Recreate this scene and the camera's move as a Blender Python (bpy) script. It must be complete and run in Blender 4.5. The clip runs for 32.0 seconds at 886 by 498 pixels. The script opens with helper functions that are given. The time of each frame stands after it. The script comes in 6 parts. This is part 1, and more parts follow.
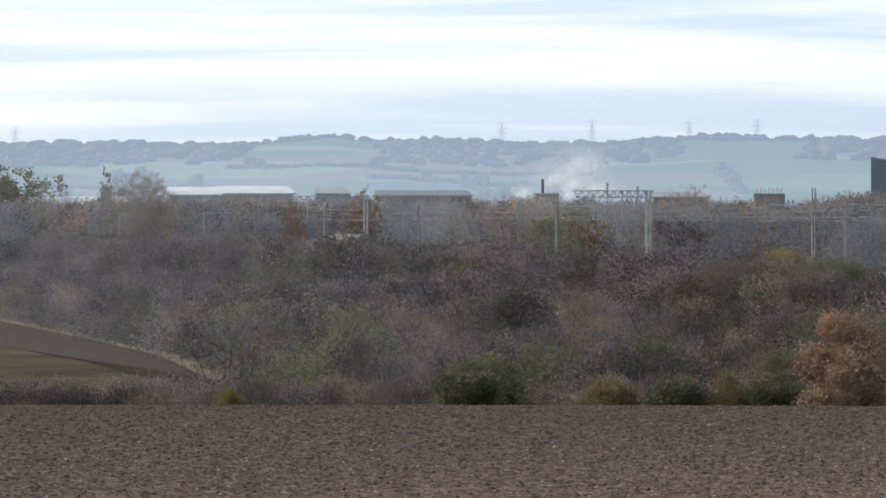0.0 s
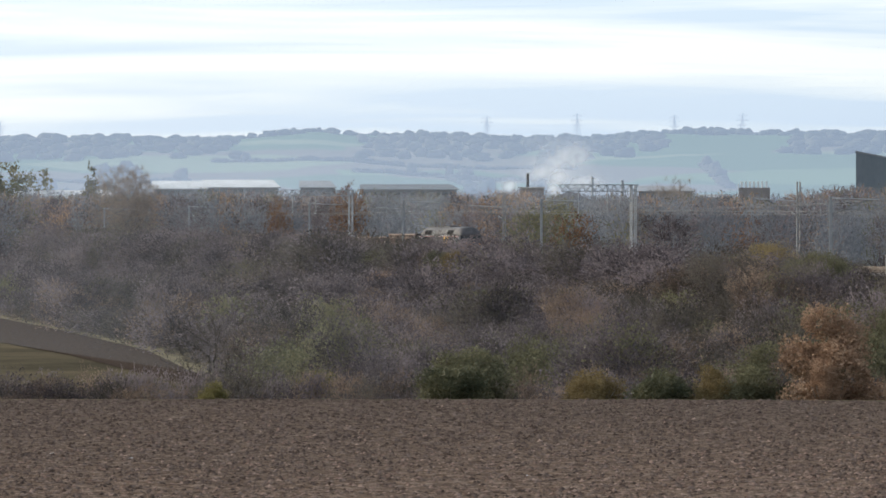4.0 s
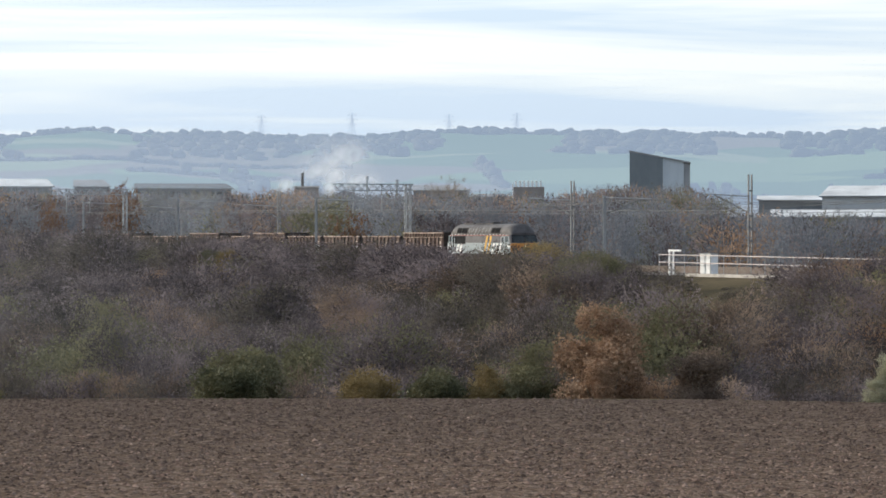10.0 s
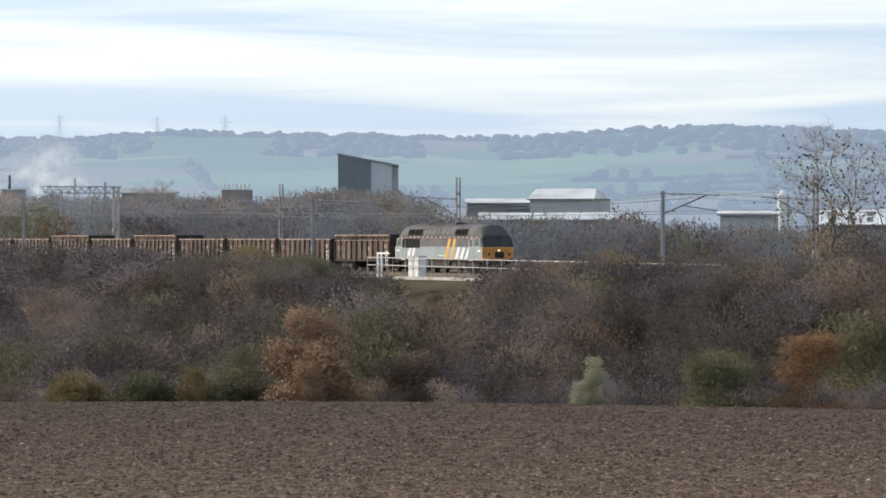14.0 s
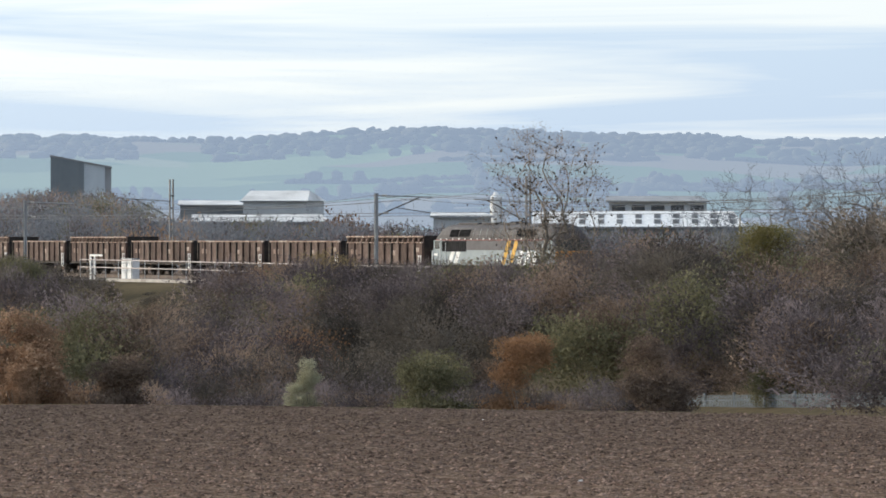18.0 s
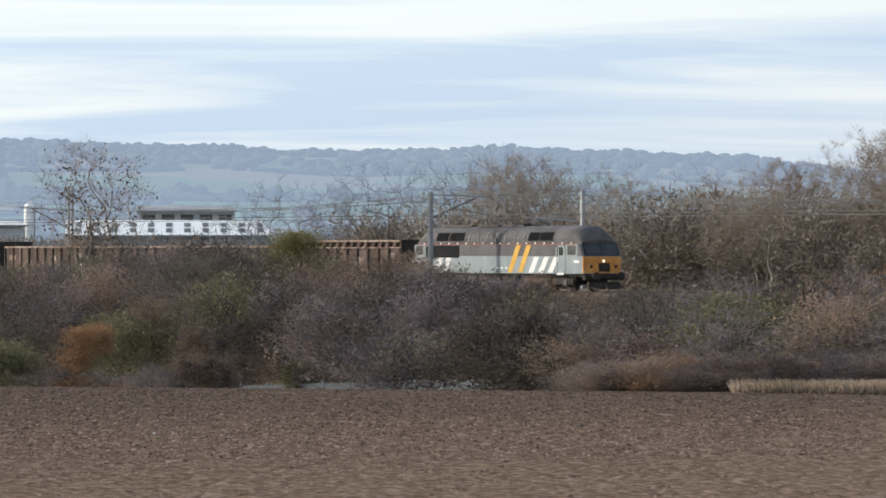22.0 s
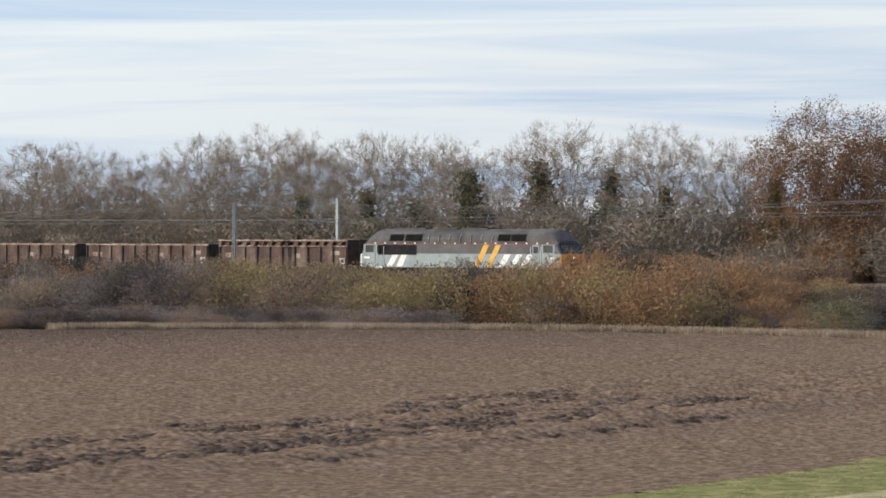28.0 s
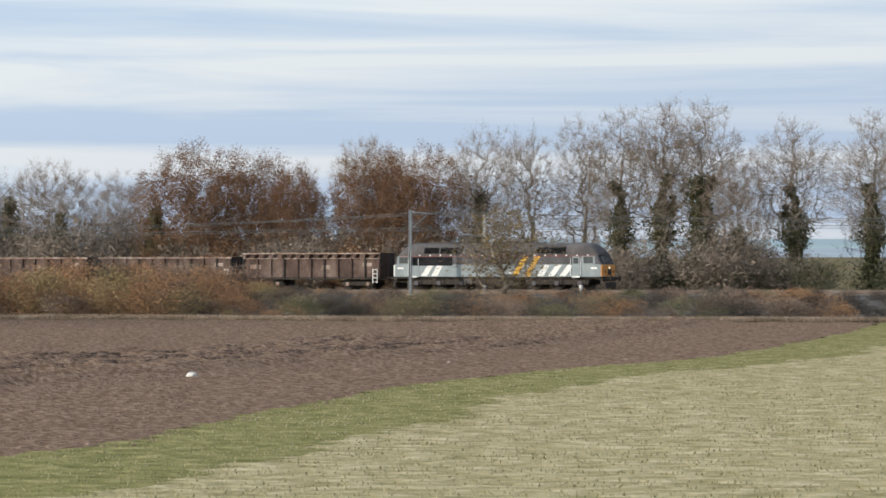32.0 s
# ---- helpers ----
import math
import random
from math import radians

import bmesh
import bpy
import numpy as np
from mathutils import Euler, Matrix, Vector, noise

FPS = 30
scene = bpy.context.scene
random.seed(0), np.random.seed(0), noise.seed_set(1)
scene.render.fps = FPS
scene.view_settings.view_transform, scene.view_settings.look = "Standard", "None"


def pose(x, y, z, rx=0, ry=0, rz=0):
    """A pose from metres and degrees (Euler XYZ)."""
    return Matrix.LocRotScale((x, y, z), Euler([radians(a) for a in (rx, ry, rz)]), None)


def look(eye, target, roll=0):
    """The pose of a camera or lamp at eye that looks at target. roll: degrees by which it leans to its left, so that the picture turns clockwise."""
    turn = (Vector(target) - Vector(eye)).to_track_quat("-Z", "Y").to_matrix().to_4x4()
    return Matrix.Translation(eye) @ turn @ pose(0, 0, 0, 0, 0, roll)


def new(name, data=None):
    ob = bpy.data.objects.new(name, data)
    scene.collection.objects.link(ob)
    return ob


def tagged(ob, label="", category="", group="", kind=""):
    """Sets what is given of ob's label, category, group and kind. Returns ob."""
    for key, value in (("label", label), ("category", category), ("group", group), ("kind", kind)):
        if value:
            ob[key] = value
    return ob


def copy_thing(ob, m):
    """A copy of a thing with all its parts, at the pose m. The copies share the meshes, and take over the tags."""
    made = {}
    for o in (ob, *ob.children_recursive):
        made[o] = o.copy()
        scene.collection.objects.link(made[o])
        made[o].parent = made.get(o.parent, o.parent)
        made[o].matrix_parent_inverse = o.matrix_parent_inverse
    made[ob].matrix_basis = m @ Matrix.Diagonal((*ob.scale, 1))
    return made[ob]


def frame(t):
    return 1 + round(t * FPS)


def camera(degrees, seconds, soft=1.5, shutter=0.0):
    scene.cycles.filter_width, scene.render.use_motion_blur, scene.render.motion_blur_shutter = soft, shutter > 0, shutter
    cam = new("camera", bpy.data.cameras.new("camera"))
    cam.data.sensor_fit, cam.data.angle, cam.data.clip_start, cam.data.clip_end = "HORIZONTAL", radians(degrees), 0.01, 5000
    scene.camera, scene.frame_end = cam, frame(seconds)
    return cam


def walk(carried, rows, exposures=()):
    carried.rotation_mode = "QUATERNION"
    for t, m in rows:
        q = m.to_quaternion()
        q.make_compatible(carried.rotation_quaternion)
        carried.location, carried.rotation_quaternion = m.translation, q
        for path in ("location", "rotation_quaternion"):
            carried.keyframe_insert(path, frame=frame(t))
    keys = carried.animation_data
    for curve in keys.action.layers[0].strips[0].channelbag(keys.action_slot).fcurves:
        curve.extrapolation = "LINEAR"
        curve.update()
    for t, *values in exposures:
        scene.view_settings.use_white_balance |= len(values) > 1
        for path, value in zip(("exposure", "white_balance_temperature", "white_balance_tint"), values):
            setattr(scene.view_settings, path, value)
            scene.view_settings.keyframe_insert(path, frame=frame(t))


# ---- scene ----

cam = camera(11.734, 32.0, soft=1.65, shutter=0.15)


def aim(x, y, z, az, el):
    """A camera pose from a place, a bearing (degrees from +x to +y) and a rise."""
    a, e = radians(az), radians(el)
    return look((x, y, z), (x + math.cos(a) * math.cos(e), y + math.sin(a) * math.cos(e), z + math.sin(e)))


PATH = [
    (0.0, 0.00, 0.00, 4.90, 165.332, -0.081),
    (0.5, 0.00, 0.00, 4.90, 165.343, -0.081),
    (1.0, 0.00, 0.00, 4.90, 165.343, -0.081),
    (1.5, 0.00, 0.00, 4.90, 165.339, -0.081),
    (2.0, 0.00, 0.00, 4.90, 165.339, -0.081),
    (2.5, 0.00, 0.00, 4.90, 165.361, -0.081),
    (4.5, 0.00, 0.00, 4.90, 164.929, -0.192),
    (5.0, 0.00, 0.00, 4.90, 164.698, -0.205),
    (5.5, 0.00, 0.00, 4.90, 164.576, -0.194),
    (6.0, 0.00, 0.00, 4.90, 164.340, -0.194),
    (6.5, 0.00, 0.00, 4.90, 164.074, -0.193),
    (7.0, 0.00, 0.00, 4.90, 163.854, -0.186),
    (7.5, 0.00, 0.00, 4.90, 163.730, -0.182),
    (8.0, 0.00, 0.00, 4.90, 163.603, -0.186),
    (8.5, 0.00, 0.00, 4.90, 163.397, -0.182),
    (9.0, 0.00, 0.00, 4.90, 162.972, -0.171),
    (9.5, 0.00, 0.00, 4.90, 162.634, -0.170),
    (10.0, 0.00, 0.00, 4.90, 162.141, -0.171),
    (10.5, 0.00, 0.00, 4.90, 161.657, -0.158),
    (11.0, 0.00, 0.00, 4.90, 161.012, -0.158),
    (11.5, 0.00, 0.00, 4.90, 160.478, -0.147),
    (12.0, 0.00, 0.00, 4.90, 160.010, -0.147),
    (12.5, 0.00, 0.00, 4.90, 159.677, -0.135),
    (13.0, 0.00, 0.00, 4.90, 159.275, -0.135),
    (13.5, 0.00, 0.00, 4.90, 158.756, -0.135),
    (14.0, 0.00, 0.00, 4.90, 158.268, -0.134),
    (14.5, 0.00, 0.00, 4.90, 157.805, -0.121),
    (16.5, 0.00, 0.00, 4.90, 156.144, -0.122),
    (17.0, 0.00, 0.00, 4.90, 155.602, -0.114),
    (17.5, 0.00, 0.00, 4.90, 155.032, -0.116),
    (18.0, 0.00, 0.00, 4.90, 154.462, -0.107),
    (18.5, 0.00, 0.00, 4.90, 153.933, -0.111),
    (19.0, 0.00, 0.00, 4.90, 153.358, -0.106),
    (19.5, 0.00, 0.00, 4.90, 152.759, -0.097),
    (20.0, 0.00, 0.00, 4.90, 152.006, -0.094),
    (20.5, 0.52, -0.13, 4.86, 151.172, -0.081),
    (21.0, 4.08, -2.01, 4.80, 150.303, -0.049),
    (21.5, 10.34, -5.75, 4.70, 149.295, -0.020),
    (22.0, 17.14, -10.25, 4.56, 148.143, 0.031),
    (22.5, 23.97, -14.81, 4.39, 147.135, 0.068),
    (23.0, 30.98, -19.31, 4.19, 146.217, 0.123),
    (23.5, 37.79, -23.65, 3.99, 145.340, 0.164),
    (24.0, 44.96, -28.33, 3.83, 144.473, 0.161),
    (24.5, 54.07, -34.55, 4.03, 143.657, 0.105),
    (26.5, 83.48, -68.76, 5.45, 138.048, -0.197),
    (27.0, 89.01, -81.61, 5.96, 135.937, -0.273),
    (27.5, 90.49, -97.09, 6.08, 133.017, -0.285),
    (28.0, 88.20, -113.24, 6.07, 129.762, -0.267),
    (28.5, 83.15, -129.13, 5.56, 126.593, -0.142),
    (29.0, 78.10, -145.30, 5.04, 123.500, 0.056),
    (29.5, 75.96, -160.21, 4.86, 121.071, 0.093),
    (30.0, 80.98, -174.30, 4.61, 119.593, 0.131),
    (30.5, 87.74, -185.21, 4.34, 118.569, 0.177),
    (31.0, 93.14, -192.70, 4.04, 117.709, 0.228),
    (31.5, 95.27, -196.21, 3.75, 116.799, 0.280),
    (32.0, 93.55, -195.56, 3.46, 115.283, 0.337),
]
walk(cam, [(t, aim(*row)) for t, *row in PATH])

# ---- light: low hazy November sun over the left shoulder of the track, high broken cloud ----
SUN_AZ, SUN_EL = 222.0, 21.0
world = bpy.data.worlds.new("sky")
scene.world = world
world.use_nodes = True
wn, wl = world.node_tree.nodes, world.node_tree.links
wn.clear()


def wnode(kind, **values):
    n = wn.new(kind)
    for key, value in values.items():
        n.inputs[key].default_value = value
    return n


sky = wn.new("ShaderNodeTexSky")
sky.sky_type, sky.sun_disc = "NISHITA", False
sky.sun_elevation, sky.sun_rotation = radians(SUN_EL), radians(90 - SUN_AZ)
sky.air_density, sky.dust_density, sky.ozone_density = 1.0, 3.0, 1.0
coord = wn.new("ShaderNodeTexCoord")
flat = wn.new("ShaderNodeMapping")
flat.inputs["Scale"].default_value = (3.0, 3.0, 60.0)
wl.new(coord.outputs["Generated"], flat.inputs["Vector"])
streak = wnode("ShaderNodeTexNoise", Scale=1.6, Detail=7.0, Roughness=0.55, Distortion=0.6)
wl.new(flat.outputs["Vector"], streak.inputs["Vector"])
veil = wn.new("ShaderNodeValToRGB")
veil.color_ramp.elements[0].position, veil.color_ramp.elements[1].position = 0.39, 0.61
wl.new(streak.outputs["Fac"], veil.inputs["Fac"])
# cloud brightness falls away from the sun's side of the sky
sunward = wn.new("ShaderNodeVectorMath")
sunward.operation = "DOT_PRODUCT"
sunward.inputs[1].default_value = (math.cos(radians(SUN_AZ)), math.sin(radians(SUN_AZ)), 0.0)
wl.new(coord.outputs["Generated"], sunward.inputs[0])
glow = wn.new("ShaderNodeMapRange")
for key, value in (("From Min", -0.6), ("From Max", 0.75)):
    glow.inputs[key].default_value = value
wl.new(sunward.outputs["Value"], glow.inputs["Value"])
tint = wn.new("ShaderNodeMix")
tint.data_type = "RGBA"
tint.inputs["A"].default_value = (0.65, 0.63, 0.67, 1)
tint.inputs["B"].default_value = (0.94, 0.955, 0.955, 1)
wl.new(glow.outputs["Result"], tint.inputs["Factor"])
lit = wn.new("ShaderNodeMix")
lit.data_type = "RGBA"
lit.inputs["A"].default_value = (0.57, 0.74, 0.95, 1)
lit.inputs["B"].default_value = (0.91, 0.99, 1.03, 1)
wl.new(veil.outputs["Color"], lit.inputs["Factor"])
cloud = wn.new("ShaderNodeVectorMath")
cloud.operation = "MULTIPLY"
wl.new(lit.outputs["Result"], cloud.inputs[0])
wl.new(tint.outputs["Result"], cloud.inputs[1])
bg_sky, bg_cloud = wnode("ShaderNodeBackground", Strength=0.06), wnode("ShaderNodeBackground", Strength=1.0)
wl.new(sky.outputs["Color"], bg_sky.inputs["Color"])
wl.new(cloud.outputs["Vector"], bg_cloud.inputs["Color"])
both, wout = wn.new("ShaderNodeAddShader"), wn.new("ShaderNodeOutputWorld")
wl.new(bg_sky.outputs[0], both.inputs[0])
wl.new(bg_cloud.outputs[0], both.inputs[1])
wl.new(both.outputs[0], wout.inputs["Surface"])

sun = new("sun", bpy.data.lights.new("sun", "SUN"))
sun.data.energy, sun.data.angle, sun.data.color = 3.6, radians(1.0), (1.0, 0.91, 0.78)
sun.matrix_world = look((0, 0, 300), (-math.cos(radians(SUN_AZ)) * 100, -math.sin(radians(SUN_AZ)) * 100, 300 - 100 * math.tan(radians(SUN_EL))))
scene.view_settings.exposure = 0.0

# ---- materials ----
def mat(name, colors, rough=0.85, scale=3.0, fine=40.0, bump=0.2, bump_scale=None, metal=0.0, island=0.0, pieces=0.0, stretch=(1, 1, 1), detail=6.0, spread=(0.3, 0.7), spec=0.3, glow=None, through_light=0.0):
    """Base colours mixed by noise at two scales, with fine relief. island / pieces: value change from leaf to leaf / object to object."""
    m = bpy.data.materials.new(name)
    m.use_nodes = True
    n, l = m.node_tree.nodes, m.node_tree.links
    b = n["Principled BSDF"]
    b.inputs["Roughness"].default_value, b.inputs["Metallic"].default_value = rough, metal
    b.inputs["Specular IOR Level"].default_value = spec
    c = n.new("ShaderNodeTexCoord")
    mp = n.new("ShaderNodeMapping")
    mp.inputs["Scale"].default_value = stretch
    l.new(c.outputs["Object"], mp.inputs["Vector"])
    big, small = n.new("ShaderNodeTexNoise"), n.new("ShaderNodeTexNoise")
    big.inputs["Scale"].default_value, big.inputs["Detail"].default_value = scale, detail
    small.inputs["Scale"].default_value, small.inputs["Detail"].default_value = fine, 3.0
    l.new(mp.outputs["Vector"], big.inputs["Vector"])
    l.new(mp.outputs["Vector"], small.inputs["Vector"])
    mix = n.new("ShaderNodeMath")
    mix.operation = "MULTIPLY_ADD"
    mix.inputs[1].default_value = 0.35
    l.new(small.outputs["Fac"], mix.inputs[0])
    sub = n.new("ShaderNodeMath")
    sub.operation = "SUBTRACT"
    sub.inputs[1].default_value = 0.175
    l.new(big.outputs["Fac"], sub.inputs[0])
    l.new(sub.outputs[0], mix.inputs[2])
    fac = mix
    if island or pieces:
        src = n.new("ShaderNodeNewGeometry").outputs["Random Per Island"] if island else n.new("ShaderNodeObjectInfo").outputs["Random"]
        add = n.new("ShaderNodeMath")
        add.operation = "MULTIPLY_ADD"
        add.inputs[1].default_value = island or pieces
        l.new(src, add.inputs[0])
        low = n.new("ShaderNodeMath")
        low.operation = "SUBTRACT"
        low.inputs[1].default_value = (island or pieces) / 2
        l.new(fac.outputs[0], low.inputs[0])
        l.new(low.outputs[0], add.inputs[2])
        fac = add
    ramp = n.new("ShaderNodeValToRGB")
    e = ramp.color_ramp.elements
    while len(e) < len(colors):
        e.new(0.5)
    for i, col in enumerate(colors):
        e[i].position = spread[0] + (spread[1] - spread[0]) * i / max(1, len(colors) - 1)
        e[i].color = (*col, 1)
    l.new(fac.outputs[0], ramp.inputs["Fac"])
    l.new(ramp.outputs["Color"], b.inputs["Base Color"])
    if bump:
        bm_ = n.new("ShaderNodeBump")
        bm_.inputs["Strength"].default_value, bm_.inputs["Distance"].default_value = min(1.0, bump), 0.05 if bump_scale is None else bump_scale
        l.new(mix.outputs[0], bm_.inputs["Height"])
        l.new(bm_.outputs["Normal"], b.inputs["Normal"])
    if through_light:
        t, mx = n.new("ShaderNodeBsdfTranslucent"), n.new("ShaderNodeMixShader")
        mx.inputs[0].default_value = through_light
        l.new(ramp.outputs["Color"], t.inputs["Color"])
        l.new(b.outputs[0], mx.inputs[1])
        l.new(t.outputs[0], mx.inputs[2])
        l.new(mx.outputs[0], n["Material Output"].inputs["Surface"])
    if glow:
        b.inputs["Emission Color"].default_value, b.inputs["Emission Strength"].default_value = (*glow[0], 1), glow[1]
    return m


SOIL = mat("soil", [(0.100, 0.066, 0.047), (0.181, 0.124, 0.089), (0.295, 0.211, 0.159)], 0.95, 4.5, 26.0, 1.0, 0.10, detail=9.0, spread=(0.30, 0.70), spec=0.0)
def darker_to_the_left(m):
    """Puts a slow brightness fall-off into soil colour: darker, greyer towards the far dip."""
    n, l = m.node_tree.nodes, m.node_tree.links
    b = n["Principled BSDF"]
    # the soil colour before it is darkened
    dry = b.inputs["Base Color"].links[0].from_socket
    c, sep, dark_share, patch, add, mul = n.new("ShaderNodeTexCoord"), n.new("ShaderNodeSeparateXYZ"), n.new("ShaderNodeMapRange"), n.new("ShaderNodeTexNoise"), n.new("ShaderNodeMath"), n.new("ShaderNodeMix")
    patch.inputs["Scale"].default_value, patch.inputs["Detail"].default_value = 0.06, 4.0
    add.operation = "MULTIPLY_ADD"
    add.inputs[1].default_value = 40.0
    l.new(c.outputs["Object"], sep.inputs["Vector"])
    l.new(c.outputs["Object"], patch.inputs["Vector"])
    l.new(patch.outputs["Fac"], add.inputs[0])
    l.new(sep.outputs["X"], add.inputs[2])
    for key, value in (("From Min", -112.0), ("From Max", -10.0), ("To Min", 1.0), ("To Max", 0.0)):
        dark_share.inputs[key].default_value = value
    l.new(add.outputs[0], dark_share.inputs["Value"])
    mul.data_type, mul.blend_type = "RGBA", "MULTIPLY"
    l.new(dark_share.outputs["Result"], mul.inputs[0])
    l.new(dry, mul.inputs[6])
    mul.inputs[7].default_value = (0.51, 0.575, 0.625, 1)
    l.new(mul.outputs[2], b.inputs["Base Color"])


darker_to_the_left(SOIL)
SOIL_DARK = mat("dark_soil", [(0.035, 0.026, 0.020), (0.062, 0.046, 0.036), (0.10, 0.076, 0.060)], 0.95, 2.2, 13.0, 1.0, 0.18, detail=9.0, spec=0.0)
GRASS = mat("grass", [(0.232, 0.205, 0.105), (0.340, 0.296, 0.167), (0.475, 0.410, 0.267)], 0.95, 1.3, 8.0, 1.0, 0.15, detail=10.0, spread=(0.32, 0.68), spec=0.0)
GRASS_RICH = mat("rich_grass", [(0.126, 0.129, 0.051), (0.194, 0.186, 0.079), (0.289, 0.260, 0.125)], 0.95, 1.3, 8.0, 1.0, 0.15, detail=10.0, spread=(0.32, 0.68), spec=0.0)
STRAW = mat("straw_margin", [(0.10, 0.088, 0.055), (0.17, 0.145, 0.092), (0.27, 0.225, 0.14)], 0.95, 0.9, 6.0, 0.8, 0.15, detail=8.0, spec=0.0)
MEADOW = mat("meadow", [(0.058, 0.050, 0.034), (0.088, 0.073, 0.048), (0.125, 0.10, 0.064)], 0.95, 0.08, 1.5, 0.5, 0.1, spec=0.0)
BALLAST = mat("ballast", [(0.113, 0.098, 0.088), (0.211, 0.190, 0.168), (0.295, 0.266, 0.239)], 0.95, 5.0, 30.0, 0.8, 0.05, spec=0.0)
SCRUB = mat("scrub", [(0.064, 0.054, 0.056), (0.115, 0.098, 0.099), (0.180, 0.151, 0.153), (0.261, 0.216, 0.215)], 0.95, 0.22, 2.2, 0.0, island=0.14, spread=(0.36, 0.64), detail=3.0, through_light=0.30, spec=0.0)
SCRUB_DARK = mat("dark_scrub", [(0.053, 0.047, 0.041), (0.103, 0.091, 0.077), (0.168, 0.146, 0.122)], 0.95, 0.22, 2.2, 0.0, island=0.14, spread=(0.36, 0.64), detail=3.0, through_light=0.30, spec=0.0)
SCRUB_TAN = mat("tan_scrub", [(0.101, 0.075, 0.061), (0.194, 0.145, 0.111), (0.323, 0.242, 0.185)], 0.95, 0.22, 2.2, 0.0, island=0.14, spread=(0.36, 0.64), detail=3.0, through_light=0.30, spec=0.0)
STEEL_OLD = mat("old_grey_steel", [(0.12, 0.125, 0.13), (0.19, 0.195, 0.20)], 0.7, 1.0, 20.0, 0.1)
STEEL = mat("galvanised_steel", [(0.26, 0.27, 0.275), (0.38, 0.39, 0.39)], 0.6, 1.0, 20.0, 0.1, metal=0.2)
RAIL = mat("rail_steel", [(0.125, 0.080, 0.055), (0.200, 0.180, 0.165)], 0.4, 1.0, 20.0, 0.1, metal=0.7)
WIRE = mat("copper_wire", [(0.10, 0.10, 0.095), (0.16, 0.16, 0.15)], 0.6, 1.0, 20.0, 0.0)
RUST = mat("rusted_wagon_steel", [(0.042, 0.028, 0.023), (0.080, 0.051, 0.041), (0.13, 0.088, 0.072), (0.21, 0.165, 0.14)], 0.85, 0.9, 12.0, 0.3, 0.01, pieces=0.12, stretch=(1, 1, 0.45))
RUST_PALE = mat("worn_pale_wagon_steel", [(0.14, 0.085, 0.065), (0.27, 0.19, 0.15), (0.42, 0.36, 0.31)], 0.8, 1.6, 14.0, 0.2, 0.01)
DARK = mat("dark_underframe", [(0.020, 0.017, 0.015), (0.055, 0.044, 0.036)], 0.8, 2.0, 15.0, 0.3, 0.01)

# ---- mesh helpers ----
def soup(name, v, f):
    """A mesh from arrays of vertices and of faces with equal corner counts."""
    v, f = np.asarray(v, np.float32), np.asarray(f, np.int32)
    me = bpy.data.meshes.new(name)
    me.vertices.add(len(v))
    me.vertices.foreach_set("co", v.ravel())
    me.loops.add(f.size)
    me.loops.foreach_set("vertex_index", f.ravel())
    me.polygons.add(len(f))
    me.polygons.foreach_set("loop_start", np.arange(0, f.size, f.shape[1], dtype=np.int32))
    me.update(calc_edges=True)
    return me


def thing(name, label, category, group="", kind="", at=None):
    ob = new(name)
    ob.empty_display_size = 0.3
    if at is not None:
        ob.matrix_world = at
    return tagged(ob, label, category, group, kind)


def put(name, me, material, parent=None, label="", smooth=False):
    if material and not me.materials:
        me.materials.append(material)
    if smooth:
        me.polygons.foreach_set("use_smooth", [True] * len(me.polygons))
    ob = new(name, me)
    ob.parent = parent
    if label:
        tagged(ob, label)
    return ob


def part(name, bm, material, parent=None, label="", smooth=False):
    me = bpy.data.meshes.new(name)
    bm.to_mesh(me)
    bm.free()
    return put(name, me, material, parent, label, smooth)


def box(bm, x0, x1, y0, y1, z0, z1, bevel=0.0):
    r = bmesh.ops.create_cube(bm, size=1.0, matrix=Matrix.Translation(((x0 + x1) / 2, (y0 + y1) / 2, (z0 + z1) / 2)) @ Matrix.Diagonal((abs(x1 - x0), abs(y1 - y0), abs(z1 - z0), 1)))
    if bevel:
        es = list({e for v in r["verts"] for e in v.link_edges})
        bmesh.ops.bevel(bm, geom=es, offset=bevel, segments=2, affect="EDGES")
    return bm


def rod(bm, a, b, r0, r1=None, n=8):
    a, b = Vector(a), Vector(b)
    d = b - a
    m = Matrix.Translation((a + b) / 2) @ d.to_track_quat("Z", "Y").to_matrix().to_4x4()
    bmesh.ops.create_cone(bm, cap_ends=True, segments=n, radius1=r0, radius2=r0 if r1 is None else r1, depth=d.length, matrix=m)
    return bm


def fresh():
    return bmesh.new()


def smoothstep(a, b, x):
    t = np.clip((np.asarray(x, float) - a) / (b - a), 0, 1)
    return t * t * (3 - 2 * t)


# ---- the lie of the land: x along the railway towards the right, y away from the field ----
RAIL_Z, TRACK_Y = 2.18, 128.65
EDGE_AZ = [60, 75, 90, 105, 117, 124, 130, 136, 141, 147, 153, 159, 172, 200]
EDGE_R = [140, 108, 93, 91, 92, 103, 111, 115, 116, 119, 123, 128, 129, 129]


def edge_radius(az):
    return np.interp(az, EDGE_AZ, EDGE_R)


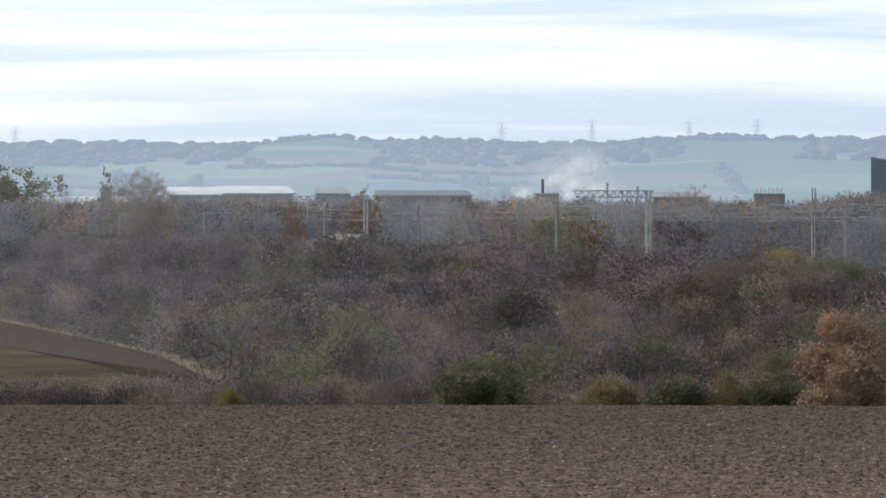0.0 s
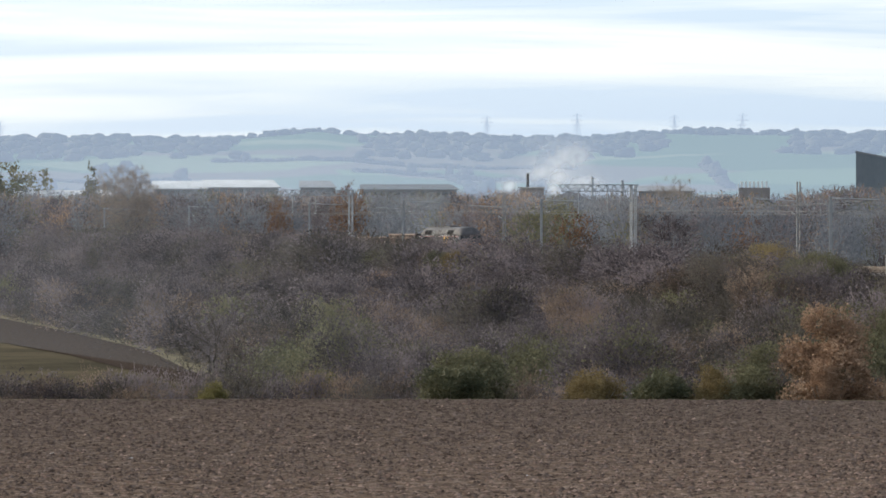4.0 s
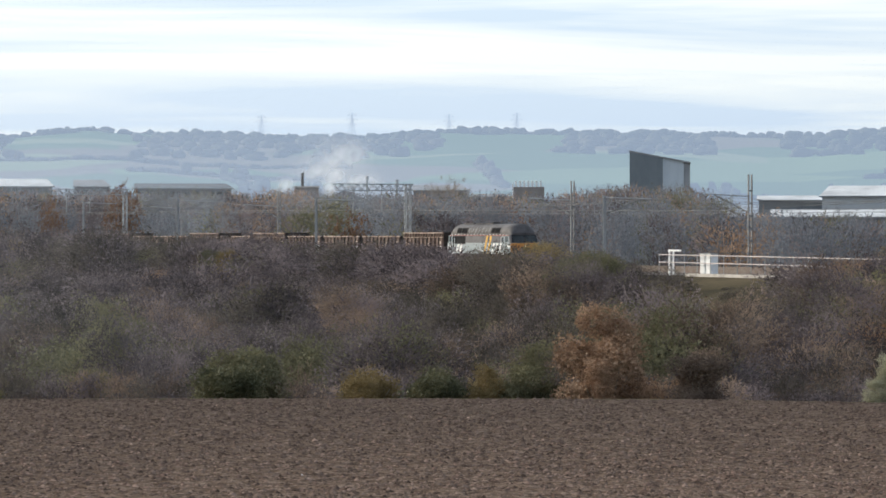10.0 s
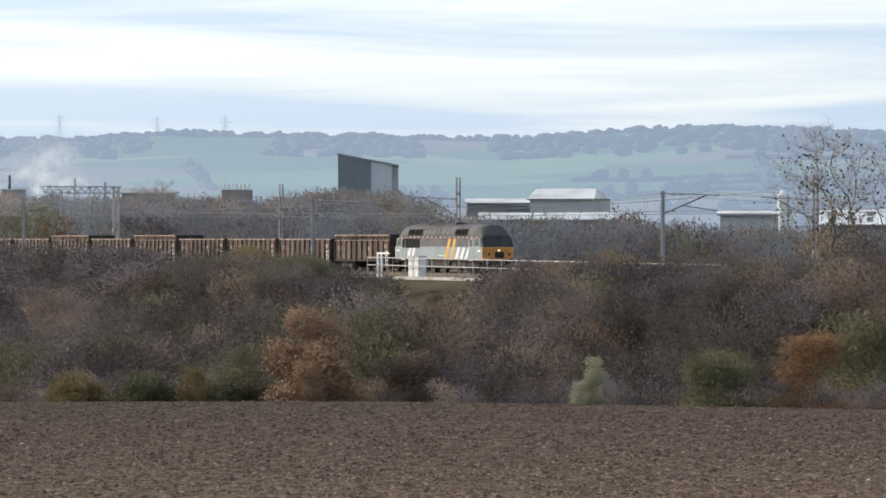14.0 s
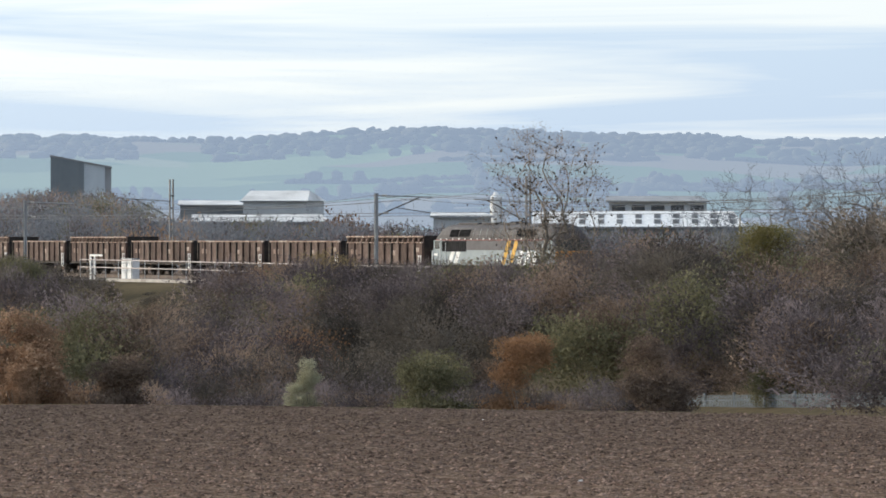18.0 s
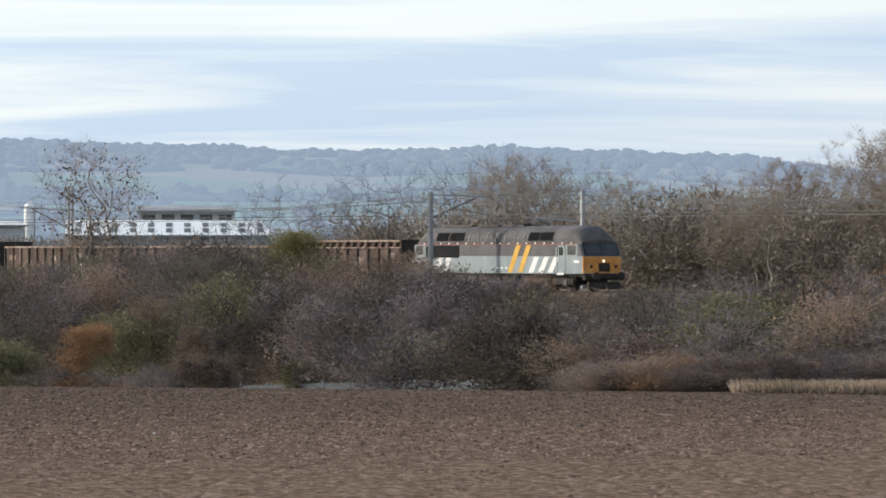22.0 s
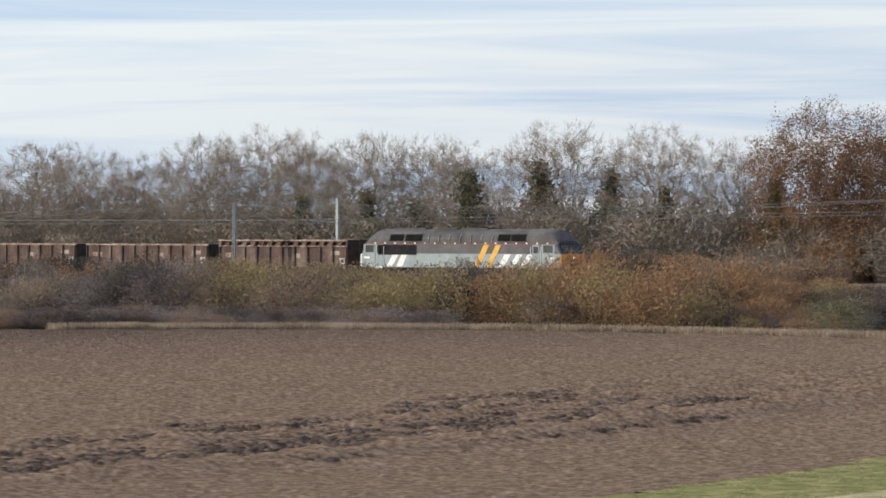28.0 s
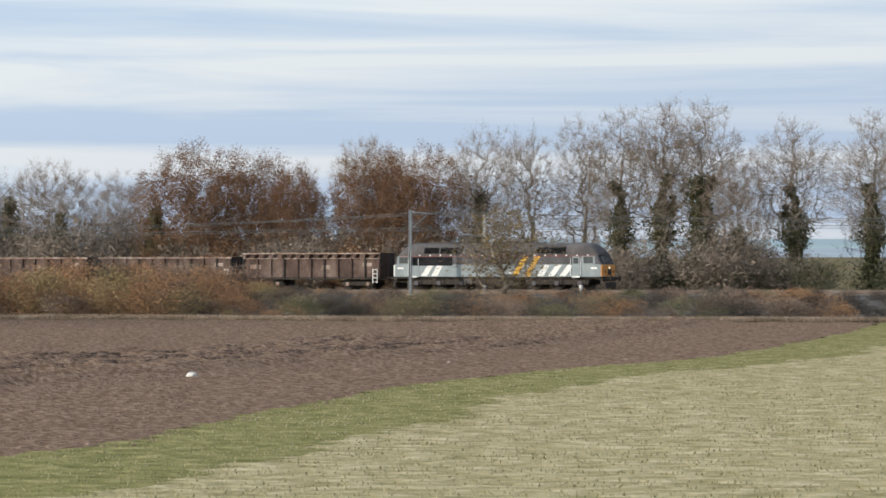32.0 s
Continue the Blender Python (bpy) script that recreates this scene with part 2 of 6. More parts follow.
def land(x, y):
    """Height of the ground: a flat field, a dip beyond its crest on the left, and the railway's bank."""
    x, y = np.asarray(x, float), np.asarray(y, float)
    az, r = np.degrees(np.arctan2(y, x)) % 360, np.hypot(x, y)
    over = r - edge_radius(az)
    fall = smoothstep(138, 152, az) * (1 - smoothstep(215, 240, az))
    z = (-1.6 * smoothstep(1, 22, over) - 4.4 * smoothstep(15, 150, over)) * fall
    toe = np.interp(x, [-700, -240, -130], [92, 84, 100])
    bank = smoothstep(toe, 122.5, y) * (1 - smoothstep(146, 158, y))
    beyond = np.where(y > 140, np.where(x > -260, smoothstep(-330, -200, x) * 0.9 - 4.0 * (1 - smoothstep(-330, -200, x)), -4.0), 0)
    z = np.where(y > 140, beyond, z)
    return z * (1 - bank) + 1.72 * bank


def sheet(name, xs, ys, material, lift=0.0, keep=None, rough=None):
    gx, gy = np.meshgrid(xs, ys, indexing="ij")
    gz = land(gx, gy) + lift + (rough(gx, gy) if rough is not None else 0)
    v = np.stack([gx, gy, gz], -1).reshape(-1, 3)
    i = np.arange(len(xs) * len(ys)).reshape(len(xs), len(ys))
    f = np.stack([i[:-1, :-1], i[1:, :-1], i[1:, 1:], i[:-1, 1:]], -1).reshape(-1, 4)
    if keep is not None:
        c = v[f].mean(1)
        f = f[keep(c[:, 0], c[:, 1])]
    me = soup(name, v, f)
    return put(name, me, material, smooth=True)


def steps(*pieces):
    return np.unique(np.concatenate([np.arange(a, b + 0.01, d) for a, b, d in pieces]))


GX = steps((-5000, -1000, 250), (-1000, -300, 8), (-300, 160, 2.5), (160, 400, 30), (400, 4000, 300))
GY = steps((-4000, -400, 300), (-400, -40, 12), (-40, 160, 2), (160, 400, 20), (400, 4600, 300))


def under_field(x, y):
    """The ground lies lower below the ploughed soil."""
    az, r = np.degrees(np.arctan2(y, x)) % 360, np.hypot(x, y)
    inside = np.where(y < 0, 10.0, edge_radius(az) - r)
    inside = np.minimum(np.minimum(inside, np.minimum(x + 135, 150 - x)), np.minimum(112 - y, y + 320))
    return -0.4 * smoothstep(2.5, 6.0, inside)


tagged(sheet("ground", GX, GY, MEADOW, rough=under_field), "rough winter grassland round the railway", "ground", kind="structure")

# grass headland that cuts across the ploughed field
GRASS_LINE = [(-300, 114), (-150, 61), (-130, 53.5), (-120, 51.5), (-110, 48), (-100, 44.8), (-83, 39), (-68, 35), (-55, 32.4), (-40, 30.5), (-25, 27.5), (-10, 23.5), (10, 17.5), (44, 8), (85, -5), (112, -12)]


def on_grass(x, y):
    return x > np.interp(y, [p[0] for p in GRASS_LINE], [p[1] for p in GRASS_LINE])


def in_field(x, y):
    az, r = np.degrees(np.arctan2(y, x)) % 360, np.hypot(x, y)
    return ((y < 0) | (r < edge_radius(az))) & (x > -135) & (x < 150) & (y > -320) & (y < 112)


FX, FY = steps((-135, 60, 0.55), (60, 150, 6)), steps((-320, -170, 5), (-170, 112, 0.55))
lump = np.random.default_rng(8)


def heaps(x, y):
    """Patchy share of large turned clods, strongest in a band beside the smooth headland strip."""
    d = x - np.interp(y, [p[0] for p in GRASS_LINE], [p[1] for p in GRASS_LINE])
    wander = 1.6 * np.sin(y * 0.11) + 0.9 * np.sin(y * 0.31 + 1.0)
    patch = 0.5 + 0.5 * np.sin(d * 1.1 + 1.7 * np.sin(y * 0.21)) * np.sin(y * 0.37 + d * 0.6)
    return smoothstep(-31, -25, d + wander) * smoothstep(-12.6, -14.2, d + 0.4 * wander) * (0.35 + 0.65 * patch), d


def furrows(x, y):
    """Clod relief, a rough band, and worn cultivation lines that run along the headland."""
    band, d = heaps(x, y)
    lines = 0.030 * np.sin(d * 1.9 + 1.5 * np.sin(y * 0.08)) + 0.034 * np.sin(d * 0.83 + 1.0 + 0.8 * np.sin(y * 0.05))
    lip = 0.13 * smoothstep(-13.0, -14.0, d) * smoothstep(-17.0, -14.6, d)
    fine = 0.016 + 0.012 * smoothstep(-95, -70, x) + 0.10 * band
    return (0.02 + lump.normal(size=x.shape) * fine + 0.10 * band + lip + 0.9 * lines * smoothstep(-75, -20, d) * smoothstep(-6, -14, d)) * smoothstep(-0.6, -2.5, d)


def ragged(x, y):
    return 1.0 * np.sin(y * 0.23) + 0.6 * np.sin(y * 0.61 + 1.0) + 0.7 * (np.sin(x * 12.9898 + y * 78.233) * 43758.5453 % 1.0)


def tussocks(x, y):
    return 0.05 * (np.sin(x * 12.9898 + y * 78.233) * 43758.5453 % 1.0) ** 2


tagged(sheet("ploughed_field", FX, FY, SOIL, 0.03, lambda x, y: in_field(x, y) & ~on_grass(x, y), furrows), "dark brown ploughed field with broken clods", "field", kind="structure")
tagged(sheet("grass_headland", FX, FY, GRASS, 0.035, lambda x, y: in_field(x, y) & on_grass(x - 3.9 - 0.4 * ragged(x, y), y), tussocks), "pale mown grass headland beside the ploughed field", "grass", kind="structure")
tagged(sheet("grass_margin", FX, FY, GRASS_RICH, 0.037, lambda x, y: in_field(x, y) & on_grass(x + 1.0 + 0.15 * ragged(x, y), y) & ~on_grass(x - 3.9 - 0.4 * ragged(x, y), y), tussocks), "darker green grass margin along the ploughed soil", "grass", kind="structure")
# the shade on this slope is put into its dark grey
ASH_SHADED = mat("shaded_ash_grey", [(0.060, 0.058, 0.056), (0.092, 0.087, 0.083), (0.128, 0.121, 0.111)], 0.95, 0.8, 9.0, 0.8, 0.05, spec=0.0)
tagged(sheet("ash_bank", steps((-70, 30, 2.0)), steps((103, 122, 1.0)), ASH_SHADED, 0.06), "bare blue-grey ash and stone slope below the track", "bank", kind="structure")
BX, BY = steps((-1000, -300, 5), (-300, 60, 2)), np.array([123.0, 124.0, 125.6, 127.0, 130.2, 132, 134, 137.5, 141, 143, 145])
tagged(sheet("track_ballast", BX, BY, BALLAST, 0.06), "grey-brown stone ballast under the tracks", "ballast", kind="structure")
bm = fresh()
for cy in (TRACK_Y, TRACK_Y + 3.5, TRACK_Y + 8.2, TRACK_Y + 11.7):
    for dy in (-0.7525, 0.7525):
        box(bm, -1000, 60, cy + dy - 0.035, cy + dy + 0.035, RAIL_Z - 0.16, RAIL_Z)
        box(bm, -1000, 60, cy + dy - 0.07, cy + dy + 0.07, RAIL_Z - 0.30, RAIL_Z - 0.16)
tagged(part("rails", bm, RAIL), "four tracks of worn steel rails", "rails", kind="structure")


# a second ploughed strip in the dip beyond the crest, with a straw-coloured margin
def strip_of(x0, x1, low, high):
    xs = np.arange(x0, x1, 4.0)
    n = 8
    ys = np.stack([low(xs) + (high(xs) - low(xs)) * k / n for k in range(n + 1)], 1)
    gx = np.repeat(xs[:, None], n + 1, 1)
    v = np.stack([gx, ys, land(gx, ys)], -1)
    i = np.arange(gx.size).reshape(gx.shape)
    return v, np.stack([i[:-1, :-1], i[1:, :-1], i[1:, 1:], i[:-1, 1:]], -1).reshape(-1, 4)


upper_line = lambda x: np.interp(x, [-760, -603, -493, -405, -300], [102, 92.5, 85.6, 78.5, 64.0])
lower_line = lambda x: np.interp(x, [-760, -455, -392, -334, -300], [74, 70.3, 68.5, 64.7, 62.5])
v, f = strip_of(-760, -300, lower_line, upper_line)
tagged(put("lower_ploughed_strip", soup("lower_ploughed_strip", v.reshape(-1, 3) + [0, 0, 0.05], f), SOIL_DARK, smooth=True), "strip of dark ploughed soil in the dip below the bank", "field", kind="structure")
v, f = strip_of(-760, -300, lambda x: upper_line(x) - 0.2, lambda x: upper_line(x) + 1.5 + 0.5 * np.sin(x * 0.21))
tagged(put("field_margin", soup("field_margin", v.reshape(-1, 3) + [0, 0, 0.09], f), STRAW, smooth=True), "straw-coloured grass margin at the foot of the bank", "grass", kind="structure")

# ---- vegetation ----
def leaf_cloud(points, size, rng, thin=0.55):
    """A small bent leaf (one quad) at each point, turned at random."""
    n = len(points)
    a = rng.normal(size=(n, 3))
    a /= np.linalg.norm(a, axis=1, keepdims=True)
    b = np.cross(a, rng.normal(size=(n, 3)))
    b /= np.linalg.norm(b, axis=1, keepdims=True)
    s = (size * rng.uniform(0.6, 1.4, n))[:, None]
    c = np.asarray(points)
    v = np.stack([c - a * s, c + b * s * thin, c + a * s, c - b * s * thin + np.cross(a, b) * s * 0.25], 1)
    return v.reshape(-1, 3), np.arange(4 * n).reshape(n, 4)


def sticks(p0, p1, r0, r1):
    """Three-sided tapered twigs between arrays of points."""
    p0, p1 = np.asarray(p0, float), np.asarray(p1, float)
    d = p1 - p0
    d /= np.linalg.norm(d, axis=1, keepdims=True) + 1e-9
    side = np.cross(d, np.where(np.abs(d[:, 2:]) > 0.9, [[1.0, 0, 0]], [[0, 0, 1.0]]))
    side /= np.linalg.norm(side, axis=1, keepdims=True) + 1e-9
    up = np.cross(d, side)
    ring = [(np.cos(k * 2.0944), np.sin(k * 2.0944)) for k in range(3)]
    lo = [p0 + (side * c + up * s) * np.asarray(r0)[:, None] for c, s in ring]
    hi = [p1 + (side * c + up * s) * np.asarray(r1)[:, None] for c, s in ring]
    v = np.stack(lo + hi, 1).reshape(-1, 3)
    k = np.arange(len(p0))[:, None] * 6
    f = np.concatenate([k + [[0, 1, 4, 3]], k + [[1, 2, 5, 4]], k + [[2, 0, 3, 5]]], 1).reshape(-1, 4)
    return v, f


def joined(pieces):
    vs, fs, n = [], [], 0
    for v, f in pieces:
        vs.append(v)
        fs.append(f + n)
        n += len(v)
    return np.concatenate(vs), np.concatenate(fs)


def shrub(rng, lobes=9, twigs=1500, leaves=500, reach=0.15, wisp=0.0065, leaf=0.020):
    """A lumpy bush of radius and height 1: thousands of fine twigs and leaf tips over its lobes."""
    a, out = rng.uniform(0, 6.283, lobes), rng.uniform(0.15, 0.60, lobes)
    c = np.stack([np.cos(a) * out, np.sin(a) * out, rng.uniform(-0.05, 0.34, lobes)], 1)
    size = rng.uniform(0.28, 0.50, lobes)
    shift = Vector((rng.uniform(0, 50), 0, 0))

    def surface(d):
        along = d @ c.T
        inside = along ** 2 - (c ** 2).sum(1)[None] + size[None] ** 2
        r = np.maximum(np.where(inside > 0, along + np.sqrt(np.maximum(inside, 0)), 0.0).max(1), 0.42)
        return r * (1 + 0.30 * np.array([noise.noise(Vector(q) * 3.5 + shift) + 0.6 * noise.noise(Vector(q) * 9 + shift) for q in d]))

    def pieces(n, long, wide, lean):
        w = rng.normal(size=(n, 3))
        w[:, 2] = np.where(rng.random(n) < 0.78, np.abs(w[:, 2]), -0.5 * np.abs(w[:, 2]))
        w /= np.linalg.norm(w, axis=1, keepdims=True)
        p = w * (surface(w) * (1.04 - 0.55 * rng.random(n) ** 1.5))[:, None] + [0, 0, 0.36]
        g = w + rng.normal(size=(n, 3)) * lean + [0, 0, 0.25]
        g *= (long * rng.uniform(0.3, 1.15, n) / np.linalg.norm(g, axis=1))[:, None]
        side = np.cross(g, rng.normal(size=(n, 3)))
        side *= wide * rng.uniform(0.5, 1.4, (n, 1)) / (np.linalg.norm(side, axis=1, keepdims=True) + 1e-9)
        p = p - g * 0.5
        p[:, 2] = np.abs(p[:, 2])
        return np.stack([p - side, p + side, p + g], 1).reshape(-1, 3), np.arange(3 * n).reshape(n, 3)

    v, f = joined([pieces(twigs, reach, wisp, 0.55), pieces(leaves, leaf * 2.2, leaf, 1.5)])
    v[:, 2] /= np.percentile(v[:, 2], 99.3)
    v[:, :2] /= np.percentile(np.hypot(v[:, 0], v[:, 1]), 95)
    return v, f


def scatter(rng, shapes, spots):
    """Shapes set down at (x, y, z, radius, height)."""
    out = []
    for x, y, z, r, h in spots:
        v, f = shapes[rng.integers(len(shapes))]
        a = rng.uniform(0, 6.283)
        c, s = math.cos(a), math.sin(a)
        w = np.stack([(v[:, 0] * c - v[:, 1] * s) * r + x, (v[:, 0] * s + v[:, 1] * c) * r + y, v[:, 2] * h + z], 1)
        out.append((w, f))
    return joined(out)


TOP_X = [-800, -650, -573, -512, -447, -398, -348, -325, -321, -317, -304, -300, -277, -259, -241, -234, -222, -214, -206, -197, -189, -179, -168, -158, -147, -138, -131, -122, -112, -106, -101, -94, -91, -88, -81, -74, -71, -67, -60, -50, -34, -10, 40]
TOP_Z = [4.6, 5.5, 5.4, 4.9, 4.5, 4.2, 3.7, 3.2, 2.6, 0.3, 0.3, 2.1, 2.7, 3.5, 3.4, 3.4, 4.4, 4.6, 4.5, 4, 3.8, 3, 2.5, 2.2, 2.7, 3.8, 3.4, 3.5, 3.4, 3, 2.3, 2.4, 3.4, 4.1, 4.1, 3.9, 3.1, 2.3, 2.3, 2.3, 2.5, 2.3, 2.3]
vrng = np.random.default_rng(4)
SHRUBS = [shrub(vrng, 8, 1500, 1300, 0.15, 0.0075, 0.0185) for _ in range(7)]
SHRUBS_FAR = [shrub(vrng, 8, 700, 700, 0.16, 0.011, 0.022) for _ in range(7)]
SHRUBS_LEAFY = [shrub(vrng, 8, 600, 1900, 0.15, 0.0065, 0.020) for _ in range(5)]


def bank_spots(x0, x1, step, pick=None):
    spots = []
    x = x0
    while x < x1:
        toe = np.interp(x, [-700, -603, -493, -405, -330, -300, -284, -240, -170, -130, -60, 40], [105, 96, 89, 82, 73, 67.5, 62, 60, 80, 92, 96, 102])
        if -190 < x < -146:
            toe = 102
        y = toe
        while y < 122.6:
            px, py = x + vrng.uniform(-step, step) * 0.6, y + vrng.uniform(-step, step) * 0.5
            r = math.hypot(px, py)
            az = math.degrees(math.atan2(py, px))
            gap = -319 < px < -301 and py > 112
            if not gap and (r > edge_radius(az) + 14 or (az < 140 and py > 92)):
                z = float(land(px, py))
                limit = float(np.interp(px, TOP_X, TOP_Z)) - z
                full = 3.7 + 5.0 * noise.noise((px * 0.075, py * 0.12, 3.3)) + vrng.normal() * 0.6 if px < -170 else vrng.uniform(2.2, 4.2)
                full = max(0.9, full)
                near = smoothstep(104, 117, py) if px < -60 else 1.0
                h = max(0.35, limit * ((0.93 if -260 < px < -172 else 0.90 if px > -172 else 0.97) + 0.33 * vrng.random())) if near > 0.3 else full
                if 157.6 < az < 159.1 and r > 225:
                    h = max(0.3, min(h, 4.7 - 4.7 * r / 333 - z))
                if px > -66:
                    if vrng.random() < 0.08:
                        y += step
                        continue
                    h = min(h, vrng.uniform(0.9, 2.2))
                spots.append((px, py, z - 0.1, min(3.1 if px > -330 else 4.6, abs(px + 310) * 0.35 if py > 104 else 9.0, max(0.6, h * vrng.uniform(0.9, 1.3))), h))
            y += step * vrng.uniform(0.8, 1.15)
        x += step * 0.9
    return spots


def layered(spots):
    """Tall shrubs as rounded tiers, one above the other."""
    out = []
    for x, y, z, r, h in spots:
        n = int(math.ceil(h / (1.35 * r)))
        if n < 2:
            out.append((x, y, z, r, h))
        for j in range(n if n > 1 else 0):
            w = r * (1.0 - 0.12 * j / (n - 1))
            out.append((x + vrng.normal() * 0.3 * r * (j > 0), y + vrng.normal() * 0.3 * r * (j > 0), z + (h - 1.35 * w) * j / (n - 1), w, 1.35 * w))
    return out


def sow(name, label, spots, shapes, material):
    if spots:
        v, f = scatter(vrng, shapes, spots)
        ob = put(name, soup(name, v, f), material)
        tagged(ob, label, "scrub", kind="stuff")


spots = bank_spots(-780, -330, 7.6) + bank_spots(-330, -170, 5.2) + bank_spots(-170, 30, 3.5)
# low growth that fills the gaps between the bushes
for _ in range(620):
    px = vrng.uniform(-720, -70)
    py = vrng.uniform(84, 116) if px < -330 else vrng.uniform(60, 112) if px < -190 else vrng.uniform(101.5, 114)
    if math.hypot(px, py) > edge_radius(math.degrees(math.atan2(py, px))) + 16 and (px > -290 or py > upper_line(px) + 4):
        w = vrng.uniform(1.6, 2.8) * (1.5 if px < -330 else 1.0)
        spots.append((px, py, float(land(px, py)) - 0.1, w, w * vrng.uniform(0.6, 0.9)))
# low growth between the field's edge and the foot of the bank
for _ in range(620):
    px = vrng.uniform(-136, -70)
    az = math.atan2(float(np.interp(px, [-150, -84], [86, 78])), px)
    r = float(edge_radius(math.degrees(az))) + vrng.uniform(3.6, 24)
    px, py = r * math.cos(az), r * math.sin(az)
    if math.degrees(az) > 145.8:
        continue
    w = vrng.uniform(0.9, 1.8)
    spots.append((px, py, float(land(px, py)) - 0.1, w, w * vrng.uniform(0.5, 0.9)))
spots = layered(spots)
kinds = {"bare": [], "dark": [], "tan": [], "olive": [], "gold": [], "rust": []}
for s in spots:
    x, n = s[0], noise.noise((s[0] * 0.07, s[1] * 0.10, 1.7)) + vrng.normal() * 0.13
    u = 88 + (x - 88) * 232 / (s[1] + 113) if x > -160 else x
    if x > -135 and s[1] < 92:
        k = ("bare", "tan", "dark", "rust")[int(vrng.choice(4, p=(0.42, 0.30, 0.20, 0.08)))]
    elif -131 < u < -105:
        k = "gold" if vrng.random() < 0.68 else "tan"
    elif -105 <= u < -72:
        k = "rust" if vrng.random() < 0.6 else "tan" if vrng.random() < 0.45 else "gold" if vrng.random() < 0.45 else "dark"
    elif u >= -72:
        k = "dark" if vrng.random() < 0.4 else "olive" if vrng.random() < 0.3 else "tan" if vrng.random() < 0.6 else "rust"
    elif vrng.random() < (0.03 if x > -190 else 0.003):
        k = "rust"
    else:
        k = "olive" if n > (0.46 if x < -330 else 0.30) else "dark" if n < -0.20 else "tan" if vrng.random() < (0.07 if x < -330 else 0.36) else "bare"
    kinds[k].append(s)
OLIVE = mat("olive_scrub", [(0.084, 0.080, 0.047), (0.166, 0.156, 0.090), (0.279, 0.255, 0.150)], 0.95, 0.25, 2.2, 0.0, island=0.25, spread=(0.25, 0.75), detail=3.0, through_light=0.2, spec=0.1)
GOLD = mat("yellowing_scrub", [(0.172, 0.137, 0.077), (0.286, 0.222, 0.114), (0.429, 0.320, 0.155)], 0.95, 0.25, 2.2, 0.0, island=0.25, spread=(0.25, 0.75), detail=3.0, through_light=0.2, spec=0.1)
RUSTY = mat("rust_brown_scrub", [(0.183, 0.111, 0.066), (0.320, 0.188, 0.105), (0.472, 0.278, 0.144)], 0.95, 0.25, 2.2, 0.0, island=0.25, spread=(0.25, 0.75), detail=3.0, through_light=0.2, spec=0.1)
LEAF_GREEN = mat("dark_green_leaves", [(0.049, 0.055, 0.029), (0.098, 0.098, 0.049), (0.179, 0.156, 0.081)], 0.7, 0.5, 2.5, 0.0, island=0.35, spread=(0.25, 0.75), detail=3.0, through_light=0.2)
LEAF_TAN = mat("tan_leaves", [(0.11, 0.075, 0.03), (0.20, 0.145, 0.06), (0.30, 0.22, 0.10)], 0.8, 0.5, 2.5, 0.0, island=0.35, spread=(0.25, 0.75), detail=3.0, through_light=0.2)
LEAF_RUSSET = mat("russet_leaves", [(0.203, 0.127, 0.083), (0.352, 0.226, 0.143), (0.487, 0.338, 0.225)], 0.8, 0.5, 2.5, 0.0, island=0.35, spread=(0.25, 0.75), detail=3.0, through_light=0.2, spec=0.1)
LEAF_COPPER = mat("copper_leaves", [(0.105, 0.063, 0.039), (0.189, 0.101, 0.058), (0.273, 0.158, 0.085)], 0.8, 0.3, 2.0, 0.0, island=0.5, spread=(0.25, 0.75), detail=3.0, through_light=0.2, spec=0.1)
LEAF_PALE = mat("pale_seedheads", [(0.22, 0.20, 0.12), (0.42, 0.40, 0.27), (0.55, 0.53, 0.40)], 0.9, 0.5, 2.5, 0.0, island=0.35, spread=(0.25, 0.75), detail=3.0, through_light=0.2)
LEAF_YELLOW = mat("yellow_green_leaves", [(0.096, 0.083, 0.024), (0.192, 0.165, 0.054), (0.288, 0.240, 0.108)], 0.8, 0.5, 2.5, 0.0, island=0.35, spread=(0.25, 0.75), detail=3.0, through_light=0.2)
UNDERWOOD = mat("brown_underwood", [(0.152, 0.129, 0.105), (0.230, 0.193, 0.157), (0.316, 0.261, 0.210)], 0.95, 0.22, 2.2, 0.0, island=0.2, spread=(0.36, 0.64), detail=3.0, through_light=0.06, spec=0.0)
BARK = mat("grey_bark", [(0.14, 0.12, 0.095), (0.22, 0.195, 0.16), (0.31, 0.28, 0.235)], 0.95, 1.5, 12.0, 0.4, 0.02, stretch=(1, 1, 0.3), spec=0.1)
TWIG = mat("bare_twigs", [(0.175, 0.138, 0.109), (0.275, 0.222, 0.178), (0.385, 0.321, 0.261)], 0.95, 0.4, 3.0, 0.0, island=0.3, through_light=0.3, spec=0.1)
# haze put into the base colour: paler and bluer than the near twigs
TWIG_HAZED = mat("haze_tinted_twigs", [(0.138, 0.146, 0.163), (0.201, 0.212, 0.230), (0.270, 0.281, 0.294)], 0.95, 0.06, 0.7, 0.0, island=0.3, through_light=0.3, spec=0.1)
BANK_KINDS = (("bare", SCRUB, "bare grey-brown thorn bush on the railway bank", "bare grey-brown thorn scrub on the railway bank"), ("dark", SCRUB_DARK, "dark tangled thorn bush on the railway bank", "dark tangled thorn scrub on the railway bank"), ("tan", SCRUB_TAN, "tan-brown withered bush on the railway bank", "tan-brown withered scrub on the railway bank"), ("olive", OLIVE, "dull olive-green bramble bush on the bank", "dull olive-green bramble scrub on the bank"), ("gold", GOLD, "yellowing autumn bush along the railway bank", "yellowing autumn scrub along the railway bank"), ("rust", RUSTY, "rust-brown bush among dead bracken on the bank", "rust-brown dead bracken and scrub on the bank"))
MESHES = {}


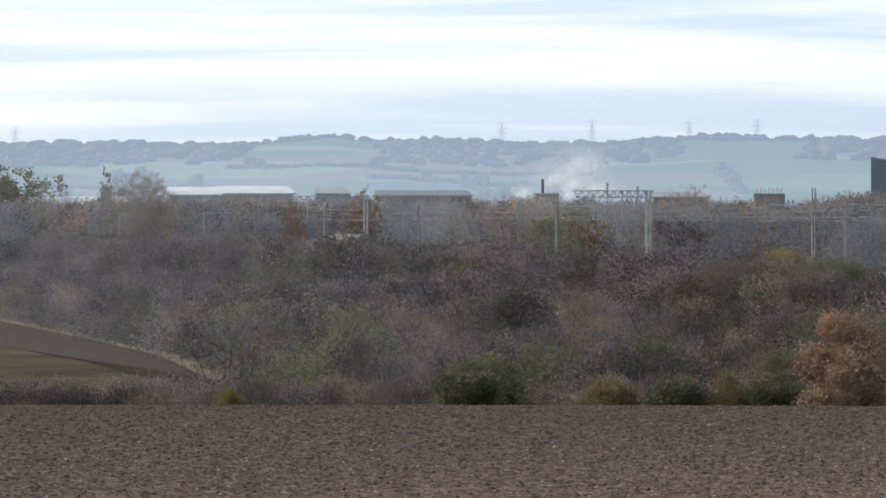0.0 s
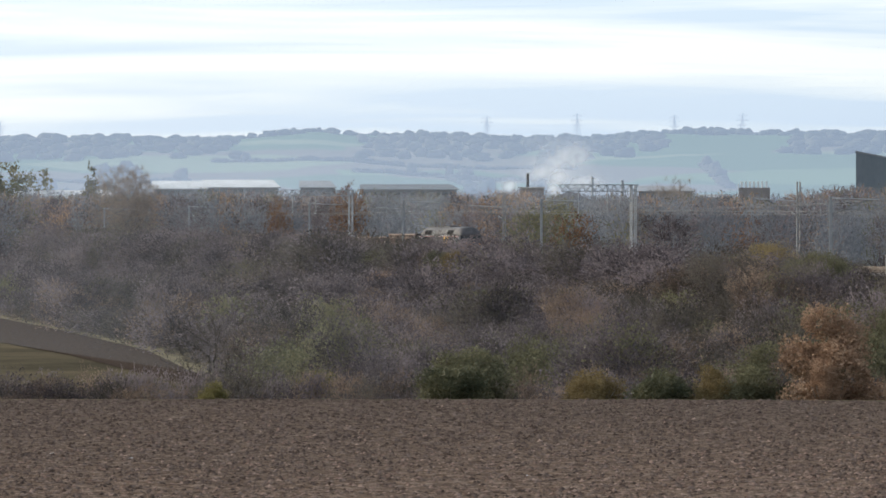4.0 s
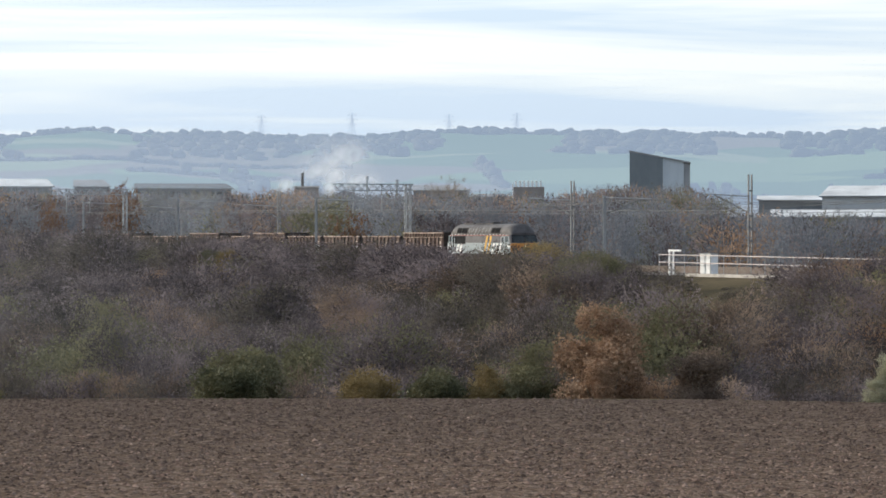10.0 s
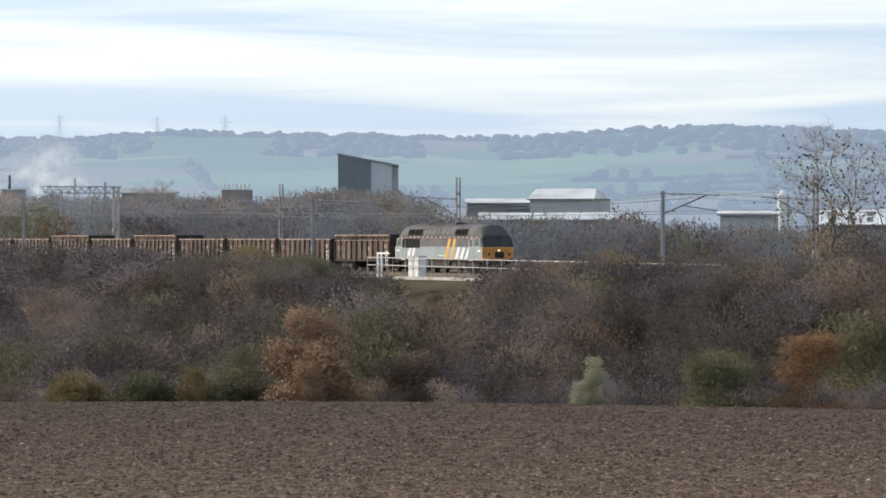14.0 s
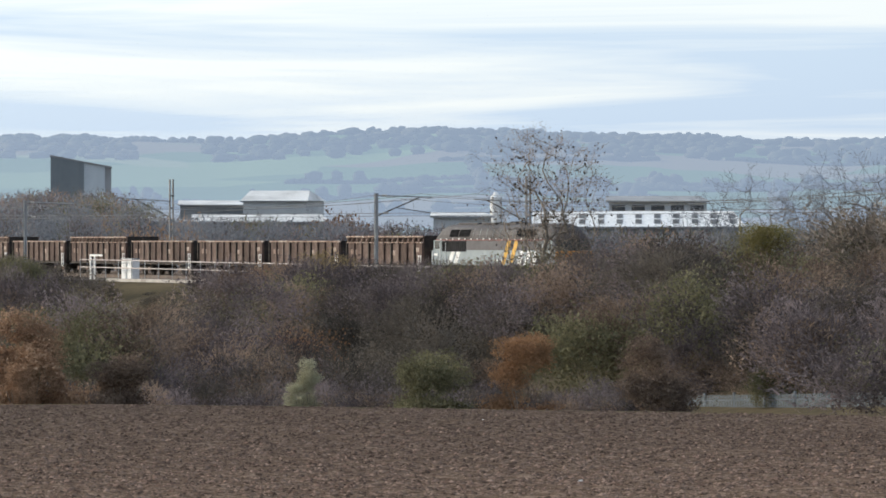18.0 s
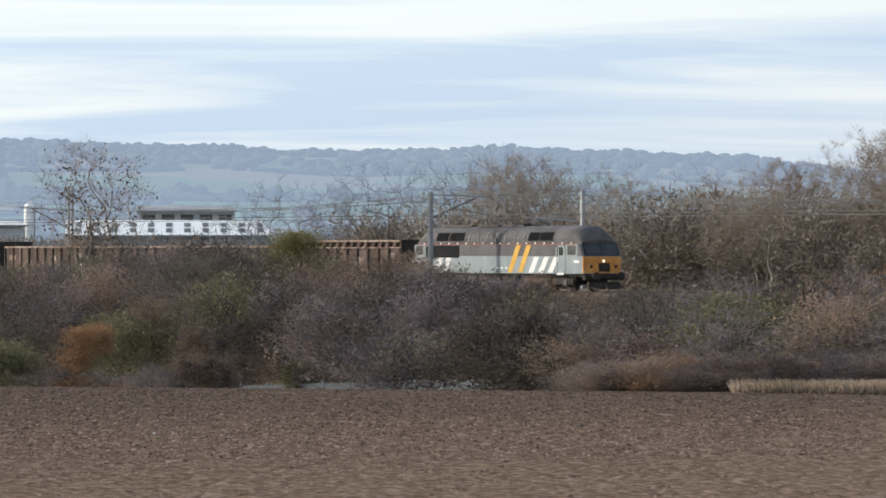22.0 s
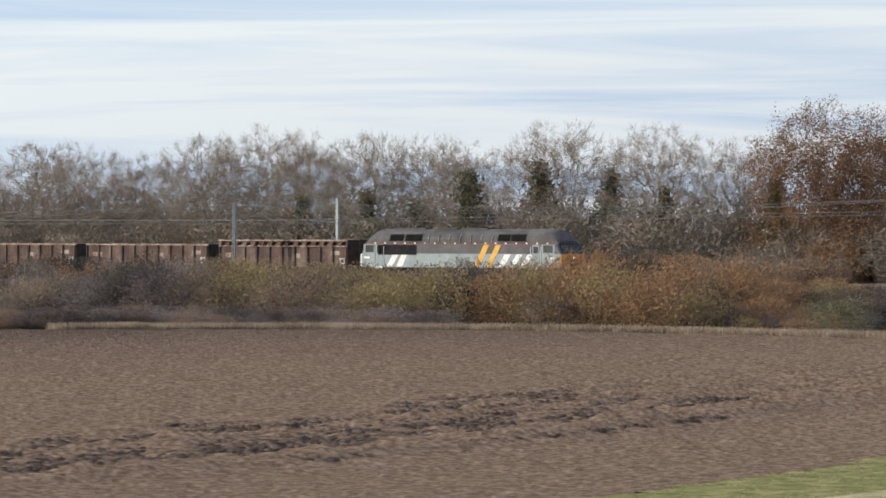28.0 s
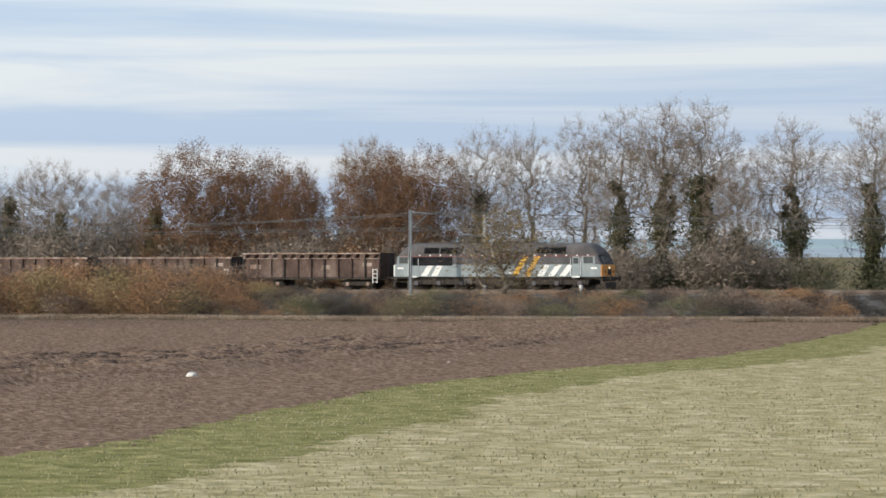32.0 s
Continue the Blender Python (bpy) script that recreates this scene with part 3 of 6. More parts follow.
def bank_bush(kind, material, label, shapes, spot):
    """One bush of the bank, on a mesh that it shares with others of its kind."""
    x, y, z, r, h = spot
    i = int(vrng.integers(len(shapes)))
    if (kind, i) not in MESHES:
        MESHES[kind, i] = soup("crown", *shapes[i])
    base = thing("bush", label, "bush", "bushes on the bank", at=Matrix.Translation((x, y, z)) @ Matrix.Rotation(vrng.uniform(0, 6.28), 4, "Z") @ Matrix.Diagonal((r, r, h, 1)))
    put("crown", MESHES[kind, i], material, base)


for k, m, label, sown in BANK_KINDS:
    shapes = SHRUBS_LEAFY if k in ("gold", "rust", "olive") else SHRUBS
    own = [q for q in kinds[k] if -345 < q[0] < -60 and q[3] > 1.9 and q[1] < 117]
    own = own[::max(1, round(len(own) / 36))]
    for q in own:
        bank_bush(k, m, label, shapes, q)
    rest = [q for q in kinds[k] if q not in own]
    sow("bank_scrub", sown, [q for q in rest if q[0] > -330], shapes, m)
    sow("bank_scrub", sown, [q for q in rest if q[0] <= -330], SHRUBS_FAR, m)


def bush(label, x, y, radius, height, material, shapes, seed, category="bush", sink=0.1, group=""):
    """One bush: a clump of stems, and a crown of leaf clumps."""
    rng = np.random.default_rng(seed)
    base = thing("bush", label, category, group, at=Matrix.Translation((x, y, float(land(x, y)) - sink)))
    n = 9
    a = rng.uniform(0, 6.28, n)
    tip = np.stack([np.cos(a) * radius * 0.55, np.sin(a) * radius * 0.55, np.full(n, height * 0.5)], 1)
    for q in tip:
        put("stem", soup("stem", *sticks([q * [0.15, 0.15, 0]], [q], np.array([0.03]), np.array([0.008]))), BARK, base)
    k = int(6 + 4 * height / radius)
    spots = []
    for i in range(k):
        w = radius * rng.uniform(0.44, 0.64)
        up = rng.uniform(0, max(0.1, height - 1.15 * w)) if i > 3 else 0.0
        out, turn = radius * rng.uniform(0.2, 0.72) * (1 - 0.5 * up / height), rng.uniform(0, 6.28)
        spots.append((math.cos(turn) * out, math.sin(turn) * out, up, w, w * 1.25))
    v, f = scatter(rng, shapes, spots)
    put("crown", soup("crown", v, f), material, base)
    return base


SHRUBS_DENSE = [shrub(vrng, 8, 250, 1700, 0.13, 0.006, 0.036) for _ in range(4)]
# bushes just behind the crest of the field: bearing, distance, half width, height of the top
for i, (label, az, r, half, top, m) in enumerate((
        ("dense dark green rounded bush behind the field edge", 165.02, 139.0, 1.35, 1.05, LEAF_GREEN),
        ("withered tan bush leaning over the green one", 164.75, 141.5, 1.5, 1.35, OLIVE),
        ("dense dark green rounded bush behind the field edge", 162.22, 138.5, 1.3, 0.80, LEAF_GREEN),
        ("dry tan-coloured bush beside the green one", 163.12, 139.5, 1.25, 0.78, LEAF_TAN),
        ("dry tan-coloured bush beside the olive one", 161.5, 138.8, 0.9, 0.9, LEAF_TAN),
        ("olive-green bush with yellowing leaves", 161.02, 139.6, 1.35, 1.62, OLIVE),
        ("tall bush with orange-brown autumn leaves", 159.93, 139.0, 1.75, 2.70, LEAF_RUSSET),
        ("bush with orange-brown autumn leaves low in the hedge", 160.1, 137.6, 0.8, 1.0, LEAF_RUSSET),
        ("scrambling bush with pale fluffy seed heads", 156.22, 138.0, 0.55, 1.15, LEAF_PALE),
        ("scrambling bush with pale fluffy seed heads", 156.42, 137.6, 0.5, 0.5, LEAF_PALE),
        ("yellowish bush low in the hedge", 168.18, 138.5, 0.7, 0.32, LEAF_YELLOW),
        ("olive bush with a few yellow leaves", 158.75, 138.8, 1.3, 1.3, SCRUB_TAN),
        ("dull olive bramble bush behind the field edge", 154.6, 139.5, 1.5, 1.3, OLIVE),
        ("tan-brown bush behind the field edge", 153.4, 139.0, 1.2, 1.9, RUSTY),
        ("tan withered bush behind the field edge", 151.6, 139.0, 1.3, 2.1, SCRUB_TAN))):
    x, y = r * math.cos(radians(az)), r * math.sin(radians(az))
    bush(label, x, y, half, top - float(land(x, y)) + 0.1, m, SHRUBS_DENSE, 1 + i)
bush("bush with yellow leaves on top of the bank", -371.8, 118.0, 1.9, 2.6, LEAF_YELLOW, SHRUBS_LEAFY, 10)
bush("bush with yellow leaves on top of the bank", -374.5, 118.0, 1.2, 2.0, LEAF_PALE, SHRUBS_LEAFY, 11)
bush("bright green-yellow bush on top of the bank", -207.0, 118.5, 2.0, 4.6, LEAF_YELLOW, SHRUBS_LEAFY, 12)
bush("orange-yellow bush on top of the bank", -262.0, 117.0, 2.6, 3.0, GOLD, SHRUBS_LEAFY, 13)
bush("orange-yellow bush on top of the bank", -264.5, 114.0, 2.2, 2.8, LEAF_RUSSET, SHRUBS_LEAFY, 14)
bush("pale green bush by the steel fence", -174.8, 100.5, 1.2, 2.0, LEAF_GREEN, SHRUBS_DENSE, 15)
bush("yellowish bush low in the hedge", -150.5, 35.2, 0.9, 1.9, LEAF_YELLOW, SHRUBS_DENSE, 16)
for i, (x, y, r, h, m) in enumerate([(-579, 116, 3.4, 4.4, OLIVE), (-531, 116, 3.2, 3.6, GOLD), (-506, 116, 2.8, 3.4, OLIVE), (-455, 114, 2.6, 3.2, OLIVE), (-338, 117, 3.0, 3.4, GOLD), (-322, 116, 3.2, 3.0, OLIVE)]):
    bush("olive and yellow bush among bare scrub", x, y, r, h, m, SHRUBS_LEAFY, 20 + i, group="bushes on the bank")
# leafy bushes scattered down the bank
br = np.random.default_rng(88)
for i in range(30):
    x = br.uniform(-430, -200)
    y = float(np.interp(x, [-430, -330, -240, -190, -150], [84, 68, 62, 84, 104])) + br.uniform(2, 34) * (0.35 if x > -190 else 1.0)
    k = i % 5
    w = br.uniform(1.7, 2.7)
    bush(("olive bush with thinning leaves among bare scrub", "tan withered bush among bare scrub", "dry tan-leaved bush among bare scrub", "dark green bramble bush among bare scrub", "russet-leaved bush among bare scrub")[k], x, min(y, 112), w, w * br.uniform(1.2, 1.6), (OLIVE, SCRUB_TAN, LEAF_TAN, LEAF_GREEN, LEAF_RUSSET)[k], SHRUBS_LEAFY, 100 + i, group="bushes on the bank")
# hedge along the field's far edge
hr = np.random.default_rng(12)
spots = []
for i in range(150):
    az = radians(172.5 - i * 0.142)
    r = 152 + hr.normal() * 1.6
    h = hr.uniform(1.2, 2.1)
    x, y = r * math.cos(az), r * math.sin(az)
    spots.append((x, y, float(land(x, y)) - 0.1, hr.uniform(0.8, 1.3), h))
sow("field_hedge", "low straggly brown hedge along the field edge", spots[::2], SHRUBS_FAR, SCRUB)
sow("field_hedge", "low straggly dark hedge along the field edge", spots[1::4], SHRUBS_FAR, SCRUB_DARK)
sow("field_hedge", "low straggly tan hedge along the field edge", spots[3::4], SHRUBS_FAR, SCRUB_TAN)


# ---- trees ----
def wisps(rng, p0, p1, w):
    """Fine flat twigs, one quad each."""
    side = np.cross(p1 - p0, rng.normal(size=p0.shape))
    side *= w * rng.uniform(0.6, 1.3, (len(p0), 1)) / (np.linalg.norm(side, axis=1, keepdims=True) + 1e-9)
    v = np.stack([p0 - side, p0 + side, p1 + side * 0.4, p1 - side * 0.4], 1).reshape(-1, 3)
    return v, np.arange(4 * len(p0)).reshape(-1, 4)


def grow(rng, height, width, clear=0.2, n=620, stems=1, fine=5, reach=0.6):
    """A tree that fills a rounded crown: points in the crown join, from the trunk outwards, to the nearest limb.
    Returns the segments of limbs and of twigs, and the twig ends."""
    d = rng.normal(size=(n, 3))
    d /= np.linalg.norm(d, axis=1, keepdims=True)
    lump = np.array([1 + 0.24 * noise.noise(Vector(q) * 2.0 + Vector((rng.integers(0, 9), 0, 0))) for q in d])
    u = rng.random(n) ** 0.42 * lump
    mid, rz = height * (1 + clear) / 2, height * (1 - clear) / 2
    pts = np.stack([d[:, 0] * u * width / 2, d[:, 1] * u * width / 2, mid + d[:, 2] * u * rz], 1)
    pts = pts[pts[:, 2] > height * clear * 0.5]
    nodes, parent = [np.zeros(3)], [-1]
    for s in range(stems):
        q, last = np.zeros(3), 0
        lean = rng.normal(size=2) * (0.05 if stems == 1 else 0.22)
        for k in range(7):
            q = q + np.array([lean[0], lean[1], 1.0]) * height * 0.105 + rng.normal(size=3) * [0.12, 0.12, 0.0]
            nodes.append(q)
            parent.append(last)
            last = len(nodes) - 1
    order = np.argsort(np.hypot(pts[:, 0], pts[:, 1]) + 0.6 * np.abs(pts[:, 2] - height * clear))
    have = np.zeros((len(nodes) + len(pts), 3))
    have[:len(nodes)] = nodes
    m = len(nodes)
    for i in order:
        p = pts[i]
        dif = p - have[1:m]
        cost = np.linalg.norm(dif, axis=1) * np.where(dif[:, 2] < 0.1, 1.7, 1.0) + reach * 0.2 * (np.hypot(have[1:m, 0], have[1:m, 1]) > math.hypot(p[0], p[1]))
        parent.append(1 + int(np.argmin(cost)))
        have[m] = p
        m += 1
    parent = np.array(parent)
    load = np.ones(m)
    for i in range(m - 1, 0, -1):
        load[parent[i]] += load[i]
    rad = height * 0.021 * (load / load[0]) ** 0.56
    kids = np.arange(1, m)
    a, b = have[parent[kids]], have[kids]
    bend = (a + b) / 2 + rng.normal(size=a.shape) * 0.05 * np.linalg.norm(b - a, axis=1, keepdims=True) + [0, 0, -0.02]
    p0, p1 = np.concatenate([a, bend]), np.concatenate([bend, b])
    r0 = np.concatenate([np.minimum(rad[parent[kids]], rad[kids] * 1.35), rad[kids] * 1.15])
    r1 = np.concatenate([rad[kids] * 1.15, rad[kids]])
    thick = np.concatenate([rad[kids] > 0.035] * 2)
    ends = have[m - len(pts):m]
    q = np.repeat(ends, fine, axis=0)
    out = q - [0, 0, mid]
    out = out / (np.linalg.norm(out, axis=1, keepdims=True) + 1e-9) * 0.6 + rng.normal(size=q.shape) * 0.55 + [0, 0, 0.22]
    q = q + rng.normal(size=q.shape) * 0.16
    t1 = q + out / np.linalg.norm(out, axis=1, keepdims=True) * rng.uniform(0.25, 0.85, (len(q), 1)) * height / 13
    limbs = (p0[thick], p1[thick], r0[thick], r1[thick])
    twigs = (p0[~thick], p1[~thick], r0[~thick], r1[~thick])
    return limbs, twigs, ends, wisps(rng, q, t1, height * 0.00085)


HEIGHTS, PLANTED = {}, set()


def tree(name, label, seed, height, width=0.8, clear=0.2, n=620, stems=1, fine=5, leaves=None, leaf_n=0, leaf_size=0.13, ivy=0.0, twig=None, category="tree"):
    rng = np.random.default_rng(seed)
    limbs, twigs, tips, fuzz = grow(rng, height, width * height, clear, n, stems, fine)
    base = thing(name, label, category)
    put("trunk", soup("trunk", *sticks(*limbs)), BARK, base)
    put("crown", soup("crown", *joined([sticks(twigs[0], twigs[1], np.maximum(twigs[2], 0.012), np.maximum(twigs[3], 0.008)), fuzz])), twig or TWIG, base)
    if leaf_n:
        i = rng.integers(0, len(tips), leaf_n)
        v, f = leaf_cloud(tips[i] + rng.normal(size=(leaf_n, 3)) * 0.34, leaf_size, rng)
        put("foliage", soup("foliage", v, f), leaves, base)
    if ivy:
        k = 8000
        low = (limbs[1][:, 2] < ivy * height) & (limbs[2] > 0.07) & (np.hypot(limbs[1][:, 0], limbs[1][:, 1]) < height * 0.12)
        low = np.where(low)[0]
        mid = (limbs[0][low] + limbs[1][low]) / 2
        i = np.argmin(np.abs(mid[None, :, 2] - rng.uniform(0.2, ivy * height, (k, 1))) + np.hypot(mid[:, 0], mid[:, 1])[None] * 0.5, axis=1)
        u = rng.random((k, 1))
        p = limbs[0][low][i] * (1 - u) + limbs[1][low][i] * u
        bulge = (0.62 + 0.35 * np.sin(p[:, 2:] * 1.3)) * (1.25 - p[:, 2:] / (ivy * height + 1)).clip(0.35, 1.2)
        v, f = leaf_cloud(p + rng.normal(size=(k, 3)) * [1, 1, 0.6] * bulge, 0.14, rng)
        put("ivy", soup("ivy", v, f), LEAF_GREEN, base, "dark green ivy")
    HEIGHTS[base] = height
    return base


def plant(proto, x, y, top, turn=0.0, wide=1.0, label=""):
    z = float(land(x, y)) - 0.05
    k = (top - z) * 0.99 / HEIGHTS[proto]
    m = Matrix.Translation((x, y, z)) @ Matrix.Rotation(turn, 4, "Z") @ Matrix.Diagonal((k * wide, k * wide, k, 1))
    if proto in PLANTED:
        ob = copy_thing(proto, m @ Matrix.Diagonal([1 / c for c in proto.scale] + [1]))
    else:
        ob = proto
        PLANTED.add(proto)
        proto.matrix_basis = m
    if label:
        tagged(ob, label)
    return ob


BARE = [tree("tree", "bare grey-brown deciduous tree behind the railway", 30 + i, 12, w, 0.10, 900, 3, 24) for i, w in enumerate((0.85, 1.0, 0.9))]
TALL = [tree("tree", "tall bare tree with dark ivy on its trunk", 40 + i, 16, 0.5, 0.30, 620, 1, 10, ivy=0.62) for i in range(2)]
SLIM = [tree("tree", "tall slim bare tree beyond the railway", 45 + i, 16, 0.5, 0.2, 620, 1, 11) for i in range(2)]
IVIED = tree("tree", "bare tree with dark green ivy low on its limbs", 50, 13, 0.85, 0.2, 800, 2, 20, ivy=0.5)
COPPER = [tree("tree", "broad tree with copper-red autumn leaves", 60 + i, 14, 1.1, 0.06, 900, 2, 2, leaves=LEAF_COPPER, leaf_n=64000, leaf_size=0.072) for i in range(2)]
DULL_FAR = tree("tree", "broad dull green-brown tree beyond the works", 68, 14, 1.0, 0.05, 300, 1, 3, leaves=OLIVE, leaf_n=9000, leaf_size=0.24)
COPPER_FAR = [tree("tree", "broad tree with copper-red autumn leaves", 65 + i, 14, 0.95, 0.1, 300, 1, 3, leaves=LEAF_COPPER, leaf_n=3500, leaf_size=0.24) for i in range(2)]
SPARSE = tree("tree", "solitary bare tree with a few dead leaves on its twigs", 70, 10, 0.85, 0.12, 480, 2, 8, leaves=SCRUB_DARK, leaf_n=900, leaf_size=0.10)
SMALL = tree("tree", "small bare multi-stemmed tree at the field edge", 71, 5, 1.1, 0.05, 520, 4, 9, twig=SCRUB_DARK)
SAPLING = tree("tree", "thin pale sapling with yellowing twigs before the track", 72, 7, 0.55, 0.1, 260, 1, 14, leaves=LEAF_TAN, leaf_n=2600, leaf_size=0.07)
THIN = tree("tree", "thin bare shrub standing before the track", 73, 7, 0.6, 0.1, 200, 2, 5)
FAR_BARE = [tree("tree", "thin bare tree beyond the railway", 80 + i, 11, 0.85, 0.12, 360, 1, 8, twig=TWIG_HAZED) for i in range(2)]

trng = np.random.default_rng(9)
# behind the line, from the left: x, height of its top, width against height, y
for i, (x, top, wide, y) in enumerate([(-237, 11.6, 1.0, 154), (-222, 9.6, 1.0, 152), (-213, 9.2, 1.0, 153), (-203, 10.6, 0.9, 152), (-195, 11.8, 0.9, 153), (-187, 13.0, 1.0, 151), (-179, 13.8, 1.1, 153), (-172, 13.1, 0.9, 152), (-166, 12.3, 1.0, 153),
                                       (-158, 14.2, 0.9, 152), (-152, 14.4, 0.9, 153), (-147, 13.8, 0.8, 152), (-140, 14.1, 0.85, 152), (-135, 13.6, 0.8, 154), (-130, 12.8, 0.8, 152), (-121, 14.5, 1.0, 152), (-111, 14.1, 0.9, 152), (-104, 12.8, 0.8, 153)]):
    if x in (-121, -111, -135):
        plant(IVIED, x, y, top, i * 1.7, wide)
    else:
        plant(BARE[i % 3], x, y, top, i * 1.9, wide)
for i, (x, top, wide, y) in enumerate([(-95.0, 15.6, 0.85, 152), (-89.5, 14.6, 0.75, 154), (-85.2, 13.5, 0.5, 151), (-77.5, 14.8, 0.75, 153), (-72.5, 15.0, 0.75, 152)]):
    plant(COPPER[i % 2], x, y, top, i * 2.3, wide)
plant(BARE[0], -79.5, 155, 16.2, 0.4, 0.6)
for i, (x, top, wide, y) in enumerate([(-66.8, 16.4, 0.6, 152), (-62.3, 16.4, 0.55, 152), (-57.5, 17.2, 0.5, 153), (-53.5, 17.8, 0.55, 152), (-49.2, 18.8, 0.55, 152), (-45.6, 18.4, 0.6, 152), (-37.4, 17.0, 0.6, 152), (-30.1, 17.2, 0.6, 152), (-24.5, 16.0, 0.6, 153)]):
    plant(TALL[i % 2] if x not in (-66.8, -62.3, -57.5) else SLIM[i % 2], x, y, top, i * 1.3, wide * 1.6)
plant(IVIED, -41.5, 150, 14.0, 2.0, 0.6, "leaning tree stump thick with dark ivy")
plant(FAR_BARE[0], -33.0, 160, 14.5, 1.0, 0.6)
# thin wood beyond the line
for i, (x, top) in enumerate([(-305, 9.6), (-297, 10.8), (-291, 11.0), (-285, 10.6), (-279, 12.0), (-273, 12.2), (-267, 12.9), (-262, 12.3), (-256, 11.8), (-250, 11.6), (-244, 11.0)]):
    plant(FAR_BARE[i % 2], x, 170 + 5 * math.sin(i * 2.1), top, i * 1.1, 0.9)
plant(SPARSE, -231.7, 117.5, 12.2, 0.3, 0.9)
plant(BARE[1], -199.0, 146.5, 8.6, 0.9, 1.0, "bare spreading thorn tree behind the wire masts")
plant(SMALL, -166.4, 34.8, 2.8, 0.0, 0.9)
plant(THIN, -158.8, 118.5, 8.2, 0.6, 0.9, "thin bare shrub standing before the track")
plant(SAPLING, -46.5, 112.0, 8.8, 0.5, 1.7)


def ivy_trunk(x, y, height, seed):
    """A broken trunk wrapped in ivy to its top."""
    rng = np.random.default_rng(seed)
    base = thing("ivy_trunk", "old trunk wrapped to its top in dark green ivy", "tree", "ivy trunks behind the railway", at=Matrix.Translation((x, y, float(land(x, y)) - 0.05)))
    lean = rng.normal(size=2) * 0.4
    put("trunk", soup("trunk", *sticks([np.zeros(3)], [np.array([lean[0], lean[1], height * 0.95])], np.array([0.22]), np.array([0.09]))), BARK, base)
    k = int(620 * height)
    q = rng.random(k)
    girth = (0.55 + 0.4 * np.sin(q * 7 + seed)) * (1.25 - q) + 0.18
    p = np.stack([lean[0] * q, lean[1] * q, 0.2 + q * height], 1) + rng.normal(size=(k, 3)) * np.stack([girth, girth, np.full(k, 0.25)], 1)
    p[:, 2] = np.abs(p[:, 2])
    put("ivy", soup("ivy", *leaf_cloud(p, 0.13, rng)), LEAF_GREEN, base, "dark green ivy")


for i, (x, top) in enumerate([(-145.6, 8.2), (-139.5, 8.8), (-135.0, 8.0), (-128.0, 10.2), (-121.4, 11.0), (-116.0, 10.4), (-108.5, 8.6), (-99.5, 9.4), (-67.5, 10.5), (-45.0, 11.5)]):
    ivy_trunk(x, 150.2 + (i % 3), top - float(land(x, 151)), 300 + i)
# undergrowth behind the line
for name, label, x0, x1, n, h0, h1, m, sh in (("undergrowth", "brown tangled undergrowth below the bare trees", -250, -36, 210, 3.4, 6.8, UNDERWOOD, SHRUBS), ("undergrowth", "dark green undergrowth below the bare trees", -250, -20, 46, 2.6, 5.0, LEAF_GREEN, SHRUBS), ("undergrowth", "rusty undergrowth below the copper-leaved trees", -110, -62, 24, 2.5, 5.0, RUSTY, SHRUBS_LEAFY), ("undergrowth", "yellow and rust undergrowth behind the train", -215, -140, 24, 2.2, 4.6, GOLD, SHRUBS_LEAFY)):
    spots = []
    for _ in range(n):
        x, y, h = trng.uniform(x0, x1), trng.uniform(146, 157), trng.uniform(h0, h1)
        if x > -70:
            h *= 0.85
        spots.append((x, y, float(land(x, y)), h * trng.uniform(0.7, 1.0), h))
    sow(name, label, spots, sh, m)

spots = []
for _ in range(64):
    x, y, h = trng.uniform(-242, -98), trng.uniform(159, 170), trng.uniform(6.0, 8.8)
    spots.append((x, y, float(land(x, y)), trng.uniform(3.0, 4.6), h))
sow("undergrowth", "tall brown thicket behind the bare trees", spots, SHRUBS_FAR, SCRUB_TAN)

# ---- clods on the ploughed soil ----
crng = np.random.default_rng(21)
n = 110000
r, az = np.sqrt(crng.uniform(74**2, 129**2, n)), np.radians(crng.uniform(141, 173, n))
cx, cy = r * np.cos(az), r * np.sin(az)
m2 = 380000
cx = np.concatenate([cx, crng.uniform(-95, 60, m2)])
cy = np.concatenate([cy, crng.uniform(-150, 88, m2)])
by = crng.uniform(-110, 60, 60000)
bx = np.interp(by, [p[0] for p in GRASS_LINE], [p[1] for p in GRASS_LINE]) - 20.5 + 4.5 * crng.normal(size=60000)
cx, cy = np.concatenate([cx, bx]), np.concatenate([cy, by])
ok = in_field(cx, cy) & ~on_grass(cx, cy) & ((np.arange(len(cx)) < n) | (cy > -198 + (93 - cx) * 1.28))
cx, cy = cx[ok], cy[ok]
k = len(cx)
rough_band = heaps(cx, cy)[0]
cs = np.where(cx < -95, 0.022 + 0.06 * crng.random(k) ** 3, 0.024 + (0.05 + 0.12 * rough_band) * crng.random(k) ** 2.5)
octa = np.array([[1, 0, 0], [0, 1, 0], [-1, 0, 0], [0, -1, 0], [0, 0, 0.6]])
v = octa[None] * (cs[:, None, None] * crng.uniform(0.6, 1.5, (k, 5, 1)))
a = crng.uniform(0, 6.28, k)
rot = np.stack([np.stack([np.cos(a), -np.sin(a), 0 * a], -1), np.stack([np.sin(a), np.cos(a), 0 * a], -1), np.stack([0 * a, 0 * a, 1 + 0 * a], -1)], 1)
v = np.einsum("kij,kpj->kpi", rot, v) + np.stack([cx, cy, land(cx, cy) + np.where(cx < -60, 0.06, 0.035)], -1)[:, None]
tri = np.array([[0, 1, 4], [1, 2, 4], [2, 3, 4], [3, 0, 4]])
f = (np.arange(k)[:, None, None] * 5 + tri[None]).reshape(-1, 3)
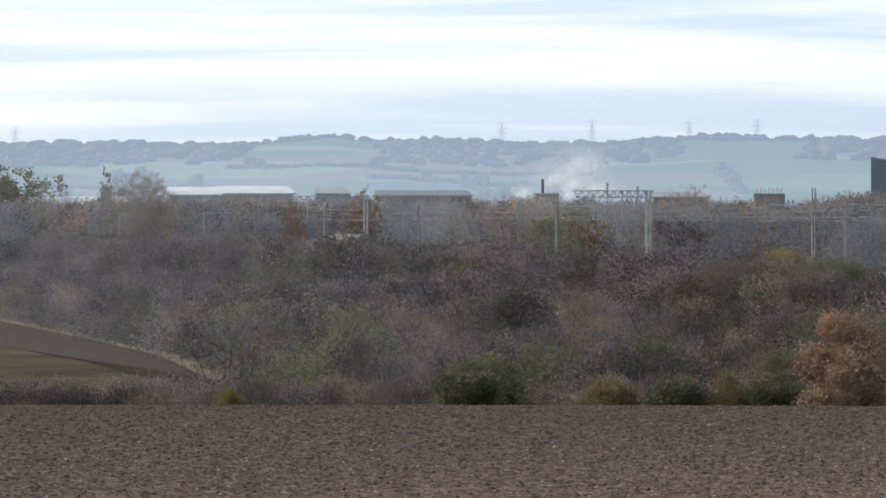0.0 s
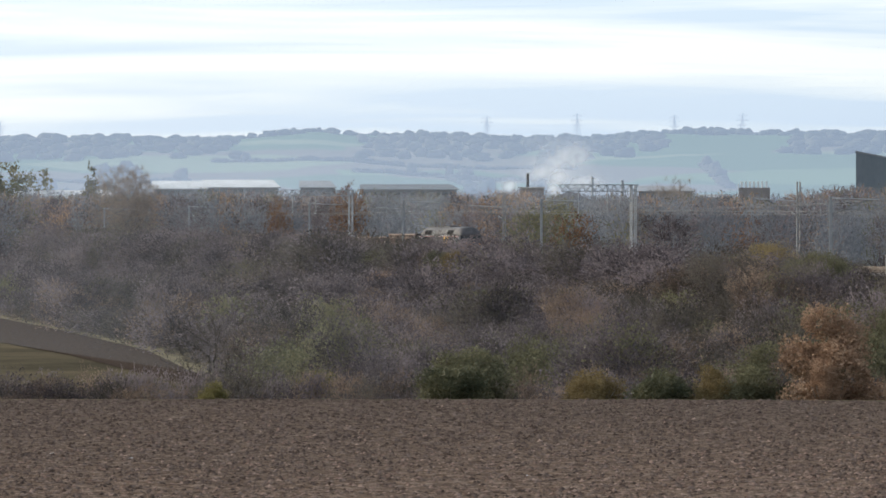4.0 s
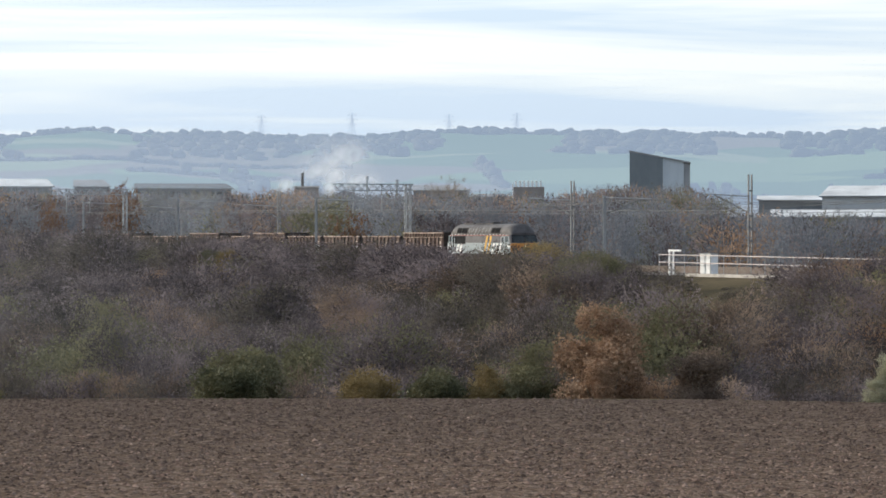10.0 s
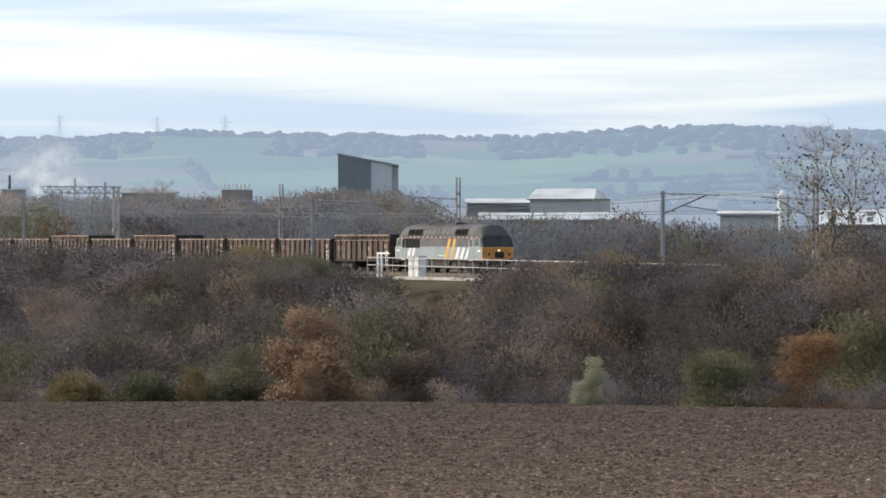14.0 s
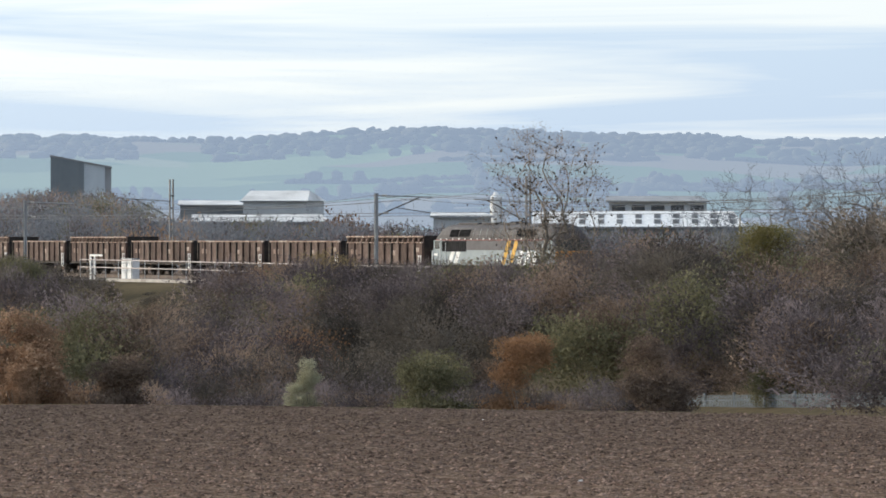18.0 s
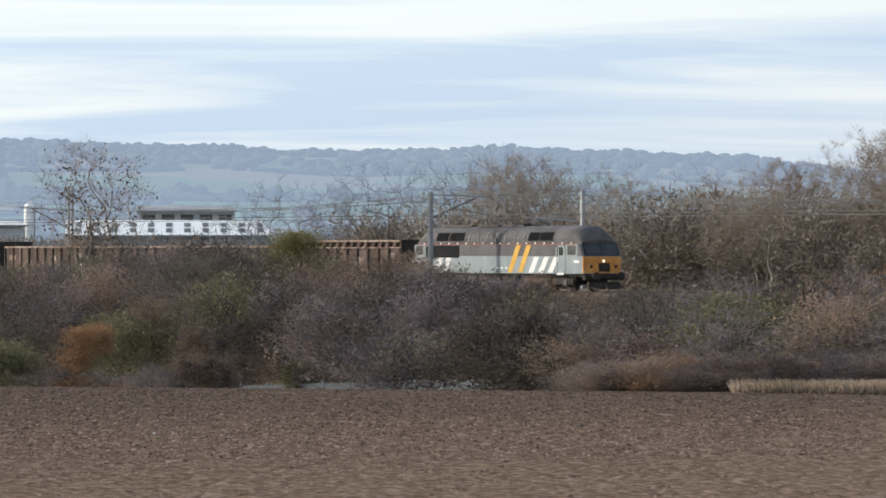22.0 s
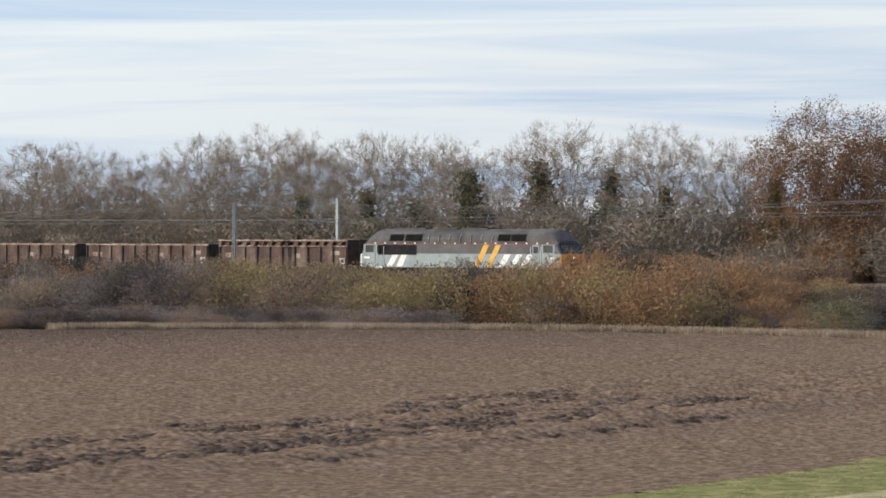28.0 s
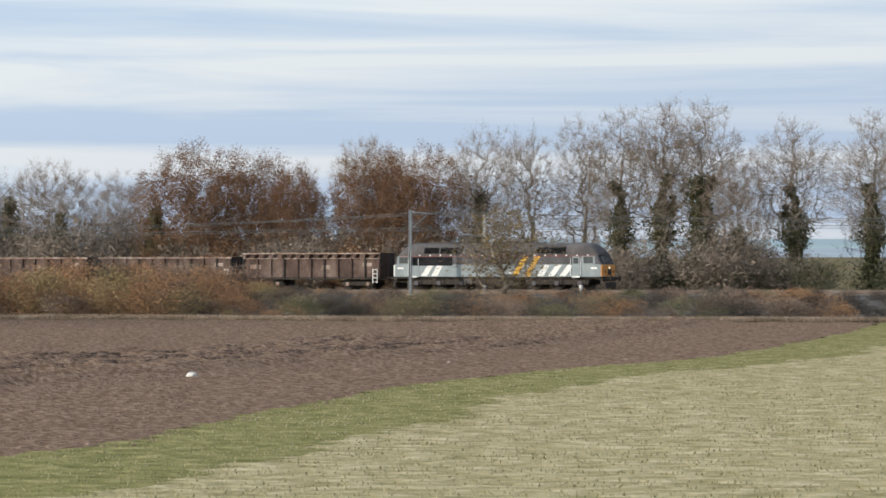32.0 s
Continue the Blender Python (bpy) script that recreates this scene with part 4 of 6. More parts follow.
# field brightness put into two clod colours: paler right, darker left
CLOD = mat("paler_clods", [(0.110, 0.072, 0.055), (0.186, 0.127, 0.098), (0.296, 0.210, 0.163)], 0.95, 3.0, 20.0, 0.3, island=0.45, spread=(0.25, 0.85), spec=0.0)
CLOD_DARK = mat("damp_clods", [(0.054, 0.038, 0.029), (0.103, 0.075, 0.061), (0.178, 0.133, 0.107)], 0.95, 3.0, 20.0, 0.3, island=0.45, spread=(0.25, 0.85), spec=0.0)
darker_end = cx + 16 * crng.normal(size=k) < -66 - 12 * np.sin(cy * 0.05)
for name, label, m, take in (("soil_clods", "loose brown clods on the ploughed soil", CLOD, ~darker_end), ("damp_soil_clods", "dark damp clods on the ploughed soil", CLOD_DARK, darker_end)):
    q = v[take]
    f = (np.arange(len(q))[:, None, None] * 5 + tri[None]).reshape(-1, 3)
    tagged(put(name, soup(name, q.reshape(-1, 3), f), m), label, "clods", kind="stuff")
# large turned clods of the rough band, their colour darkened for tufts and shadow
k = 44000
by = crng.uniform(-125, 32, k)
bx = np.interp(by, [p[0] for p in GRASS_LINE], [p[1] for p in GRASS_LINE]) + crng.uniform(-31, -13.3, k)
share = np.clip((heaps(bx, by)[0] - 0.31) * 2.2, 0, 1) * smoothstep(20, 2, by) * crng.random(k) ** 0.5
bx, by, share = bx[share > 0.25], by[share > 0.25], share[share > 0.25]
k = len(bx)
ball = np.array([[math.cos(t), math.sin(t), 0.0] for t in np.arange(6) * math.pi / 3] + [[0.6 * math.cos(t), 0.6 * math.sin(t), 0.55] for t in np.arange(3) * math.pi / 1.5])
v = ball[None] * ((0.07 + 0.15 * share)[:, None, None] * crng.uniform(0.55, 1.5, (k, 9, 1)))
along = np.array([0.2, -0.98, 0.0])
v = v + (v @ along)[:, :, None] * along * crng.uniform(0.0, 1.1, (k, 1, 1)) + np.stack([bx, by, np.full(k, 0.09)], -1)[:, None]
side = [[i, (i + 1) % 6, 6 + ((i + 1) // 2) % 3] for i in range(6)] + [[1, 7, 6], [3, 8, 7], [5, 6, 8], [6, 7, 8]]
f = (np.arange(k)[:, None, None] * 9 + np.array(side)[None]).reshape(-1, 3)
tagged(put("turned_clods", soup("turned_clods", v.reshape(-1, 3), f), CLOD_DARK), "dark damp clods turned up in a rough band", "clods", kind="stuff")
# pale flints and one large stone
FLINT = mat("pale_flint", [(0.45, 0.42, 0.38), (0.68, 0.65, 0.60)], 0.7, 6.0, 40.0, 0.3)


def stone(label, x, y, r, seed):
    rng = np.random.default_rng(seed)
    bm = fresh()
    bmesh.ops.create_icosphere(bm, subdivisions=2, radius=r)
    for w in bm.verts:
        w.co *= 1 + 0.28 * noise.noise(w.co / r * 1.3 + Vector((seed, 0, 0)))
        w.co.z *= 0.7
    ob = part("stone", bm, FLINT)
    ob.matrix_world = Matrix.Translation((x, y, float(land(x, y)) + r * 0.35)) @ Matrix.Rotation(seed, 4, "Z")
    return tagged(ob, label, "stone")


stone("large pale flint lying on the ploughed soil", 24.5, -69.0, 0.2, 3)
frng = np.random.default_rng(5)
for i in range(46):
    if i < 22:
        rr, aa = frng.uniform(76, 124), radians(frng.uniform(144, 171))
        x, y = rr * math.cos(aa), rr * math.sin(aa)
    else:
        x, y = frng.uniform(-70, 30), frng.uniform(-100, 70)
    if in_field(x, y) and not on_grass(x, y):
        tagged(stone("small pale flint on the ploughed soil", x, y, frng.uniform(0.035, 0.075), i + 10), group="flints on the field")

# ---- dead grass along the field's edge, and short tufts on the headland ----
gr = np.random.default_rng(14)


def blades(n, where, h, w):
    x, y = where(n)
    z = land(x, y)
    a = gr.uniform(0, 6.28, n)
    lean = gr.normal(size=(n, 2)) * 0.35
    hh = h * gr.uniform(0.5, 1.3, n)
    dx, dy = np.cos(a) * w, np.sin(a) * w
    v = np.stack([np.stack([x - dx, y - dy, z], -1), np.stack([x + dx, y + dy, z], -1), np.stack([x + lean[:, 0] * hh, y + lean[:, 1] * hh, z + hh], -1)], 1)
    return v.reshape(-1, 3), np.arange(3 * n).reshape(n, 3)


def on_verge(n):
    az = np.radians(141 + 2.5 * gr.random(n) ** 2 - np.where(gr.random(n) < 0.93, gr.uniform(0, 57, n), 0))
    r = edge_radius(np.degrees(az)) + gr.gamma(1.5, 0.9, n)
    return r * np.cos(az), r * np.sin(az)


DEAD = mat("dead_grass", [(0.225, 0.177, 0.126), (0.348, 0.273, 0.199), (0.472, 0.373, 0.292)], 0.9, 0.4, 3.0, 0.0, island=0.4, spec=0.0, through_light=0.4)
tagged(put("verge_grass", soup("verge_grass", *blades(70000, on_verge, 0.42, 0.035)), DEAD), "pale dead grass along the field edge", "grass", kind="stuff")


def on_headland(n):
    y = gr.uniform(-150, 60, n)
    x = np.interp(y, [p[0] for p in GRASS_LINE], [p[1] for p in GRASS_LINE]) + gr.uniform(-0.9, 45, n)
    return x, y


GREENISH = mat("short_grass", [(0.216, 0.200, 0.100), (0.324, 0.293, 0.166), (0.459, 0.414, 0.275)], 0.9, 0.3, 3.0, 0.0, island=0.4, spec=0.0, through_light=0.4)
tagged(put("headland_grass", soup("headland_grass", *blades(240000, on_headland, 0.085, 0.035)), GREENISH), "short pale tufts of headland grass", "grass", kind="stuff")

# ---- overhead line masts and wires ----
NEAR_X = [-793.9, -680.1, -612.2, -535.4, -487.1, -429.3, -342.0, -271.3, -201.1, -129.9, -60.6, 8.0]
FAR_X = [-550.8, -504.0, -397.8, -351.4, -281.7, -210.3, -134.5, -61.7, 8.0]
GANTRY_X = [-583.1, -451.7]
INSULATOR = mat("grey_porcelain", [(0.30, 0.29, 0.28), (0.45, 0.44, 0.42)], 0.3, 4.0, 30.0, 0.0)
CONCRETE = mat("weathered_concrete", [(0.26, 0.235, 0.21), (0.40, 0.37, 0.33), (0.50, 0.46, 0.42)], 0.9, 0.8, 9.0, 0.3, 0.02)
WHITE = mat("white_paint", [(0.62, 0.63, 0.62), (0.80, 0.80, 0.78)], 0.5, 2.0, 15.0, 0.1)


def near_mast(x, top=8.25):
    """A slim steel post with a cantilever over the near track."""
    z0 = float(land(x, 124.5))
    base = thing("overhead_mast", "grey steel railway mast with a cantilever arm", "mast", "masts along the near track", at=Matrix.Translation((x, 124.5, z0)))
    h = top - z0
    bm = fresh()
    box(bm, -0.11, 0.11, -0.018, 0.018, 0, h)
    box(bm, -0.11, -0.085, -0.11, 0.11, 0, h)
    box(bm, 0.085, 0.11, -0.11, 0.11, 0, h)
    part("post", bm, STEEL, base)
    part("footing", box(fresh(), -0.4, 0.4, -0.4, 0.4, -0.5, 0.12, 0.03), CONCRETE, base)
    part("top_tube", rod(fresh(), (0, 0, h - 0.15), (0, 4.3, h - 0.25), 0.045), STEEL, base)
    part("brace", rod(fresh(), (0, 0.1, h - 1.55), (0, 3.3, h - 0.28), 0.05), WIRE, base)
    part("steady_arm", rod(fresh(), (0, 1.6, h - 1.0), (0, 4.2, h - 1.35), 0.03), WIRE, base)
    for y, z in ((0.45, h - 0.16), (0.55, h - 1.37)):
        bm = fresh()
        for k in range(4):
            rod(bm, (0, y + k * 0.1, z + k * 0.002), (0, y + k * 0.1 + 0.06, z + k * 0.002), 0.09, 0.06, 8)
        part("insulator", bm, INSULATOR, base)
    return base


def far_mast(x, top):
    """A heavier twin-channel post with battens, arms towards the camera's side."""
    z0 = float(land(x, 141.5))
    base = thing("overhead_mast", "tall grey steel railway mast beyond the tracks", "mast", "masts along the far track", at=Matrix.Translation((x, 141.5, z0)))
    h = top - z0
    if x > -250:
        part("post", box(fresh(), -0.11, 0.11, -0.11, 0.11, 0, h), STEEL, base)
    for s in (-1, 1) if x <= -250 else ():
        part("channel", box(fresh(), -0.12, 0.12, s * 0.15 - 0.04, s * 0.15 + 0.04, 0, h), STEEL_OLD, base)
    for k in range(int(h / 1.1) if x <= -250 else 0):
        part("batten", box(fresh(), -0.13, 0.13, -0.2, 0.2, 0.5 + k * 1.1, 0.62 + k * 1.1), STEEL_OLD, base)
    part("footing", box(fresh(), -0.5, 0.5, -0.5, 0.5, -0.5, 0.1, 0.03), CONCRETE, base)
    part("top_tube", rod(fresh(), (0, -0.2, h - 1.9), (0, -4.4, h - 1.7), 0.05), STEEL, base)
    part("brace", rod(fresh(), (0, -0.2, h - 3.3), (0, -3.4, h - 1.75), 0.05), WIRE, base)
    bm = fresh()
    for k in range(4):
        rod(bm, (0, -0.4 - k * 0.1, h - 3.2 + k * 0.05), (0, -0.46 - k * 0.1, h - 3.17 + k * 0.05), 0.1, 0.07, 8)
    part("insulator", bm, INSULATOR, base)
    return base


def gantry(x, y0, y1, z):
    """A lattice boom across the tracks on one twin post."""
    base = thing("overhead_gantry", "lattice steel gantry boom over the tracks", "gantry", "gantries over the tracks", at=Matrix.Translation((x, 0, 0)))
    for s in (-1, 1):
        part("chord", box(fresh(), s * 0.3 - 0.05, s * 0.3 + 0.05, y0, y1, z - 0.05, z + 0.05), STEEL, base)
        part("chord", box(fresh(), s * 0.3 - 0.05, s * 0.3 + 0.05, y0 + 0.3, y1, z - 0.75, z - 0.65), STEEL, base)
    n = 10
    for k in range(n):
        a, b = y0 + (y1 - y0) * k / n, y0 + (y1 - y0) * (k + 0.5) / n
        c = y0 + (y1 - y0) * (k + 1) / n
        for s in (-0.3, 0.3):
            part("lattice_bar", rod(fresh(), (s, a, z), (s, b, z - 0.7), 0.035, None, 4), STEEL, base)
            part("lattice_bar", rod(fresh(), (s, b, z - 0.7), (s, c, z), 0.035, None, 4), STEEL, base)
    zz = float(land(x, y1))
    for s in (-1, 1):
        part("leg", box(fresh(), s * 0.3 - 0.06, s * 0.3 + 0.06, y1 - 0.8, y1 - 0.68, zz, z), STEEL, base)
        part("leg", box(fresh(), s * 0.3 - 0.06, s * 0.3 + 0.06, y1 - 0.32, y1 - 0.2, zz, z), STEEL, base)
    for k in range(int((z - zz) / 0.9)):
        part("lattice_bar", rod(fresh(), (0.3, y1 - 0.74, zz + k * 0.9), (0.3, y1 - 0.26, zz + (k + 1) * 0.9), 0.03, None, 4), STEEL, base)
    part("knee_brace", rod(fresh(), (0, y1 - 0.7, z - 2.0), (0, y1 - 2.0, z - 0.7), 0.06), STEEL, base)
    for y in (y0 + 2.2, y0 + 5.5):
        part("drop_tube", rod(fresh(), (0, y, z), (0, y, z - 3.2), 0.05), STEEL, base)


for x in NEAR_X:
    near_mast(x, float(np.interp(x, [-700, -480, -340, -130, -60], [9.6, 9.2, 8.3, 8.0, 8.75])))
for x in FAR_X:
    far_mast(x, float(np.interp(x, [-650, -395, -349, -278, -209, -60], [10.6, 10.3, 10.3, 9.6, 8.35, 8.6])))
for x, y0 in zip(GANTRY_X, (131.0, 133.0)):
    gantry(x, y0, 142.0, 11.4 if x < -500 else 10.6)


def wires(name, label, xs, y, z_top, z_low, sag):
    """A messenger wire that sags from mast to mast, a level contact wire and droppers between."""
    base = thing(name, label, "wire", "overhead wires")
    v0, v1 = [], []
    for a, b in zip(xs[:-1], xs[1:]):
        za, zb = z_top(a), z_top(b)
        n = 14
        pts = [(a + (b - a) * k / n, y + 0.2 * math.sin(k), za + (zb - za) * k / n - sag * 4 * (k / n) * (1 - k / n)) for k in range(n + 1)]
        v0 += pts[:-1]
        v1 += pts[1:]
        for k in range(2, n - 1, 2):
            part("dropper", rod(fresh(), pts[k], (pts[k][0], y, z_low(pts[k][0])), 0.008, None, 3), WIRE, base)
        part("contact_wire", rod(fresh(), (a, y, z_low(a)), (b, y, z_low(b)), 0.018, None, 4), WIRE, base)
    v, f = sticks(v0, v1, np.full(len(v0), 0.017), np.full(len(v0), 0.017))
    put("messenger_wire", soup("messenger_wire", v, f), WIRE, base)


near_top = lambda x: float(np.interp(x, [-700, -480, -340, -130, -60], [9.4, 9.0, 8.1, 7.8, 8.5]))
far_top = lambda x: near_top(x) + 0.3
wires("overhead_wire", "thin dark overhead wires above the near track", NEAR_X, TRACK_Y, near_top, lambda x: near_top(x) - 1.35, 0.75)
wires("overhead_wire", "thin dark overhead wires above the far track", sorted(FAR_X + GANTRY_X), TRACK_Y + 8.3, far_top, lambda x: far_top(x) - 1.35, 0.75)
wires("overhead_wire", "thin dark overhead wires above the middle track", sorted(FAR_X + GANTRY_X)[::1], TRACK_Y + 4.0, far_top, lambda x: far_top(x) - 1.4, 0.85)
# feeder along the outside of the near masts
base = thing("feeder_wire", "pale feeder wire slung along the near masts", "wire", "overhead wires")
p0, p1 = [], []
for a, b in zip(NEAR_X[:-1], NEAR_X[1:]):
    n = 12
    pts = [(a + (b - a) * k / n, 124.3, near_top(a + (b - a) * k / n) + 0.05 - 1.0 * 4 * (k / n) * (1 - k / n)) for k in range(n + 1)]
    p0 += pts[:-1]
    p1 += pts[1:]
put("strand", soup("strand", *sticks(p0, p1, np.full(len(p0), 0.015), np.full(len(p0), 0.015))), WIRE, base)

# ---- underbridge with its railing, and trackside boxes ----
bridge = thing("underbridge", "pale concrete underbridge parapet below the tracks", "bridge")
part("beam", box(fresh(), -318, -262, 122.5, 123.1, 0.95, 1.95, 0.03), CONCRETE, bridge)
part("ledge", box(fresh(), -318, -262, 122.3, 122.6, 0.45, 0.62, 0.02), DARK, bridge)
part("abutment", box(fresh(), -330, -255, 122.6, 123.0, -3.5, 0.75, 0.03), CONCRETE, bridge)
PINKISH = mat("weathered_pink_white_paint", [(0.33, 0.28, 0.26), (0.50, 0.44, 0.41)], 0.6, 2.0, 15.0, 0.1)
rail = thing("railing", "weathered pinkish-white tubular railing along the underbridge", "railing")
for z in (2.55, 3.15):
    part("rail_tube", rod(fresh(), (-325.8, 123.3, z + 0.26), (-258, 123.3, z), 0.045), PINKISH, rail)
for k in range(25):
    x = -325.8 + k * 2.825
    part("post", rod(fresh(), (x, 123.3, 1.75), (x, 123.3, 3.2 + 0.28 * (1 - k / 24)), 0.04), STEEL, rail)
for x in (-317.2, -315.9):
    cab = thing("lineside_cabinet", "white lineside equipment cabinet beside the railing", "cabinet", "lineside cabinets", at=Matrix.Translation((x, 124.0, 1.72)))
    part("body", box(fresh(), -0.55, 0.55, -0.3, 0.3, 0.15, 1.75, 0.03), WHITE, cab)
    part("plinth", box(fresh(), -0.6, 0.6, -0.34, 0.34, 0, 0.15), CONCRETE, cab)
    part("roof", box(fresh(), -0.6, 0.6, -0.36, 0.36, 1.75, 1.82, 0.02), STEEL, cab)
    part("door", box(fresh(), -0.48, 0.48, -0.325, -0.302, 0.25, 1.65, 0.01), WHITE, cab)
sign = thing("trackside_sign", "white trackside sign board on two posts", "sign", at=Matrix.Translation((-325.3, 124.0, 1.72)))
part("board", box(fresh(), -0.2, 2.6, -0.03, 0.03, 1.95, 2.1, 0.01), WHITE, sign)
for x in (0.0, 0.9):
    part("post", box(fresh(), x - 0.1, x + 0.1, -0.05, 0.05, 0, 1.95), WHITE, sign)
marker = thing("marker_post", "short white concrete marker post beside the track", "post", at=Matrix.Translation((-44.0, 121.5, 1.5)))
part("shaft", box(fresh(), -0.12, 0.12, -0.1, 0.1, 0, 1.0, 0.03), WHITE, marker)
part("cap", box(fresh(), -0.15, 0.15, -0.13, 0.13, 1.0, 1.08, 0.02), WHITE, marker)

# ---- palisade fence at the foot of the bank ----
FENCE = mat("blue_grey_palisade", [(0.11, 0.13, 0.15), (0.17, 0.20, 0.22)], 0.6, 1.0, 20.0, 0.1, metal=0.0)


def palisade(x0, x1, top0, top1):
    base = thing("palisade_fence", "blue-grey steel palisade fence at the foot of the bank", "fence")
    n = max(1, int((x1 - x0) / 2.75))
    for k in range(n + 1):
        x = x0 + (x1 - x0) * k / n
        z = top0 + (top1 - top0) * k / n
        part("post", box(fresh(), x - 0.05, x + 0.05, 99.95, 100.05, z - 2.1, z + 0.12), FENCE, base)
    for dz in (0.25, 1.6):
        part("rail", rod(fresh(), (x0, 100, top0 - dz), (x1, 100, top1 - dz), 0.03, None, 6), FENCE, base)
    me = None
    for k in range(int((x1 - x0) / 0.155)):
        x = x0 + k * 0.155
        z = top0 + (top1 - top0) * k * 0.155 / (x1 - x0)
        if me is None:
            bm = fresh()
            box(bm, -0.034, 0.034, -0.05, -0.03, -1.85, 0)
            pale = part("pale", bm, FENCE, base)
            me = pale.data
        else:
            pale = put("pale", me, FENCE, base)
        pale.location = (x, 100, z)


palisade(-186.0, -149.0, -2.7, -1.2)
palisade(-136.5, -134.2, 0.6, 0.7)

# ---- the works beyond the line ----
ROOF_PALE = mat("pale_sheet_roof", [(0.42, 0.42, 0.41), (0.60, 0.60, 0.58), (0.70, 0.70, 0.68)], 0.6, 0.15, 2.0, 0.1, stretch=(1, 1, 1))
ROOF_GREY = mat("grey_sheet_roof", [(0.20, 0.21, 0.22), (0.32, 0.33, 0.34)], 0.7, 0.15, 2.0, 0.1)
WALL_DARK = mat("dark_clad_wall", [(0.10, 0.115, 0.13), (0.15, 0.165, 0.18)], 0.7, 0.3, 3.0, 0.1)
WALL_PALE = mat("pale_clad_wall", [(0.36, 0.38, 0.39), (0.48, 0.50, 0.51)], 0.6, 0.2, 3.0, 0.1)
WALL_BRICK = mat("old_brick_wall", [(0.17, 0.145, 0.13), (0.25, 0.215, 0.195)], 0.9, 0.5, 6.0, 0.2)
GLASS = mat("dark_window_glass", [(0.015, 0.018, 0.02), (0.03, 0.035, 0.04)], 0.15, 1.0, 5.0, 0.0, spec=0.6)


def facing(az, r, turn=0.0):
    """A place at a bearing and range; its local x runs to the right as seen from the field."""
    a = radians(az)
    return Matrix.Translation((r * math.cos(a), r * math.sin(a), -4.0)) @ Matrix.Rotation(a - math.pi / 2 + radians(turn), 4, "Z")


def shed(label, az0, az1, r, ridge, eaves, wall, roof, depth=16.0, turn=0.0, windows=0, lights=0, gable=False):
    """An industrial shed with a pitched roof. Heights above the field."""
    w = r * radians(az0 - az1)
    base = thing("factory_shed", label, "building", at=facing((az0 + az1) / 2, r, turn))
    e, p = eaves + 4, ridge + 4
    part("wall", box(fresh(), -w / 2, w / 2, 0, depth, 0, e), wall, base)
    bm = fresh()
    o = 0.5
    if gable:
        pts = [(-w / 2 - o, -o, e), (0, -o, p), (w / 2 + o, -o, e), (-w / 2 - o, depth, e), (0, depth, p), (w / 2 + o, depth, e)]
    else:
        pts = [(-w / 2 - o, -o, e), (-w / 2 - o, depth / 2, p), (-w / 2 - o, depth + o, e), (w / 2 + o, -o, e), (w / 2 + o * 0.2 - 1.2, depth / 2, p), (w / 2 + o, depth + o, e)]
    vs = [bm.verts.new(q) for q in pts]
    for f in ((0, 1, 4, 3), (1, 2, 5, 4), (0, 3, 5, 2), (0, 2, 1), (3, 4, 5)):
        bm.faces.new([vs[i] for i in f])
    bmesh.ops.recalc_face_normals(bm, faces=bm.faces)
    part("roof", bm, roof, base)
    part("gutter", box(fresh(), -w / 2 - o, w / 2 + o, -o - 0.15, -o, e - 0.25, e), ROOF_GREY, base)
    for k in range(windows):
        x = -w / 2 + w * (k + 0.5) / windows
        win = part("window", box(fresh(), x - w / windows * 0.34, x + w / windows * 0.34, -0.08, 0.02, e - 2.0, e - 0.7), GLASS, base)
        part("sill", box(fresh(), x - w / windows * 0.36, x + w / windows * 0.36, -0.16, 0, e - 2.1, e - 2.0), WALL_PALE, win)
    for row in range(2 if lights else 0):
        for k in range(lights):
            x = -w / 2 + w * (k + 0.5) / lights
            u = 0.3 + 0.36 * row
            y, z = -o + (depth / 2 + o) * u, e + (p - e) * u
            rise = (p - e) / (depth / 2 + o)
            bm = fresh()
            q = [bm.verts.new((x + dx, y + dy, z + dy * rise + 0.06)) for dx, dy in ((-0.45, -1.0), (0.45, -1.0), (0.45, 1.0), (-0.45, 1.0))]
            bm.faces.new(q)
            bmesh.ops.extrude_face_region(bm, geom=bm.faces[:])
            part("rooflight", bm, ROOF_GREY, base)
    return base


shed("long factory shed with a pale sheet roof", 170.80, 169.50, 1000, 15.8, 13.8, WALL_DARK, ROOF_PALE, windows=9)
shed("small factory shed with a pale roof", 171.30, 170.91, 1040, 16.3, 14.7, WALL_DARK, ROOF_PALE)
shed("factory shed with a bright sheet roof", 168.97, 168.28, 1000, 18.0, 16.1, WALL_DARK, ROOF_PALE)
shed("wide factory shed with pale roof slopes", 168.31, 167.32, 1050, 18.9, 17.0, WALL_DARK, ROOF_PALE)
shed("white-gabled shed among the factory roofs", 169.68, 169.48, 1050, 18.5, 16.9, WALL_PALE, ROOF_GREY, gable=True)
shed("factory shed with a grey roof", 167.02, 166.57, 1050, 18.7, 17.0, WALL_DARK, ROOF_GREY)
shed("long dark factory building with a flat roofline", 166.21, 164.95, 900, 16.0, 14.9, WALL_DARK, WALL_DARK, windows=12)
shed("dark gabled works building", 163.76, 163.14, 1000, 15.5, 13.1, WALL_DARK, WALL_DARK, gable=True, windows=4)
shed("long low works building with a grey roof", 162.53, 161.82, 1150, 18.6, 17.2, WALL_DARK, ROOF_GREY)
shed("works building with a flat grey roof", 161.75, 161.30, 1180, 16.6, 15.8, WALL_DARK, ROOF_GREY)
